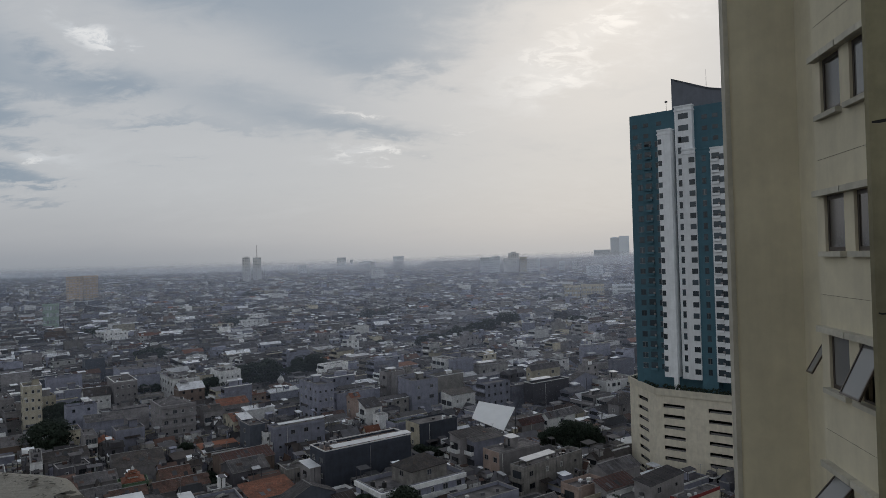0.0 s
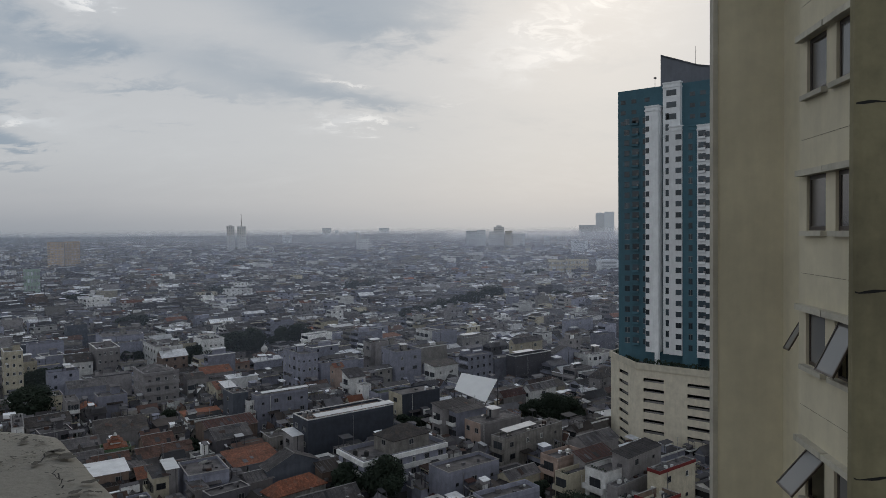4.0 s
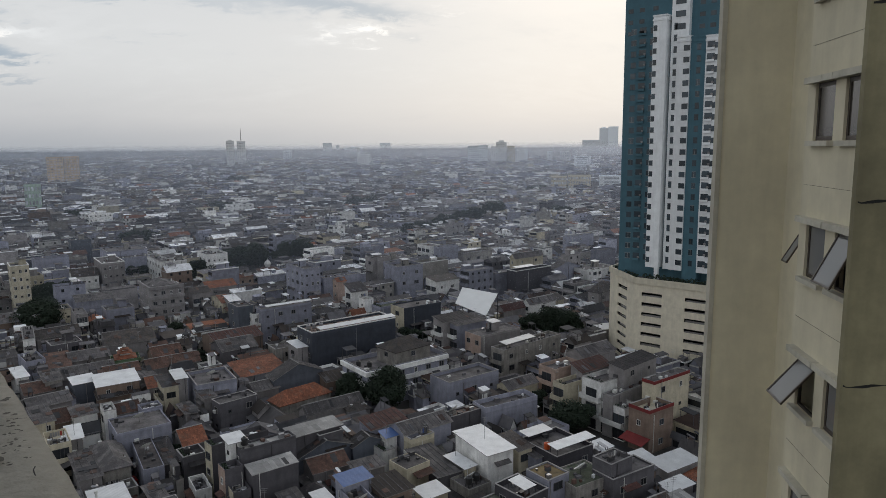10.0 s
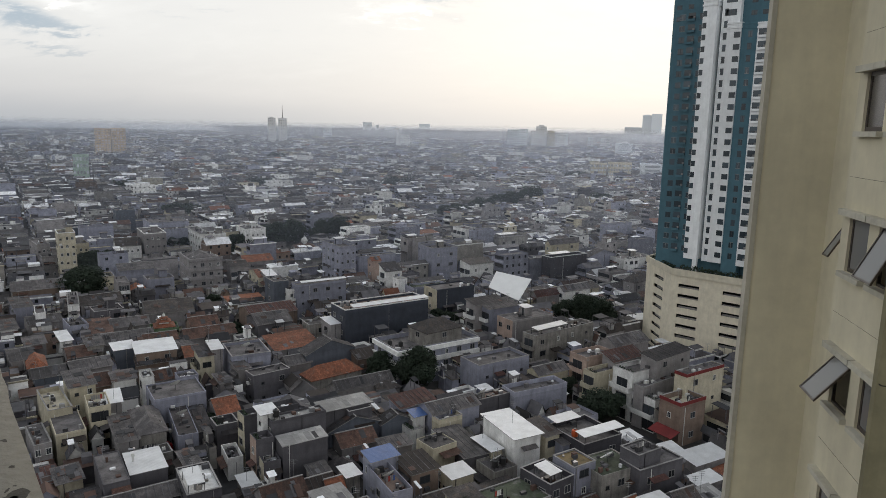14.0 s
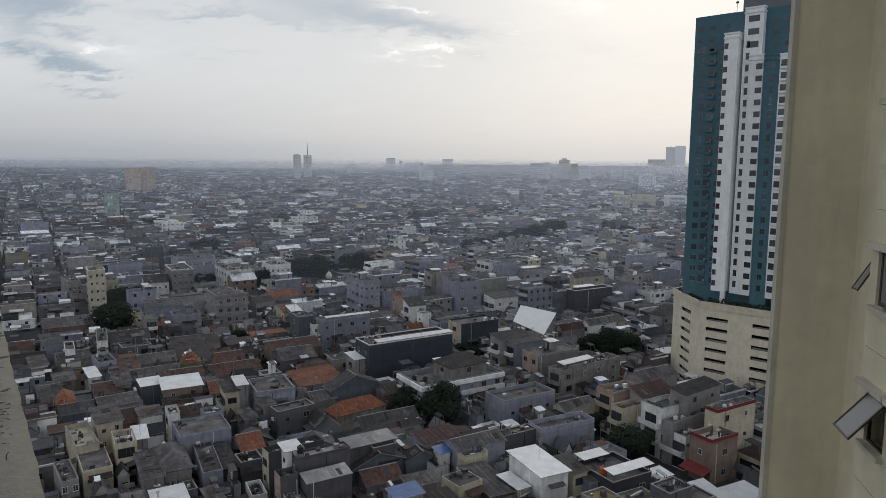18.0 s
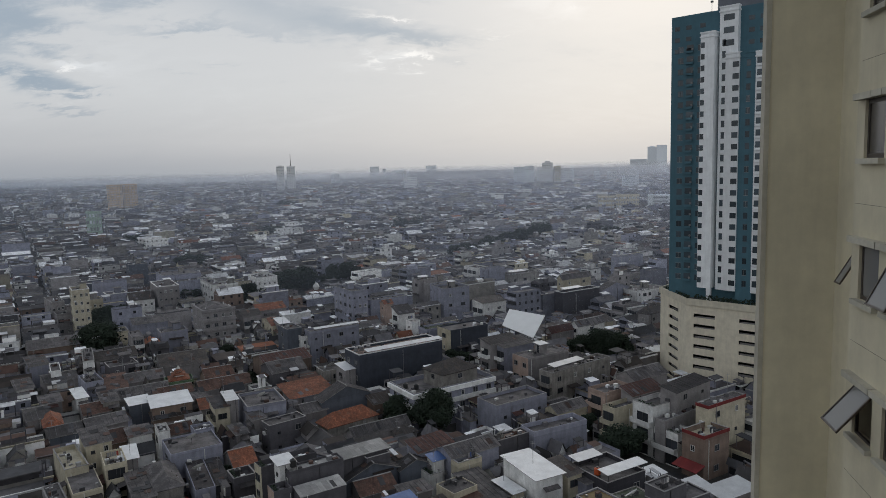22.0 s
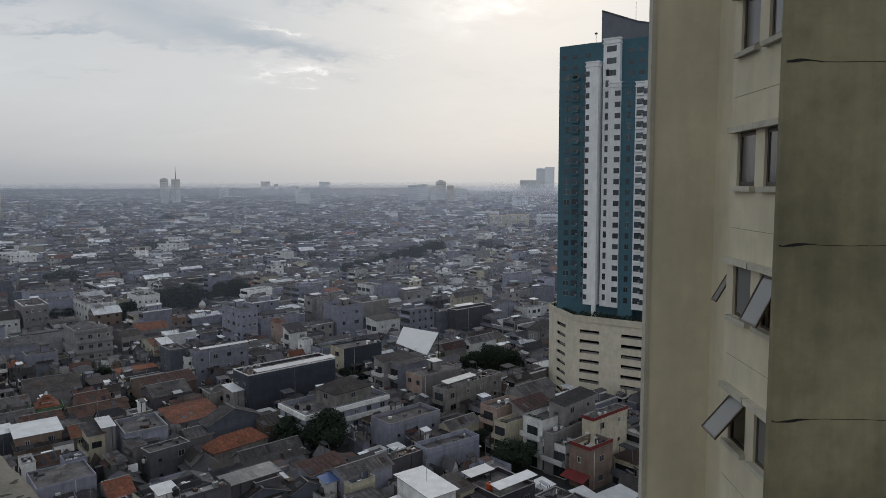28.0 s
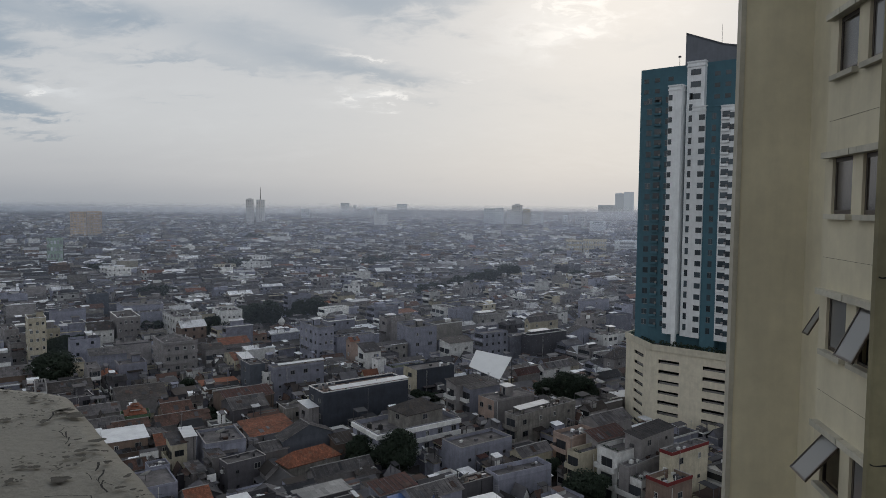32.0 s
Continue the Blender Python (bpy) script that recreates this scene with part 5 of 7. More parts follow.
tower = thing("apartment_tower", TB, "tall teal and white apartment tower with a slanted dark crown", "tower block")
FLOOR, BASE = 2.77, 25.2
TWIN = [Shape("trim", "tower_pane"), Shape("steel_dark", "tower_pane")]
for s in TWIN:
    s.box(-0.75, -0.05, -0.08, 0.75, 0.02, 0.0).box(-0.75, -0.05, 1.3, 0.75, 0.02, 1.36).box(-0.04, -0.05, 0, 0.04, 0.02, 1.3)
    s.face([(-0.7, -0.02, 0), (0.7, -0.02, 0), (0.7, -0.02, 1.3), (-0.7, -0.02, 1.3)], 1)
TWIN = [s.mesh("window") for s in TWIN]
BALCONIES = []
for paint in ("tower_teal", "tower_white"):
    s = Shape(paint, "tower_pane", "trim", "steel_dark")
    s.box(-0.95, -0.45, -0.1, 0.95, 0.0, 0.0).box(-0.95, -0.45, 0.0, 0.95, -0.41, 0.45).box(0.45, -0.40, 0.5, 0.9, -0.02, 0.95, 2).box(-0.95, -0.45, 0.72, 0.95, -0.41, 0.78, 3)
    s.face([(-0.9, -0.02, 0), (0.9, -0.02, 0), (0.9, -0.02, 1.9), (-0.9, -0.02, 1.9)], 1)
    BALCONIES.append(s.mesh("balcony"))
STRIP = Shape("steel_dark", "tower_pane")
STRIP.box(-1.4, -0.04, -0.06, 1.4, 0.02, 0).face([(-1.35, -0.02, 0), (1.35, -0.02, 0), (1.35, -0.02, 1.25), (-1.35, -0.02, 1.25)], 1)
for i in (-0.7, 0, 0.7):
    STRIP.box(i - 0.03, -0.045, 0, i + 0.03, 0.0, 1.25)
STRIP = STRIP.mesh("window_strip")


def block(name, mat_key, x0, y0, x1, y1, z0, z1, cap=0.0):
    s = Shape(mat_key)
    s.box(x0, y0, z0, x1, y1, z1)
    if cap:
        s.box(x0 - cap, y0 - cap, z1 - 1.3, x1 + cap, y1, z1 - 0.9)
        s.box(x0 - cap, y0 - cap, z1 - 0.25, x1 + cap, y1, z1 + 0.1)
    part(name, s, tower)


FACE = 6.9
block("teal_wing", "tower_teal", -7.9, FACE, 2.3, 30, PT - 1, 94.9)
block("teal_wing", "tower_teal", 2.3, FACE, 45, 30, PT - 1, 94.85)
block("white_bay", "tower_white", 0.9, 4.0, 4.3, FACE, BASE + 1.2, 89.6, 0.15)
block("white_column", "tower_white", 3.3, 4.0, 4.3, 5.0, PT - 1, BASE + 1.2)
block("white_core", "tower_white", 5.0, 5.4, 9.4, FACE, PT + 2, 95.2, 0.15)
block("white_bay", "tower_white", 7.3, 3.4, 10.6, 5.4, BASE + 1.2, 83.8, 0.12)
block("teal_bay", "tower_teal", 10.6, 3.8, 14.4, FACE, PT - 1, 83.6, 0.1)
block("balcony_bay", "tower_white", 14.4, 3.2, 18.0, FACE, BASE + 1.2, 83.4, 0.12)
block("teal_bay", "tower_teal", 18.0, 3.8, 21.8, FACE, PT - 1, 83.6, 0.1)
block("white_bay", "tower_white", 21.8, 3.4, 25.1, FACE, BASE + 1.2, 83.8, 0.12)
block("white_core", "tower_white", 26.0, 5.4, 31.0, FACE, PT + 2, 95.2, 0.15)
pick = random.Random(8)
for i in range(25):
    z = BASE + 2.6 + i * FLOOR
    if z < 87:
        part("window", TWIN[pick.randrange(2)], tower, at=pose(-5.4, FACE, z))
        part("balcony", BALCONIES[0], tower, at=pose(-3.0, FACE, z - 0.3))
        part("window", TWIN[pick.randrange(2)], tower, at=pose(-0.3, FACE, z))
        part("corner_window", STRIP, tower, at=pose(0.9, 4.75, z, 0, 0, -90) @ Matrix.Diagonal((0.5, 1, 1, 1)))
        part("window_strip", STRIP, tower, at=pose(1.45, 4.0, z) @ Matrix.Diagonal((0.36, 1, 1, 1)))
        part("window", TWIN[1], tower, at=pose(6.1, 5.4, z) @ Matrix.Diagonal((0.6, 1, 1.1, 1)))
    if z < 82:
        part("window_strip", STRIP, tower, at=pose(9.75, 3.4, z) @ Matrix.Diagonal((0.55, 1, 1, 1)))
        part("window", TWIN[pick.randrange(2)], tower, at=pose(12.6, 3.8, z) @ Matrix.Diagonal((0.7, 1, 1, 1)))
        part("balcony", BALCONIES[1], tower, at=pose(15.6, 3.2, z - 0.3))
        part("window_strip", STRIP, tower, at=pose(16.9, 3.2, z) @ Matrix.Diagonal((0.6, 1, 1, 1)))
        part("window", TWIN[pick.randrange(2)], tower, at=pose(20.0, 3.8, z))
for z in (91.9, 88.9, 85.9):
    part("window_strip", STRIP, tower, at=pose(7.2, 5.4, z) @ Matrix.Diagonal((0.95, 1, 1.1, 1)))
for z in (91.4, 88.6, 85.8):
    for a in (-6.4, -3.4, 0.2, 12.0, 14.6, 17.0):
        part("window_strip", STRIP, tower, at=pose(a, FACE, z) @ Matrix.Diagonal((0.5, 1, 0.8, 1)))
wedge = Shape("tower_slate")
k = [(2.8, 9.5, 103.6), (12.4, 9.5, 99.6), (24, 9.5, 96.8), (24, 26, 96.8), (12.4, 26, 99.6), (2.8, 26, 103.6)]
wedge.plate(k, 0.6)
wedge.face([(2.8, 9.5, 94), (12.4, 9.5, 94), (24, 9.5, 94), k[2], k[1], k[0]])
wedge.face([(2.8, 26, 94), (2.8, 9.5, 94), k[0], k[5]])
wedge.face([(24, 9.5, 94), (24, 26, 94), k[3], k[2]])
wedge.face([(24, 26, 94), (2.8, 26, 94), k[5], k[3]])
part("slanted_crown", wedge, tower, "slanted dark slate roof screen")
part("antenna", Shape("steel_dark").tube(11, 12, 98, 105, 0.07, 0.03, 6), tower)
part("antenna", Shape("steel_dark").tube(1.9, 8, 94.8, 97.8, 0.06, 0.05, 6).box(1.6, 7.8, 97.2, 2.2, 8.2, 97.6), tower)

# ---- the building that the window belongs to ----
material("own_paint", (0.66, 0.605, 0.45), stain=0.14, streak=0.10, grain=2.2, vary=0.02, bump=0.15)
# column face: its shade is painted as a darker olive; stains and streaks are wear
material("own_column_shade", (0.285, 0.255, 0.150), stain=0.42, streak=0.25, grain=2.0, vary=0.02, bump=0.15)
material("own_trim", (0.55, 0.52, 0.43), stain=0.25, streak=0.15, grain=6.0)
material("crack", (0.012, 0.011, 0.010), stain=0.3)
material("ledge_concrete", (0.30, 0.285, 0.245), stain=0.30, grain=60.0, bump=0.35, patchy=(0.235, 0.225, 0.195))
material("flake", (0.115, 0.105, 0.085), stain=0.5, grain=30.0)
material("frame_bronze", (0.07, 0.055, 0.045), rough=0.4, stain=0.15, metal=0.3)
material("frame_black", (0.004, 0.004, 0.004), rough=0.7, stain=0.1, bump=0.02)
MATS["frame_black"].node_tree.nodes["Principled BSDF"].inputs["Specular IOR Level"].default_value = 0.05
material("curtain", (0.33, 0.32, 0.30), stain=0.2, grain=8.0)
glass("old_pane", (0.16, 0.16, 0.155), 0.08)
glass("dark_pane", (0.05, 0.045, 0.04), 0.1)
OB = Matrix.Translation((8.16, 15.42, EYE)) @ pose(0, 0, 0, 0, 0, -7.2)
# in this frame x runs into the building, y away along the window wall, z from the height of the eye
wing = thing("apartment_wing", OB, "cream-painted apartment wing with pairs of small windows", "building")
HEADS = [1.15 + 2.93 * i for i in range(-6, 4)]
W0, W1, WH = (-1.49, -0.54), (-2.85, -1.93), 1.19
face = Shape("own_paint")
solid = [(-4.86, -2.85), (-1.93, -1.49), (-0.54, -0.15)]
for a, b in solid:
    face.box(0, a, -EYE, 0.22, b, 40)
for a, b in (W0, W1):
    lo = -EYE
    for hd in HEADS:
        if lo < hd - WH:
            face.box(0, a, lo, 0.22, b, hd - WH)
        lo = hd
    face.box(0, a, lo, 0.22, b, 40)
part("window_wall", face, wing)
part("end_wall", Shape("own_paint").box(0.22, -0.37, -EYE, 9, -0.15, 40), wing)
recess = Shape("own_paint")
recess.box(0.55, -0.15, -EYE, 0.8, 2.3, 40)
part("recess_wall", recess, wing)
pier = Shape("own_paint")
pier.box(-1.18, 2.3, -EYE, 9, 2.6, 40)
part("pier", pier, wing, "plain projecting olive-cream pier")
bead = Shape("own_trim")
bead.box(-1.21, 2.27, -EYE, -1.09, 2.30, 40).box(-1.21, 2.30, -EYE, -1.182, 2.6, 40)
part("corner_bead", bead, wing)
column = Shape("own_column_shade")
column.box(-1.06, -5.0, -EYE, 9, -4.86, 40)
part("column", column, wing, "olive column with cracked joints, its shade painted in")
back = Shape("curtain")
back.box(0.7, -4.86, -EYE, 0.75, -0.22, 40)
part("inner_lining", back, wing)
for i, hd in enumerate(HEADS):
    joint = Shape("crack")
    z = hd + 0.80
    joint.box(-0.005, -2.8, z - 0.003, -0.002, -0.25, z + 0.003)
    part("joint", joint, wing)
    seam = Shape("crack")
    rng = random.Random(i)
    zc, xa, w = z, -1.03, 0.014
    while xa < 2.6:
        # a wide wavy smear of old sealant at the corner, a hairline further in
        wide = xa < -0.45
        xb = xa + (rng.uniform(0.04, 0.07) if wide else rng.uniform(0.12, 0.35))
        zn = z + 0.022 * math.sin((xb + 1.03) * 6.5 + i) + rng.uniform(-0.004, 0.004) if wide else zc + rng.uniform(-0.012, 0.012)
        wn = 0.017 + 0.009 * math.sin((xb + 1.03) * 11 + i) if xb < -0.45 else 0.005
        seam.face([(xa, -5.004, zc - w), (xb, -5.004, zn - wn), (xb, -5.004, zn + wn), (xa, -5.004, zc + w)])
        xa, zc, w = xb, zn, wn
    part("joint", seam, wing, "dark crack along the slab joint")
    for j, (a, b) in enumerate((W0, W1)):
        lintel = Shape("own_trim")
        rr = random.Random(i * 7 + j)
        lintel.box(-0.16, a - 0.16, hd, 0.0, b + 0.24, hd + 0.12)
        e = a - 0.16
        while e < b + 0.2:
            f = min(b + 0.24, e + rr.uniform(0.25, 0.6))
            lintel.box(-0.16 - rr.uniform(0.003, 0.012), e, hd - rr.uniform(0.0, 0.008), 0.0, f, hd + 0.12 + rr.uniform(0.003, 0.010))
            e = f
        part("lintel", lintel, wing, "rough cream hood over the window")
        sill = Shape("own_trim")
        sill.box(-0.13, a - 0.06, hd - WH - 0.11, 0.0, b + 0.08, hd - WH - 0.003)
        part("sill", sill, wing)
        frame_w = Shape("frame_bronze")
        t = 0.05
        frame_w.box(0.06, a, hd - WH, 0.12, a + t, hd).box(0.06, b - t, hd - WH, 0.12, b, hd)
        frame_w.box(0.06, a + t, hd - t, 0.12, b - t, hd).box(0.06, a + t, hd - WH, 0.12, b - t, hd - WH + t)
        win = part("window", frame_w, wing)
        ajar = {(5, 1): 26.0, (4, 0): 40.0}.get((i, j), 0.0)
        sash = Shape("frame_bronze")
        w, h = b - a - 2 * t, WH - 2 * t
        sash.box(-0.02, 0, -h, 0.02, 0.04, 0).box(-0.02, w - 0.04, -h, 0.02, w, 0).box(-0.02, 0.04, -0.04, 0.02, w - 0.04, 0).box(-0.02, 0.04, -h, 0.02, w - 0.04, -h + 0.04)
        hinge = part("sash", sash, win, at=pose(0.07, a + t, hd - t, 0, ajar, 0))
        light = Shape("dark_pane" if i in (6, 8) or (i, j) == (7, 0) else "old_pane")
        light.box(-0.004, 0.04, -h + 0.04, 0.004, w - 0.04, -0.04)
        part("pane", light, win, at=pose(0.07, a + t, hd - t, 0, ajar, 0))
# the open casement of the hidden recess window
far_sash = Shape("frame_bronze", "old_pane")
far_sash.box(-0.02, 0, -1.0, 0.02, 0.04, 0).box(-0.02, 0.5, -1.0, 0.02, 0.54, 0).box(-0.02, 0.04, -0.04, 0.02, 0.5, 0).box(-0.02, 0.04, -1.0, 0.02, 0.5, -0.96)
far_sash.box(-0.004, 0.04, -0.96, 0.004, 0.5, -0.04, 1)
part("open_sash", far_sash, wing, "open top-hung window sash", at=pose(0.56, 0.75, -2.12, 0, 30, 0) @ Matrix.Diagonal((0.9, 0.62, 0.9, 1)))

# ---- the window that the camera looks out of ----
edge_az = radians(39.29)
LB = Matrix.Translation((0.260 * math.cos(edge_az), 0.260 * math.sin(edge_az), EYE - 0.428)) @ pose(0, 0, 0, 0, 0, 39.29)
# x across the ledge (its outer edge at 0), y outwards
ledge = thing("concrete_ledge", LB, "rough pale concrete ledge with cracked flaking render", "ledge")
LEN, SKEW = 1.86, 1.362
top = bmesh.new()
nx, ny = 44, 60
grid = [[top.verts.new((-1.5 + 1.5 * i / nx, -0.6 + (LEN + SKEW * (1.5 - 1.5 * i / nx) + 0.6) * j / ny, 0)) for j in range(ny + 1)] for i in range(nx + 1)]
for i in range(nx + 1):
    for j in range(ny + 1):
        v = grid[i][j]
        v.co.z = 0.003 * noise.noise(v.co * 3.0) + 0.0025 * noise.noise(v.co * 11.0)
        if i == nx:
            v.co.x += 0.003 * noise.noise((0, v.co.y * 4.0, 1.0)) + 0.003 * noise.noise((0, v.co.y * 17.0, 5.0))
            v.co.z -= 0.004
        if j == ny:
            v.co.y += 0.006 * noise.noise((v.co.x * 4.0, 0, 1.0))
            v.co.z -= 0.004
for i in range(nx):
    for j in range(ny):
        top.faces.new((grid[i][j], grid[i + 1][j], grid[i + 1][j + 1], grid[i][j + 1]))
rim = [grid[nx][j] for j in range(ny + 1)] + [grid[i][ny] for i in range(nx - 1, -1, -1)]
low = [top.verts.new((v.co.x - 0.01, v.co.y - 0.01, -0.16)) for v in rim]
for a, b, c, d in zip(rim, rim[1:], low[1:], low):
    top.faces.new((a, d, c, b))
me = bpy.data.meshes.new("slab")
top.to_mesh(me)
top.free()
me.materials.append(MATS["ledge_concrete"])
for p in me.polygons:
    p.use_smooth = p.normal.z > 0.5
part("slab", me, ledge)


def ledge_crack(name, x, y, turn, length, width, seed):
    rng = random.Random(seed)
    s = Shape("crack")
    a = radians(turn)
    px, py, w = x, y, width * 0.4
    n = max(3, int(length / 0.012))
    step = length / n
    for i in range(n):
        a += rng.uniform(-0.4, 0.4)
        a += (radians(turn) - a) * 0.35
        qx, qy = px + step * math.cos(a), py + step * math.sin(a)
        w2 = 0.34 * width * rng.uniform(0.4, 1.2)
        ox, oy = -math.sin(a), math.cos(a)
        s.face([(px - ox * w, py - oy * w, 0.0065), (qx - ox * w2, qy - oy * w2, 0.0065), (qx + ox * w2, qy + oy * w2, 0.0065), (px + ox * w, py + oy * w, 0.0065)])
        px, py, w = qx, qy, w2
    part(name, s, ledge)


ledge_crack("crack", -0.076, 1.554, -60, 0.020, 0.003, 0)
ledge_crack("crack", -0.066, 1.538, 64, 0.027, 0.003, 1)
ledge_crack("crack", -0.066, 1.538, -91, 0.052, 0.003, 2)
ledge_crack("crack", -0.056, 1.531, -90, 0.040, 0.0045, 3)
ledge_crack("crack", -0.057, 1.490, -98, 0.041, 0.0045, 4)
ledge_crack("crack", -0.063, 1.450, -119, 0.016, 0.0045, 5)
ledge_crack("crack", -0.053, 1.689, -104, 0.050, 0.005, 6)
ledge_crack("crack", -0.065, 1.641, -126, 0.017, 0.005, 7)
ledge_crack("crack", -0.043, 1.317, -92, 0.043, 0.005, 8)
ledge_crack("crack", -0.044, 1.274, -102, 0.050, 0.005, 9)
ledge_crack("crack", -0.055, 1.225, -117, 0.017, 0.005, 10)
ledge_crack("crack", -0.062, 1.210, -95, 0.040, 0.005, 11)
ledge_crack("crack", -0.142, 1.211, -27, 0.034, 0.002, 12)
ledge_crack("crack", -0.112, 1.196, -37, 0.035, 0.002, 13)
ledge_crack("crack", -0.084, 1.175, -87, 0.024, 0.002, 14)
ledge_crack("crack", -0.083, 1.151, -102, 0.053, 0.002, 15)
ledge_crack("crack", -0.093, 1.099, -85, 0.018, 0.002, 16)
ledge_crack("crack", -0.057, 1.130, -121, 0.018, 0.0035, 17)
ledge_crack("crack", -0.066, 1.114, -143, 0.009, 0.0035, 18)
ledge_crack("crack", -0.073, 1.109, -79, 0.038, 0.0035, 19)
ledge_crack("crack", -0.155, 1.127, -61, 0.037, 0.006, 20)
ledge_crack("crack", -0.137, 1.094, -75, 0.024, 0.006, 21)
ledge_crack("crack", -0.130, 1.071, -80, 0.045, 0.006, 22)
ledge_crack("crack", -0.119, 1.043, -51, 0.029, 0.003, 23)
ledge_crack("crack", -0.092, 1.037, -95, 0.026, 0.005, 24)
ledge_crack("crack", -0.095, 1.011, -76, 0.022, 0.005, 25)
ledge_crack("crack", -0.089, 0.990, -85, 0.019, 0.005, 26)
ledge_crack("crack", -0.030, 1.134, -43, 0.044, 0.0015, 27)
ledge_crack("crack", -0.058, 1.592, -61, 0.040, 0.002, 28)
ledge_crack("crack", -0.038, 1.557, -47, 0.052, 0.002, 29)
ledge_crack("crack", -0.071, 1.277, -78, 0.038, 0.002, 30)
ledge_crack("crack", -0.063, 1.239, -74, 0.025, 0.002, 31)
ledge_crack("crack", -0.056, 1.215, -55, 0.024, 0.002, 32)
ledge_crack("crack", -0.138, 1.095, -94, 0.035, 0.002, 33)
ledge_crack("crack", -0.140, 1.060, -92, 0.016, 0.002, 34)
ledge_crack("crack", -0.076, 1.044, 45, 0.019, 0.002, 35)
ledge_crack("crack", -0.027, 0.947, -106, 0.028, 0.0018, 36)


def flake(s, x, y, a, b, turn, seed):
    """A ragged shallow patch where the render has come off."""
    rng = random.Random(seed)
    sides = 14 if a > 0.005 else 9
    p, q, k = rng.uniform(0, 6.28), rng.uniform(0, 6.28), rng.uniform(0.15, 0.3)
    ring = []
    for i in range(sides):
        t = 2 * math.pi * i / sides
        e = 0.85 + k * math.sin(2 * t + p) + 0.6 * k * math.sin(3 * t + q) + rng.uniform(-0.12, 0.12)
        lx, ly, c, d = a * e * math.cos(t), b * e * math.sin(t), math.cos(turn), math.sin(turn)
        ring.append((x + lx * c - ly * d, y + lx * d + ly * c, 0.0055))
    s.face(ring)


chips = Shape("flake")
flake(chips, -0.030, 1.695, 0.020, 0.017, -0.82, 900)
flake(chips, -0.018, 1.642, 0.024, 0.023, -0.82, 901)
flake(chips, -0.018, 1.442, 0.016, 0.014, -0.81, 902)
flake(chips, -0.053, 1.403, 0.010, 0.015, -0.81, 903)
flake(chips, -0.110, 1.276, 0.022, 0.013, -0.80, 904)
flake(chips, -0.018, 1.225, 0.007, 0.009, -0.80, 905)
flake(chips, -0.041, 1.182, 0.009, 0.006, -0.80, 906)
flake(chips, -0.128, 1.148, 0.005, 0.006, -0.79, 907)
flake(chips, -0.087, 1.333, 0.006, 0.004, -0.80, 908)
flake(chips, -0.034, 1.387, 0.009, 0.008, -0.81, 909)
flake(chips, -0.031, 1.025, 0.004, 0.003, -0.79, 910)
flake(chips, -0.039, 1.793, 0.009, 0.006, -0.82, 911)
flake(chips, -0.099, 1.124, 0.005, 0.005, -0.79, 912)
flake(chips, -0.089, 1.046, 0.004, 0.005, -0.79, 913)
flake(chips, -0.046, 1.471, 0.006, 0.008, -0.81, 914)
flake(chips, -0.026, 1.161, 0.004, 0.007, -0.80, 915)
flake(chips, -0.031, 1.055, 0.002, 0.002, -0.79, 916)
rng = random.Random(3)
for n in range(2600):
    x, y = -0.015 - abs(rng.gauss(0, 0.22)), rng.uniform(0.25, LEN + 0.12)
    if y > LEN - 0.03 - SKEW * x or noise.noise((x * 5.0, y * 5.0, 7.0)) < 0.02:
        continue
    r = rng.uniform(0.001, 0.004) if n % 11 else rng.uniform(0.005, 0.013)
    flake(chips, x, y, r * rng.uniform(0.8, 1.6), r * rng.uniform(0.6, 1.1), rng.gauss(-0.7, 0.6), n)
part("flaked_render", chips, ledge, "dark patches where the render has flaked off")

post = Shape("frame_black")
post.box(-0.245, 0.02, EYE - 1.0, -0.173, 0.091, EYE + 1.2)
tagged(part("window_1", post), "dark window jamb close beside the camera", "window frame", kind="structure")
inner = Shape("curtain")
inner.box(-3.0, -0.02, EYE - 1.6, -0.245, 0.12, EYE + 1.4).box(0.95, -0.02, EYE - 1.6, 3.0, 0.12, EYE + 1.4)
inner.box(-0.245, -0.02, EYE - 1.6, 0.95, 0.12, EYE - 0.62).box(-0.245, -0.02, EYE + 1.2, 0.95, 0.12, EYE + 1.4)
tagged(part("wall_window", inner), "plain wall round the open window", "wall", kind="structure")
for name, b in (("wall_back", (-3, -3.2, -1.6, 3, -3.1, 1.4)), ("wall_left", (-3.1, -3.2, -1.6, -3, 0.12, 1.4)), ("wall_right", (3, -3.2, -1.6, 3.1, 0.12, 1.4)),
                ("floor", (-3.1, -3.2, -1.75, 3.1, 0.12, -1.6)), ("ceiling", (-3.1, -3.2, 1.4, 3.1, 0.12, 1.55))):
    tagged(part(name, Shape("curtain").box(b[0], b[1], EYE + b[2], b[3], b[4], EYE + b[5])), "plain pale surface of the room behind the window", name.split("_")[0], kind="structure")


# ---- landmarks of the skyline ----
# the greys and whites carry the distance haze in their pale bluish base colour
for key, colour in (("far_tan", (0.62, 0.46, 0.31)), ("hazed_white", (0.88, 0.88, 0.88)), ("hazed_grey", (0.86, 0.90, 0.94)), ("far_cream", (0.62, 0.56, 0.44)), ("far_green", (0.40, 0.52, 0.43))):
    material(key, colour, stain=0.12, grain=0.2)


reserve_later = []


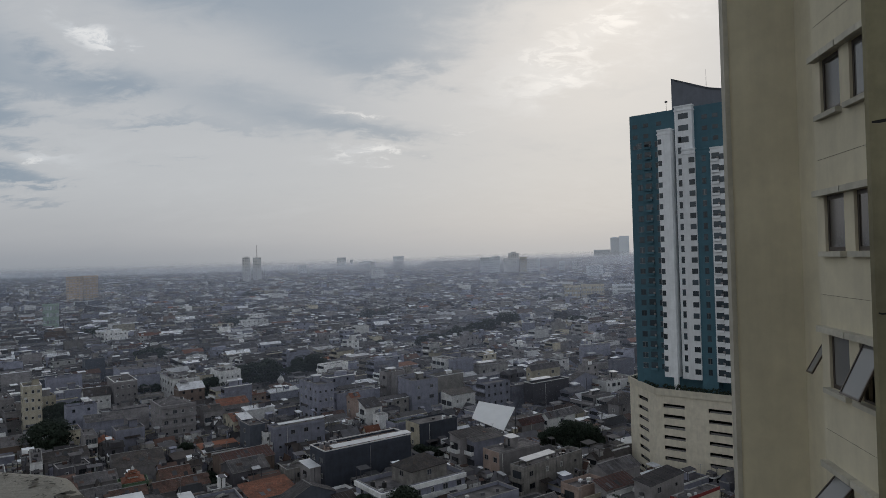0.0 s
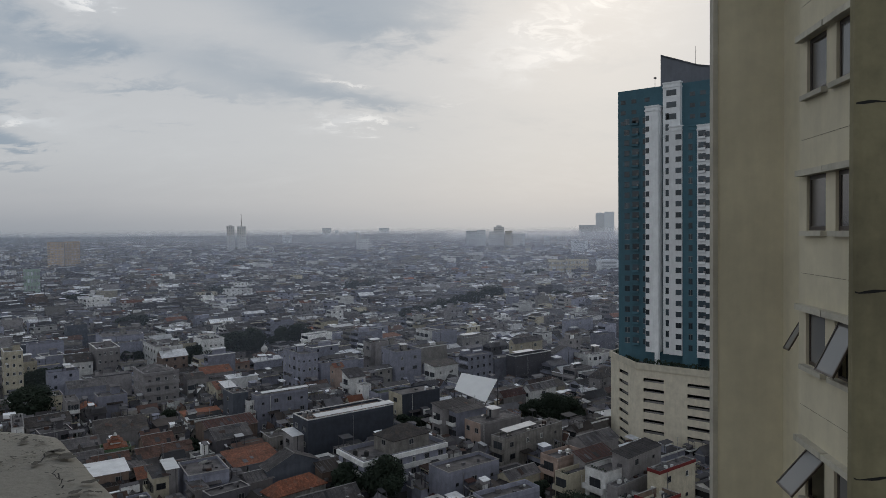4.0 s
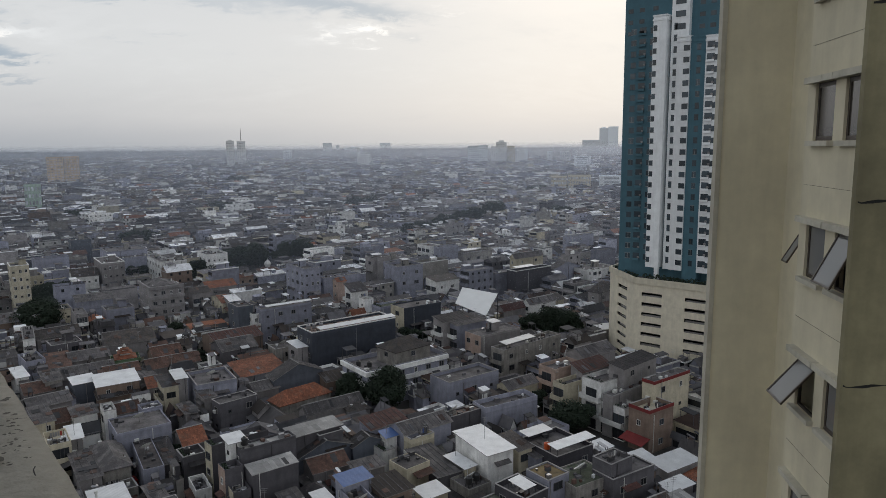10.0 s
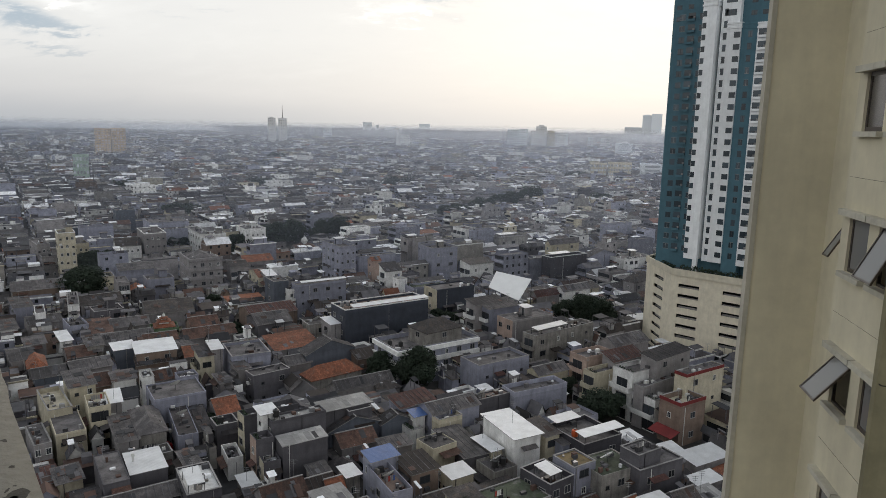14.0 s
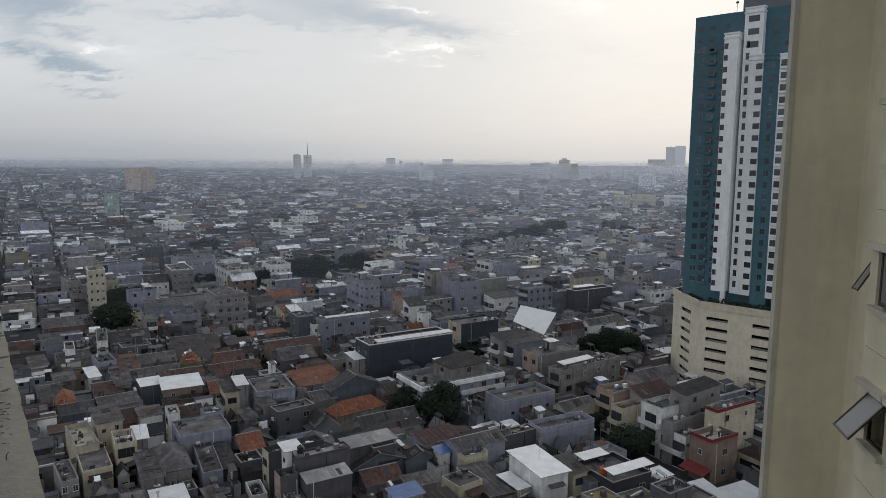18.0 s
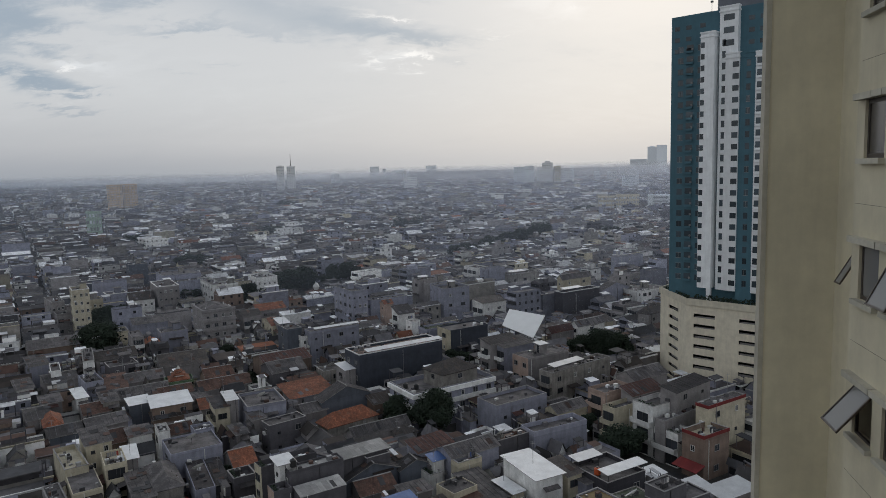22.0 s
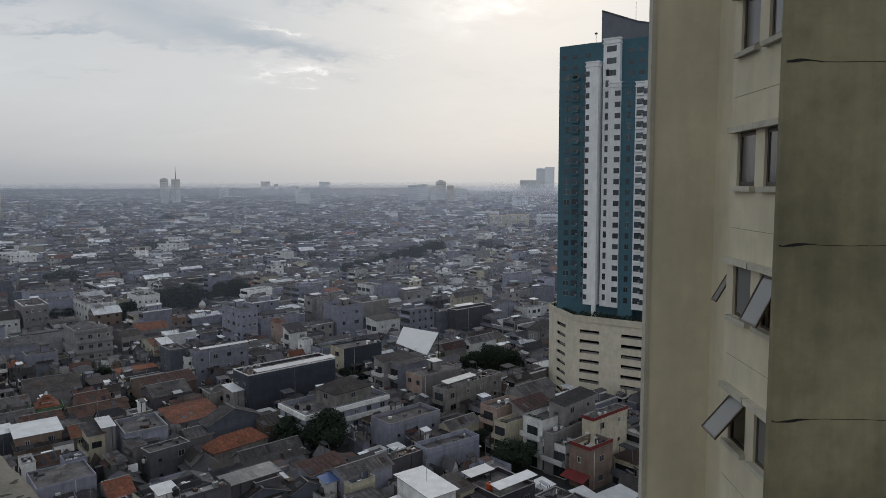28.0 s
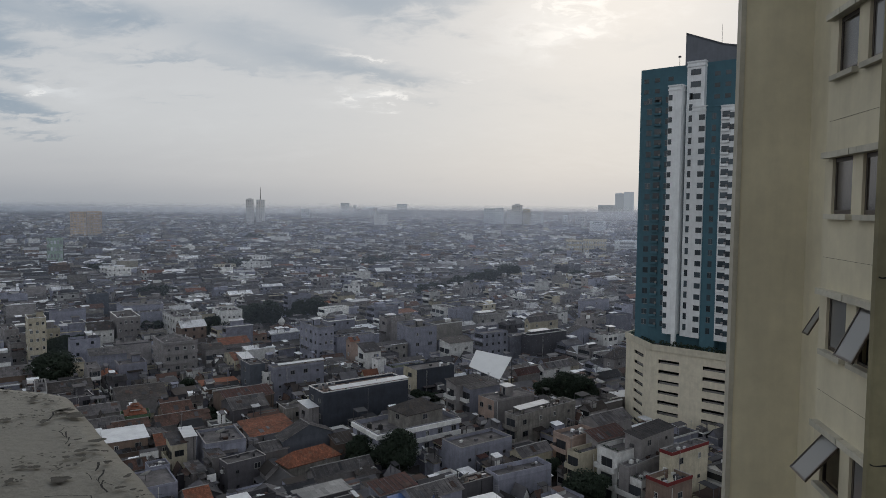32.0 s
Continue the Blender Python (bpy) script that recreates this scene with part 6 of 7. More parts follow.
def far_block(name, x, y, yaw, w, d, h, mat_key, label, floors=0, bays=0, top=""):
    t = thing(name, pose(x, y, 0, 0, 0, yaw), label, "tower block", "skyline")
    reserve_later.append((x, y, yaw, w, d))
    part("shaft", Shape(mat_key).box(0, 0, 0, w, d, h), t)
    part("parapet", Shape(mat_key).ring(-0.3, -0.3, w + 0.3, d + 0.3, 0.8, h, h + 1.2), t)
    if top == "mast":
        part("mast", Shape("steel_dark").tube(w / 2, d / 2, h, h + 40, 1.0, 0.35, 6), t)
    elif top:
        part("plant_room", Shape(mat_key).box(w * 0.25, d * 0.2, h, w * 0.75, d * 0.8, h + float(top)), t)
    for i in range(floors):
        z = h * (i + 0.35) / floors
        for j in range(bays):
            s = w / bays
            part("window", FARPANE, t, at=pose(s * (j + 0.5), -0.15, z) @ Matrix.Diagonal((s * 0.6, 1, h / floors * 0.5, 1)))



# panes lightened too, as haze painted into the glass
glass("hazed_pane", (0.42, 0.45, 0.48), 0.3)
FARPANE = Shape("hazed_pane")
FARPANE.box(-0.5, -0.05, 0, 0.5, 0.1, 1)
FARPANE = FARPANE.mesh("window")
far_block("apartment_slab", -631, 1137, 29, 23.9, 16.7, 43.0, "far_tan", "tan apartment slab at the edge of the haze", 10, 5, "")
far_block("apartment_slab", -609, 1149, 27, 21.8, 15.3, 43.7, "far_tan", "tan apartment slab at the edge of the haze", 10, 5, "")
far_block("apartment_tower", -628, 2109, 16, 23.1, 16.1, 74.9, "hazed_white", "slim pale twin apartment tower", 16, 4, "4")
far_block("apartment_tower", -598, 2117, 15, 24.9, 17.4, 74.3, "hazed_white", "slim pale twin apartment tower with a mast", 16, 4, "mast")
far_block("office_block", -662, 3045, 12, 38.7, 27.1, 41.7, "hazed_grey", "squat grey office block in the haze", 6, 4, "")
far_block("apartment_tower", -679, 4246, 9, 54.4, 38.1, 76.4, "hazed_grey", "hazy tower block on the horizon", 0, 0, "")
far_block("apartment_tower", -602, 4258, 8, 20.5, 14.3, 61.5, "hazed_grey", "slender hazy tower on the horizon", 0, 0, "")
far_block("apartment_block", -551, 4265, 7, 109.7, 76.8, 44.2, "hazed_grey", "row of hazy blocks on the horizon", 0, 0, "8")
far_block("apartment_tower", -221, 1988, 6, 8.0, 5.6, 51.9, "hazed_white", "tall narrow white slab tower", 10, 2, "")
far_block("office_block", -212, 1989, 6, 28.9, 20.2, 33.6, "hazed_white", "white office block in haze", 5, 5, "")
far_block("apartment_tower", -344, 4387, 4, 67.1, 47.0, 74.2, "hazed_grey", "hazy tower block on the horizon", 0, 0, "")
far_block("apartment_block", 109, 2278, -3, 38.5, 26.9, 53.6, "hazed_grey", "grey apartment block in the haze", 8, 5, "")
far_block("apartment_block", 143, 2226, -4, 26.8, 18.8, 56.4, "hazed_grey", "grey apartment block in the haze", 8, 4, "")
far_block("apartment_tower", 179, 2193, -5, 19.4, 13.6, 50.5, "hazed_white", "white apartment tower in haze", 8, 3, "")
far_block("apartment_tower", 196, 2222, -5, 33.8, 23.7, 65.1, "hazed_white", "tall white apartment tower", 12, 5, "6")
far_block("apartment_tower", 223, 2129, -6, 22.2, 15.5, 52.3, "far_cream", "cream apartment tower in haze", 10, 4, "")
far_block("apartment_tower", 246, 2126, -7, 28.9, 20.2, 43.0, "hazed_white", "white apartment block in haze", 8, 4, "")
far_block("office_block", 283, 2263, -7, 19.8, 13.9, 42.6, "hazed_grey", "grey block in the haze", 4, 3, "")
far_block("apartment_block", 348, 2152, -9, 17.1, 11.9, 35.5, "hazed_grey", "grey block in the haze", 4, 3, "")
far_block("apartment_block", 390, 2165, -11, 29.1, 20.3, 33.4, "hazed_white", "pale block in the haze", 4, 4, "")
far_block("apartment_block", 335, 1667, -12, 39.3, 27.5, 27.1, "hazed_grey", "banded grey block in the haze", 6, 1, "")
far_block("apartment_tower", 873, 4108, -13, 96.2, 67.3, 77.7, "hazed_grey", "hazy high-rise cluster on the horizon", 0, 0, "")
far_block("apartment_tower", 991, 4185, -14, 52.1, 36.5, 149.3, "hazed_grey", "hazy high-rise tower on the horizon", 0, 0, "5")
far_block("apartment_tower", 1041, 4172, -14, 58.2, 40.7, 157.2, "hazed_grey", "hazy high-rise tower on the horizon", 0, 0, "")
far_block("apartment_block", 136, 809, -10, 18.0, 12.6, 19.5, "far_cream", "yellowish banded apartment block", 4, 6, "")
far_block("apartment_block", 157, 815, -12, 26.4, 18.5, 20.0, "far_cream", "yellowish banded apartment block", 4, 9, "")
far_block("apartment_block", 199, 837, -14, 29.4, 20.6, 18.2, "hazed_grey", "long grey banded block", 4, 1, "")
far_block("school", -366, 620, 30, 12.9, 9.1, 25.1, "far_green", "pale green four-storey block", 4, 5, "")
for spot in reserve_later:
    FOOT.append(spot)


# a small white mosque dome among the roofs
def mosque(x, y):
    t = thing("mosque", pose(x, y, 0, 0, 0, 25) @ Matrix.Diagonal((0.62, 0.62, 0.72, 1)), "small mosque with a white onion dome and red-brown roof", "mosque")
    part("hall", Shape("white").box(-7, -5, 0, 7, 5, 5.0), t)
    s, _ = pitched("hip", 15, 11, 5.0, 2.0, 0.3, "u", "claydark", "white")
    part("roof", s, t, at=pose(-7.5, -5.5, 0))
    dome = Shape("white_frame")
    rings = [(1.7, 6.4), (1.8, 7.0), (2.3, 7.8), (2.4, 8.5), (2.0, 9.4), (1.1, 10.2), (0.35, 10.9), (0.08, 11.9)]
    for (r0, z0), (r1, z1) in zip(rings, rings[1:]):
        dome.tube(0, 0, z0, z1, r0, r1, 18, cap=False)
    part("dome", dome, t, "white onion dome")
    FOOT.append((x - 9, y - 6, 25, 14, 10))


mosque(-75.4, 305.8)


# the big slanted white roof screen among the houses
def roof_screen(*corners_xyz):
    t = thing("roof_screen", Matrix.Identity(4), "large slanted white metal roof panel on a steel frame", "roof")
    part("panel", Shape("screen_white").plate(corners_xyz, 0.15), t)
    for x, y, z in corners_xyz:
        part("post", Shape("steel_dark").box(x - 0.1, y - 0.1, 5, x + 0.1, y + 0.1, z - 0.15), t)


roof_screen((5.8, 203.1, 10.80), (14.3, 193.3, 9.32), (18.3, 200.2, 14.20), (8.2, 208.9, 14.50))


def prayer_house(x, y):
    t = thing("prayer_house", pose(x, y, 0, 0, 0, 28), "small green-painted prayer house with a tiered clay roof", "prayer house")
    part("hall", Shape("green_wall").box(-3, -2.6, 0, 3, 2.6, 4.2), t)
    part("gallery", Shape("green_wall").ring(-3.4, -3.0, 3.4, 3.0, 0.15, 4.2, 4.9), t, "green balustrade")
    for z, w in ((5.2, 2.4), (6.4, 1.5), (7.2, 0.8)):
        s, _ = pitched("hip", w * 2, w * 2, z, w * 0.4, 0.25, "u", "clay", "white")
        part("tier", s, t, at=pose(-w, -w, 0))
        part("tier_wall", Shape("white").box(-w * 0.8, -w * 0.8, z - 0.9, w * 0.8, w * 0.8, z), t)
    part("finial", Shape("white_frame").tube(0, 0, 7.5, 7.9, 0.45, 0.35, 10).tube(0, 0, 7.9, 8.4, 0.35, 0.05, 10), t)
    FOOT.append((x - 2, y - 6, 28, 8, 8))


material("green_wall", (0.12, 0.19, 0.11), stain=0.3, streak=0.2)
prayer_house(-80.1, 172.3)


def van(x, y, yaw):
    t = thing("van", pose(x, y, 0, 0, 0, yaw), "red van parked in the lane between houses", "car")
    b = Shape("van_red")
    b.v += [(-2.1, -0.8, 0.35), (2.1, -0.8, 0.35), (2.1, 0.8, 0.35), (-2.1, 0.8, 0.35), (-2.1, -0.8, 1.0), (2.1, -0.8, 0.95), (2.1, 0.8, 0.95), (-2.1, 0.8, 1.0),
            (-2.0, -0.72, 1.8), (0.9, -0.72, 1.8), (0.9, 0.72, 1.8), (-2.0, 0.72, 1.8)]
    for f in ((0, 1, 5, 4), (1, 2, 6, 5), (2, 3, 7, 6), (3, 0, 4, 7), (3, 2, 1, 0), (4, 5, 9, 8), (5, 6, 10, 9), (6, 7, 11, 10), (7, 4, 8, 11), (8, 9, 10, 11)):
        b.f.append(f)
        b.m.append(0)
    part("body", b, t)
    for px in (-1.3, 1.3):
        for py in (-0.82, 0.62):
            w = part("wheel", Shape("tank_black").tube(0, 0, 0, 0.2, 0.33, 0.33, 14), t, at=pose(px, py + 0.2, 0.33, 90))
            part("rim", Shape("metal").tube(0, 0, 0.2, 0.21, 0.2, 0.18, 10), w)
    for a, c in ((-1.8, -0.7), (-0.5, 0.5)):
        part("side_window", Shape("pane").box(a, -0.79, 1.1, c, -0.77, 1.6), t)
    part("headlight", Shape("white_frame").box(2.09, -0.7, 0.6, 2.13, -0.4, 0.8), t)
    FOOT.append((x - 2.2, y - 1.2, yaw, 4.4, 2.4))


material("van_red", (0.35, 0.02, 0.025), rough=0.3, stain=0.1)
van(-54.0, 112.4, 40)

# narrow asphalt lanes between the houses
for x, y, yaw, length, width in ((-31.3, 94.8, 116, 27, 4), (-56.0, 106.8, 41, 16, 4.5), (44, 119.5, 143, 30, 6)):
    lane_bed = Shape("asphalt").box(0, 0, 0.004, length, width, 0.06)
    tagged(part("road", lane_bed, at=pose(x, y, 0, 0, 0, yaw)), "narrow dark asphalt lane between the houses", "road", kind="structure")



# ---- lanes of small houses that fill the ground between ----
def corners(x, y, yaw, u, v):
    c, s = math.cos(radians(yaw)), math.sin(radians(yaw))
    return [(x + a * c - b * s, y + a * s + b * c) for a, b in ((0, 0), (u, 0), (u, v), (0, v))]


def clash(p, q):
    for one, two in ((p, q), (q, p)):
        for i in range(4):
            (ax, ay), (bx, by) = one[i], one[(i + 1) % 4]
            nx, ny = by - ay, ax - bx
            o = [nx * (a - ax) + ny * (b - ay) for a, b in one]
            w = [nx * (a - ax) + ny * (b - ay) for a, b in two]
            if max(o) <= min(w) + 1e-6 or max(w) <= min(o) + 1e-6:
                break
        else:
            continue
        return False
    return True


TAKEN = {}


def claim(quad):
    for cx in range(int(min(a for a, b in quad) // 20), int(max(a for a, b in quad) // 20) + 1):
        for cy in range(int(min(b for a, b in quad) // 20), int(max(b for a, b in quad) // 20) + 1):
            TAKEN.setdefault((cx, cy), []).append(quad)


def free(quad):
    for cx in range(int(min(a for a, b in quad) // 20), int(max(a for a, b in quad) // 20) + 1):
        for cy in range(int(min(b for a, b in quad) // 20), int(max(b for a, b in quad) // 20) + 1):
            if any(clash(quad, q) for q in TAKEN.get((cx, cy), ())):
                return False
    return True


def reserve(x, y, yaw, u, v):
    claim(corners(x, y, yaw, u, v))


def lots(near, far, rng, wide, deep, lane, yaw=36.0, skip=0.0, half=0.86):
    """Deep, narrow house plots side by side along the lanes, between two distances from the window."""
    c, s = math.cos(radians(yaw)), math.sin(radians(yaw))
    row, a = 0, -far * 1.3
    while a < far * 1.5:
        depth = rng.uniform(*deep)
        b = -far + rng.uniform(0, 8)
        while b < far * 1.3:
            width = rng.uniform(*wide)
            x, y = a * c - b * s, a * s + b * c
            d = math.hypot(x, y)
            if near <= d < far and y > 0 and abs(x) < half * y + 25 and rng.random() >= skip:
                yield x + rng.uniform(0, 0.8) * c, y + rng.uniform(0, 0.8) * s, yaw + rng.uniform(-1.5, 1.5), depth - rng.uniform(0.3, 2.5), width - 0.12
            b += width + (rng.uniform(1.5, 3.5) if rng.random() < 0.06 else 0.0)
        row += 1
        a += depth + (lane * rng.uniform(0.8, 1.3) if row % 2 == 0 else 0.3)


for spot in FOOT:
    claim(corners(*spot))
reserve(42.0, 182.8, -40, 70.4, 46)
reserve(-75, 268, 20, 22, 16)
for x, y, r in TREES:
    claim(corners(x - r * 0.7, y - r * 0.7, 0, r * 1.4, r * 1.4))
reserve(44, 119.5, 143, 30, 6)
reserve(-31.3, 94.8, 116, 27, 4)
reserve(-56.0, 106.8, 41, 16, 4.5)

fill = random.Random(11)
WALLMIX = ["grey"] * 7 + ["paleblue"] * 6 + ["white"] * 3 + ["cream"] * 1 + ["weathered"] * 4 + ["darkgrey"] * 3 + ["brown"] * 2 + ["pink", "slate"]
PITCHMIX = ["greysheet"] * 8 + ["greytile"] * 6 + ["claydark"] * 4 + ["brownsheet"] * 3 + ["darksheet"] * 3 + ["clay"] + ["maroonsheet"] + ["whitesheet"] + ["palesheet"] * 2
OLDMIX = ["greytile"] * 5 + ["claydark"] * 5 + ["brownsheet"] * 5 + ["darksheet"] * 5 + ["greysheet"]
built = 0
REST = []
for x, y, yaw, u, v in sorted(lots(48, 245, fill, (3.6, 6.2), (6.0, 12.0), 1.6), key=lambda q: math.hypot(q[0], q[1])):
    for cut in (1.0, 0.75, 0.55, 0.38):
        quad = corners(x, y, yaw, u * cut, v * max(cut, 0.7))
        if free(quad):
            break
    else:
        continue
    u, v = u * cut, v * max(cut, 0.7)
    claim(quad)
    small = u * v < 16
    kind = fill.choice(("gable", "gable", "gable", "hip", "shed", "shed", "flat")) if not small else fill.choice(("shed", "shed", "gable"))
    h = (fill.uniform(2.8, 4.4) if y < 135 else fill.uniform(3.2, 5.4)) if kind != "flat" else fill.choice((4.0, 5.2, 6.2))
    if built < 130:
        house(x, y, yaw, u, v, h, fill.choice(WALLMIX), kind, fill.choice(OLDMIX if x < -48 and y < 200 else PITCHMIX) if kind != "flat" else "slab", par=0.5, rise=v * fill.uniform(0.18, 0.3) if kind != "shed" else fill.uniform(0.3, 0.9),
              ridge="u" if fill.random() < 0.85 else "v", over=0.25, wl=1 if fill.random() < 0.6 else 0, wf=1 if fill.random() < 0.25 else 0, fl=1 if h < 5 else 2,
              tanks=1 if kind == "flat" and fill.random() < 0.3 else 0)
    else:
        REST.append((x, y, yaw, u, v, h))
    built += 1

# small lean-tos and sheds squeezed into what is left
REST_SMALL = []
for x, y, yaw, u, v in lots(48, 245, random.Random(12), (2.2, 4.2), (2.6, 4.4), 0.5):
    quad = corners(x, y, yaw, u, v)
    if free(quad):
        claim(quad)
        REST_SMALL.append((x, y, yaw, u, v, fill.uniform(2.6, 4.2)))

# ---- the endless town beyond ----
STUFF = ["grey", "paleblue", "white", "cream", "weathered", "darkgrey", "brown", "slab", "greysheet", "greytile", "claydark", "brownsheet", "darksheet", "whitesheet", "clay", "pane"]
for key in STUFF:
    if key == "pane":
        continue
    colour = WALLS.get(key) or {"slab": (0.112, 0.108, 0.115), "greysheet": (0.102, 0.099, 0.107), "greytile": (0.065, 0.061, 0.063), "claydark": (0.085, 0.05, 0.04),
                                "brownsheet": (0.05, 0.04, 0.036), "darksheet": (0.045, 0.046, 0.052), "whitesheet": (0.75, 0.76, 0.78), "clay": (0.26, 0.10, 0.055)}[key]
    material("town_" + key, colour, stain=0.35, grain=1.2, vary=0.5, island=True)
MATS["town_pane"] = MATS["pane"]
WALLPICK = [0] * 8 + [1] * 11 + [2] * 6 + [3] * 2 + [4] * 4 + [5] * 4 + [6] * 1
ROOFPICK = [8] * 9 + [9] * 6 + [10] * 4 + [11] * 3 + [12] * 6 + [13] * 6 + [14]


def town_house(s, x, y, yaw, u, v, h, rng, panes=True, near=False):
    c, n = math.cos(radians(yaw)), math.sin(radians(yaw))

    def at(a, b, z):
        return (x + a * c - b * n, y + a * n + b * c, z)

    w = rng.choice(WALLPICK)
    roofs = [8] * 8 + [9] * 6 + [10] * 4 + [11] * 3 + [12] * 3 + [13] + [14] if near else ROOFPICK
    if near and x < -48 and y < 200:
        roofs = [9] * 5 + [10] * 4 + [11] * 4 + [12] * 4 + [8] * 2
    b = len(s.v)
    kind = rng.random()
    s.v += [at(p, q, z) for z in (0, h) for p, q in ((0, 0), (u, 0), (u, v), (0, v))]
    for q in ((0, 1, 5, 4), (1, 2, 6, 5), (2, 3, 7, 6), (3, 0, 4, 7)):
        s.f.append(tuple(b + i for i in q))
        s.m.append(w)
    if kind < 0.42 or h > 9:
        t = h - rng.uniform(0.3, 0.9)
        s.face([at(0, 0, t), at(u, 0, t), at(u, v, t), at(0, v, t)], 7 if rng.random() < 0.8 else 8)
        if rng.random() < 0.25:
            p, q, e = u * rng.uniform(0.05, 0.5), v * rng.uniform(0.05, 0.5), h + rng.uniform(1.2, 2.6)
            p2, q2 = p + u * rng.uniform(0.25, 0.45), q + v * rng.uniform(0.25, 0.45)
            m = rng.choice((w, 13, 8))
            for f in (((p, q), (p2, q)), ((p2, q), (p2, q2)), ((p2, q2), (p, q2)), ((p, q2), (p, q))):
                s.face([at(*f[0], t), at(*f[1], t), at(*f[1], e), at(*f[0], e)], w)
            s.face([at(p - 0.3, q - 0.3, e), at(p2 + 0.3, q - 0.3, e), at(p2 + 0.3, q2 + 0.3, e + 0.3), at(p - 0.3, q2 + 0.3, e + 0.3)], m)
    elif kind < 0.8:
        r, m, o = rng.uniform(0.8, 2.2), rng.choice(roofs), 0.3
        if u > v:
            s.face([at(-o, -o, h - 0.2), at(u + o, -o, h - 0.2), at(u + o, v / 2, h + r), at(-o, v / 2, h + r)], m)
            s.face([at(-o, v / 2, h + r), at(u + o, v / 2, h + r), at(u + o, v + o, h - 0.2), at(-o, v + o, h - 0.2)], m)
            s.face([at(0, v, h), at(0, 0, h), at(0, v / 2, h + r - 0.1)], w)
        else:
            s.face([at(-o, -o, h - 0.2), at(u / 2, -o, h + r), at(u / 2, v + o, h + r), at(-o, v + o, h - 0.2)], m)
            s.face([at(u / 2, -o, h + r), at(u + o, -o, h - 0.2), at(u + o, v + o, h - 0.2), at(u / 2, v + o, h + r)], m)
            s.face([at(0, 0, h), at(u, 0, h), at(u / 2, 0, h + r - 0.1)], w)
    else:
        r, m, o = rng.uniform(0.3, 1.0), rng.choice(roofs if near else roofs + [13]), 0.3
        s.face([at(-o, -o, h), at(u + o, -o, h), at(u + o, v + o, h + r), at(-o, v + o, h + r)], m)
    for _ in range(rng.randrange(0, 3)):
        p, q, z = u * rng.uniform(0, 0.6), v * rng.uniform(0, 0.6), h + rng.uniform(0.3, 1.8)
        p2, q2 = min(u, p + rng.uniform(1.2, 4.5)), min(v, q + rng.uniform(1.0, 3.0))
        s.face([at(p, q, z), at(p2, q, z), at(p2, q2, z + 0.3), at(p, q2, z + 0.3)], rng.choice((8, 8, 12, 12, 10, 10, 11, 9, 7, 13) if near else (13, 13, 8, 12, 12, 10, 7, 2)))
        s.face([at(p, q, h), at(p2, q, h), at(p2, q, z), at(p, q, z)], rng.choice((w, 5, 2)))
        s.face([at(p, q2, h), at(p, q, h), at(p, q, z), at(p, q2, z)], w)
    if rng.random() < 0.5:
        # pale coping or gutter along the eaves
        m, z = rng.choice((2, 13, 3, 8)), h + rng.uniform(0.02, 0.1)
        for p, q in (((-0.12, -0.12), (u + 0.12, -0.12)), ((-0.12, v + 0.12), (-0.12, -0.12))):
            s.face([at(*p, z - 0.32), at(*q, z - 0.32), at(*q, z), at(*p, z)], m)
        s.face([at(-0.12, -0.12, z), at(u + 0.12, -0.12, z), at(u + 0.12, 0.25, z), at(-0.12, 0.25, z)], m)
    if rng.random() < 0.35:
        # a sheet canopy over part of the roof
        p, q = u * rng.uniform(0.0, 0.5), v * rng.uniform(0.0, 0.4)
        p2, q2, z = p + u * rng.uniform(0.25, 0.5), q + v * rng.uniform(0.4, 0.6), h + rng.uniform(1.9, 2.7)
        s.plate([at(p, q, z), at(p2, q, z), at(p2, q2, z + 0.3), at(p, q2, z + 0.3)], 0.12, rng.choice((13, 8, 8, 12)))
        for a, b in ((p, q), (p2 - 0.2, q), (p, q2 - 0.2)):
            s.face([at(a, b, h - 0.6), at(a + 0.2, b, h - 0.6), at(a + 0.2, b, z), at(a, b, z)], 5)
    if not panes:
        return
    storeys = max(1, round(h / 3.2))
    deep = rng.uniform(0.5, 1.1)
    pale = 2 if rng.random() < 0.3 else w
    if rng.random() < 0.75:
        # the street front: dark openings behind balcony slabs and parapets
        for i in range(storeys):
            z = (i + 0.38) * h / storeys
            s.face([at(-0.05, v - 0.3, z), at(-0.05, 0.3, z), at(-0.05, 0.3, z + 1.25), at(-0.05, v - 0.3, z + 1.25)], 15)
            if i == 0 and rng.random() < 0.6:
                s.face([at(-1.5, v, 2.5), at(-1.5, 0, 2.5), at(0, 0, 2.9), at(0, v, 2.9)], rng.choice(roofs))
            elif i:
                e = i * h / storeys
                s.face([at(-deep, v, e), at(-deep, 0, e), at(-deep, 0, e + 0.95), at(-deep, v, e + 0.95)], pale)
                s.face([at(-deep, v, e), at(0, v, e), at(0, 0, e), at(-deep, 0, e)], w)
                s.face([at(-deep, 0, e), at(0, 0, e), at(0, 0, e + 0.95), at(-deep, 0, e + 0.95)], pale)
    if rng.random() < 0.4:
        # small windows in the long side wall
        per = max(1, int(u / rng.uniform(2.6, 4.5)))
        for i in range(storeys):
            z = (i + 0.42) * h / storeys
            for j in range(per):
                a = u * (j + 0.36) / per
                s.face([at(a, -0.05, z), at(a + 0.9, -0.05, z), at(a + 0.9, -0.05, z + 1.0), at(a, -0.05, z + 1.0)], 15)


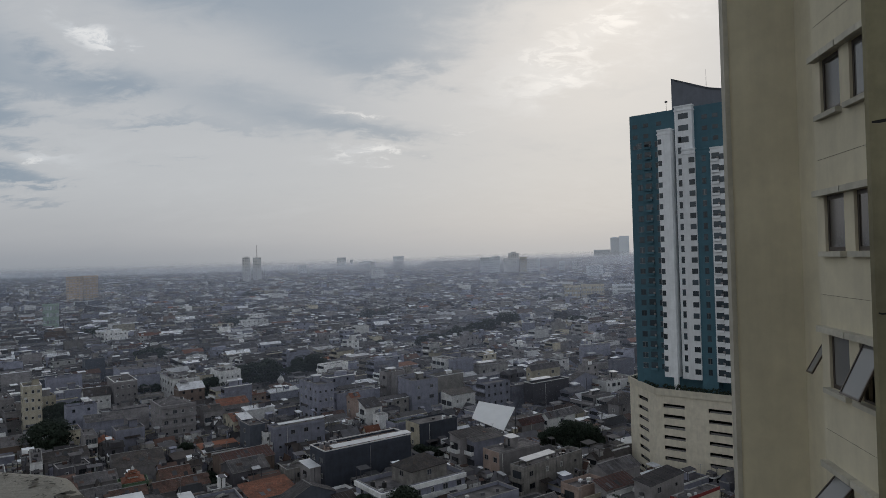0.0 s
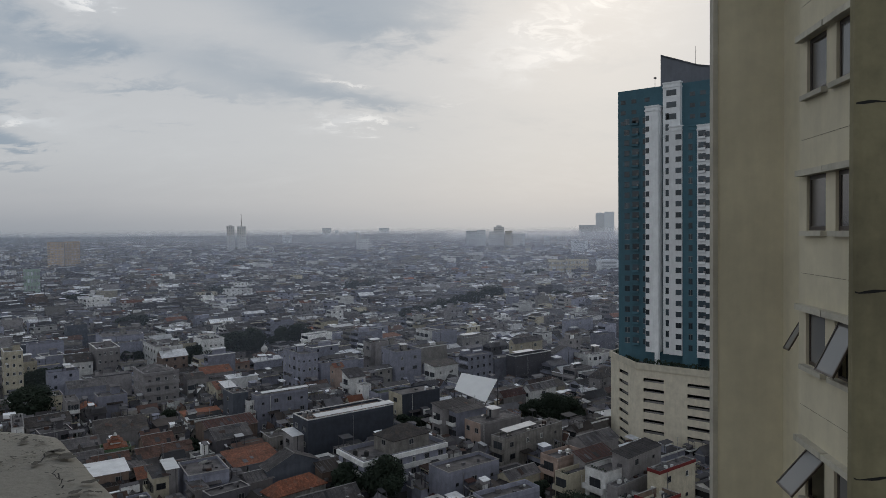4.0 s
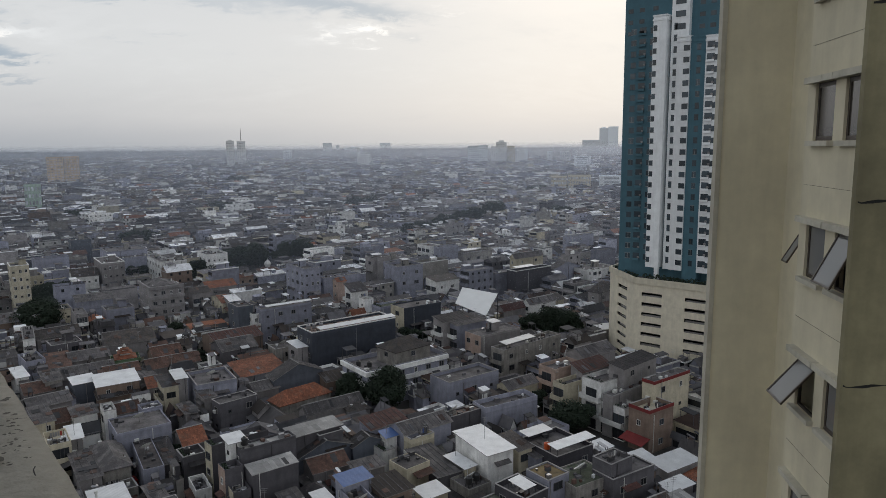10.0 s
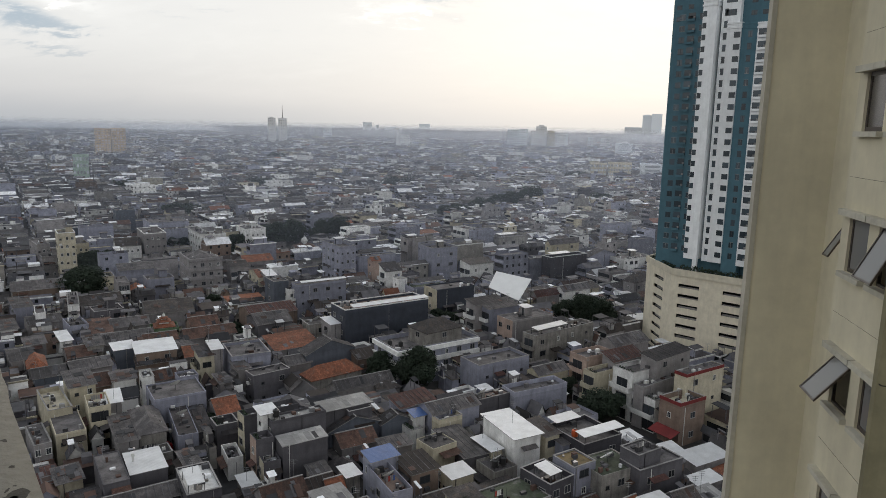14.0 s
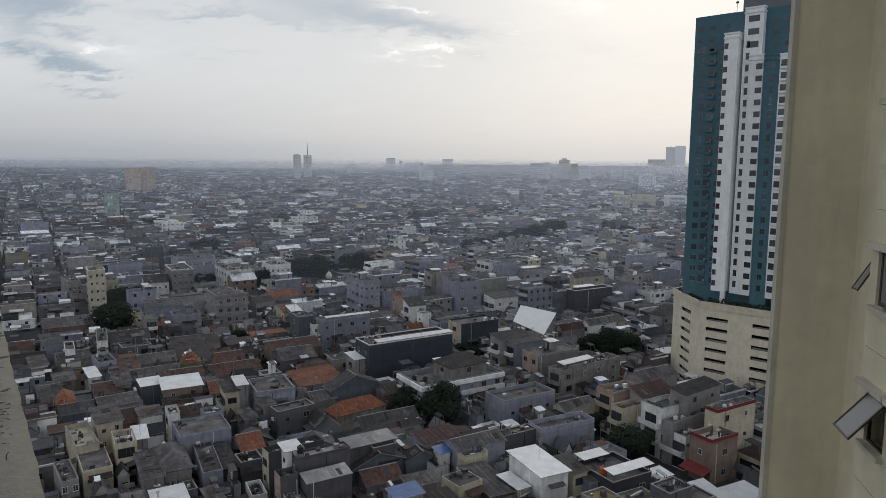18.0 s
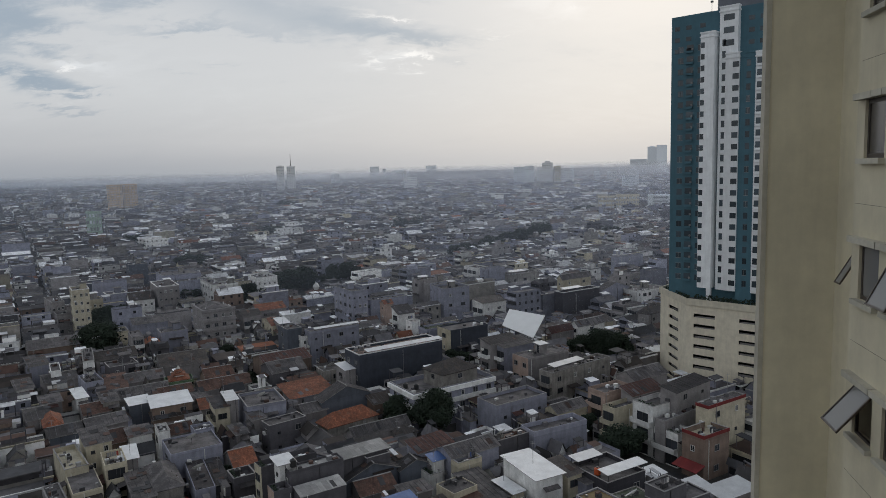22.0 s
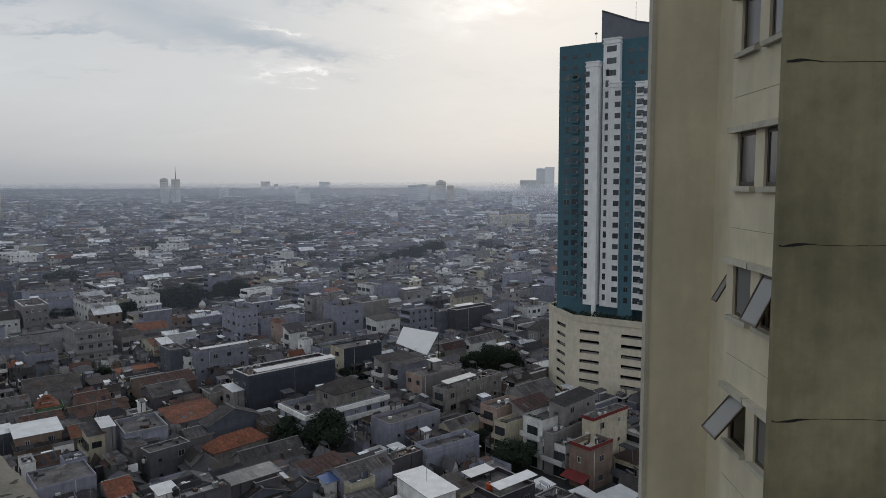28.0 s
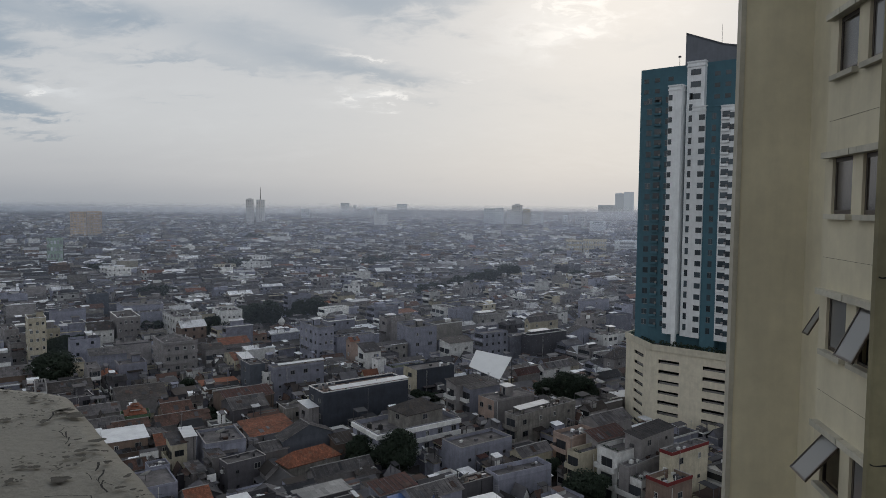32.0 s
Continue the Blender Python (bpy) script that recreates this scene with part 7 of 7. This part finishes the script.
def town(name, near, far, rng, wide, deep, lane, skip, panes, tall, label):
    s = Shape(*["town_" + key for key in STUFF])
    for x, y, yaw, u, v, h in REST + REST_SMALL if near == 245 else ():
        town_house(s, x, y, yaw, u, v, h, rng, panes, True)
    for x, y, yaw, u, v in lots(near, far, rng, wide, deep, lane, skip=skip, half=0.95):
        if not free(corners(x, y, yaw, u, v)):
            continue
        yaw += 14 * noise.noise((x * 0.004, y * 0.004, 2.0))
        r = rng.random()
        h = rng.uniform(2.8, 4.6) if r < 0.55 else rng.uniform(4.6, 7.6) if r < 0.96 - tall else rng.uniform(7.6, 12) if near < 2000 else rng.uniform(7, 9)
        town_house(s, x, y, yaw, u, v, h, rng, panes)
    tagged(part(name, s), label, "houses", kind="stuff")


town("town_quarter", 245, 520, random.Random(21), (4.2, 7.0), (8.0, 15.0), 2.6, 0.04, True, 0.02, "dense quarter of small grey, white and cream houses")
town("town_beyond", 520, 1000, random.Random(22), (5.0, 8.5), (9.0, 18.0), 3.4, 0.06, True, 0.03, "dense town of low houses with grey roofs")
town("town_far", 1000, 2200, random.Random(23), (9.0, 22.0), (10.0, 20.0), 8.0, 0.12, False, 0.05, "far low-rise town fading into haze")
town("town_horizon", 2200, 4700, random.Random(24), (22.0, 55.0), (22.0, 44.0), 18.0, 0.25, False, 0.05, "town at the horizon in haze")

# ---- odds and ends on the near roofs: loose sheets, crates, poles, washing ----
bits = Shape("town_whitesheet", "town_greysheet", "town_darksheet", "town_claydark", "town_slab", "steel_dark", "cloth_red", "cloth_blue", "white_frame", "metal")
patches = Shape("town_greysheet", "town_darksheet", "town_claydark", "town_slab")
bit = random.Random(31)
for m, u, v, z, kind, rise, ridge, roofm in TOPS:
    def roof_z(a, b):
        if kind == "shed":
            return z + rise * b / v
        if kind == "gable":
            return z + rise * (1 - abs(2 * b / v - 1)) if ridge == "u" else z + rise * (1 - abs(2 * a / u - 1))
        return z
    if kind in ("shed", "gable"):
        if roofm in ("greysheet", "darksheet", "brownsheet", "maroonsheet"):
            along_v = not (kind == "gable" and ridge == "v")
            e = 0.1
            while e < (u if along_v else v):
                halves = ((0, v / 2), (v / 2, v)) if kind == "gable" and along_v else ((0, u / 2), (u / 2, u)) if kind == "gable" else ((0, v),)
                for lo, hi in halves:
                    ends = ((e, lo), (e + 0.07, lo), (e + 0.07, hi), (e, hi)) if along_v else ((lo, e), (hi, e), (hi, e + 0.07), (lo, e + 0.07))
                    bits.plate([m @ Vector((p, r, roof_z(p, r) + 0.06)) for p, r in ends], 0.05, {"whitesheet": 0, "darksheet": 2}.get(roofm, 1))
                e += bit.uniform(0.9, 1.1)
        for _ in range(0 if roofm in ("whitesheet", "bluesheet") else bit.randrange(0, 4)):
            a, b = bit.uniform(0.1, max(0.2, u - 1.2)), bit.uniform(0.1, max(0.2, v * 0.5 - 1.6))
            if kind == "gable" and ridge == "v":
                a, b = bit.uniform(0.1, max(0.2, u * 0.5 - 1.2)), bit.uniform(0.1, max(0.2, v - 1.8))
            c, d = a + bit.uniform(0.6, 1.1), b + bit.uniform(1.0, 1.9)
            if kind == "gable" and ((ridge == "u" and d > v / 2) or (ridge == "v" and c > u / 2)):
                continue
            q = [m @ Vector((p, r, roof_z(p, r) + 0.05)) for p, r in ((a, b), (c, b), (c, d), (a, d))]
            bits.plate(q, 0.03, bit.choice((0, 1, 1, 1) if roofm == "palesheet" else (1, 1, 2, 2, 2, 3, 3, 4)))
        # the oldest lanes: patched roofs with ragged eaves
        spot = m.translation
        for _ in range(bit.randrange(4, 10) if spot.x < -0.3 * spot.y and spot.y < 190 and roofm not in ("whitesheet", "bluesheet", "clay") else 0):
            a, b = bit.uniform(-0.5, u - 0.4), bit.uniform(-0.7, v - 0.9)
            c, d = a + bit.uniform(0.6, 1.7), b + bit.uniform(0.9, 1.8)
            if kind == "gable" and ((ridge == "u" and b < v / 2 < d) or (ridge == "v" and a < u / 2 < c)):
                continue
            lift = bit.uniform(0.07, 0.14)
            q = [m @ Vector((p, r, roof_z(p, r) + lift)) for p, r in ((a, b), (c, b), (c, d), (a, d))]
            patches.plate(q, 0.03, bit.choice((0, 0, 1, 1, 1, 1, 2, 2, 2, 3)))
    else:
        for _ in range(bit.randrange(3, 9)):
            a, b, e = bit.uniform(0.3, max(0.4, u - 1.0)), bit.uniform(0.3, max(0.4, v - 1.0)), bit.uniform(0.25, 0.7)
            c, d, f = a + e * bit.uniform(1, 1.8), b + e, bit.uniform(0.2, 0.8)
            q = [m @ Vector((p, r, z + f)) for p, r in ((a, b), (c, b), (c, d), (a, d))]
            bits.plate(q, f, bit.choice((0, 1, 2, 3, 4, 5, 8, 9)))
        if bit.random() < 0.3:
            a, b = bit.uniform(0.4, max(0.5, u - 2.6)), bit.uniform(0.4, max(0.5, v - 0.6))
            for p in (a, a + 2.2):
                q = m @ Vector((p, b, z))
                bits.tube(q.x, q.y, q.z, q.z + 1.7, 0.03, 0.03, 5, 5)
            for i in range(bit.randrange(2, 6)):
                p = a + 0.1 + i * 0.38
                bits.face([m @ Vector((p, b, z + 0.8)), m @ Vector((p + 0.32, b, z + 0.8)), m @ Vector((p + 0.32, b, z + 1.65)), m @ Vector((p, b, z + 1.65))], bit.choice((6, 7, 4, 4, 2, 2, 1, 9, 9, 8)))
    for _ in range(bit.randrange(0, 2)):
        e, w = bit.uniform(0.5, max(0.6, z - 1.2)), bit.random()
        a = bit.uniform(0.3, max(0.4, (u if w < 0.5 else v) - 1.2))
        q = [(a, -0.42), (a + 0.85, -0.42), (a + 0.85, -0.03), (a, -0.03)] if w < 0.5 else [(-0.42, a), (-0.03, a), (-0.03, a + 0.85), (-0.42, a + 0.85)]
        bits.plate([m @ Vector((p, r, e + 0.6)) for p, r in q], 0.6, bit.choice((8, 9, 4)))
    if bit.random() < 0.6:
        a = bit.uniform(0.3, max(0.4, u - 0.3))
        bits.plate([m @ Vector((p, r, z)) for p, r in ((a, -0.1), (a + 0.1, -0.1), (a + 0.1, -0.005), (a, -0.005))], z - 0.2, bit.choice((8, 5, 9)))
    if bit.random() < 0.28:
        q = m @ Vector((bit.uniform(0.2, u - 0.2), bit.uniform(0.2, v - 0.2), z))
        top = q.z + bit.uniform(2.0, 4.5)
        bits.tube(q.x, q.y, q.z, top, 0.035, 0.03, 5, 9)
        for e in (0.0, 0.3, 0.6):
            bits.box(q.x - 0.5 + e * 0.3, q.y - 0.015, top - 0.1 - e, q.x + 0.5 - e * 0.3, q.y + 0.015, top - 0.07 - e, 9)
tagged(part("roof_patches", patches), "patched dark sheets along the ragged eaves of old roofs", "roof sheets", kind="stuff")
tagged(part("roof_oddments", bits), "loose roof sheets, crates, aerials and washing on the near roofs", "clutter", kind="stuff")
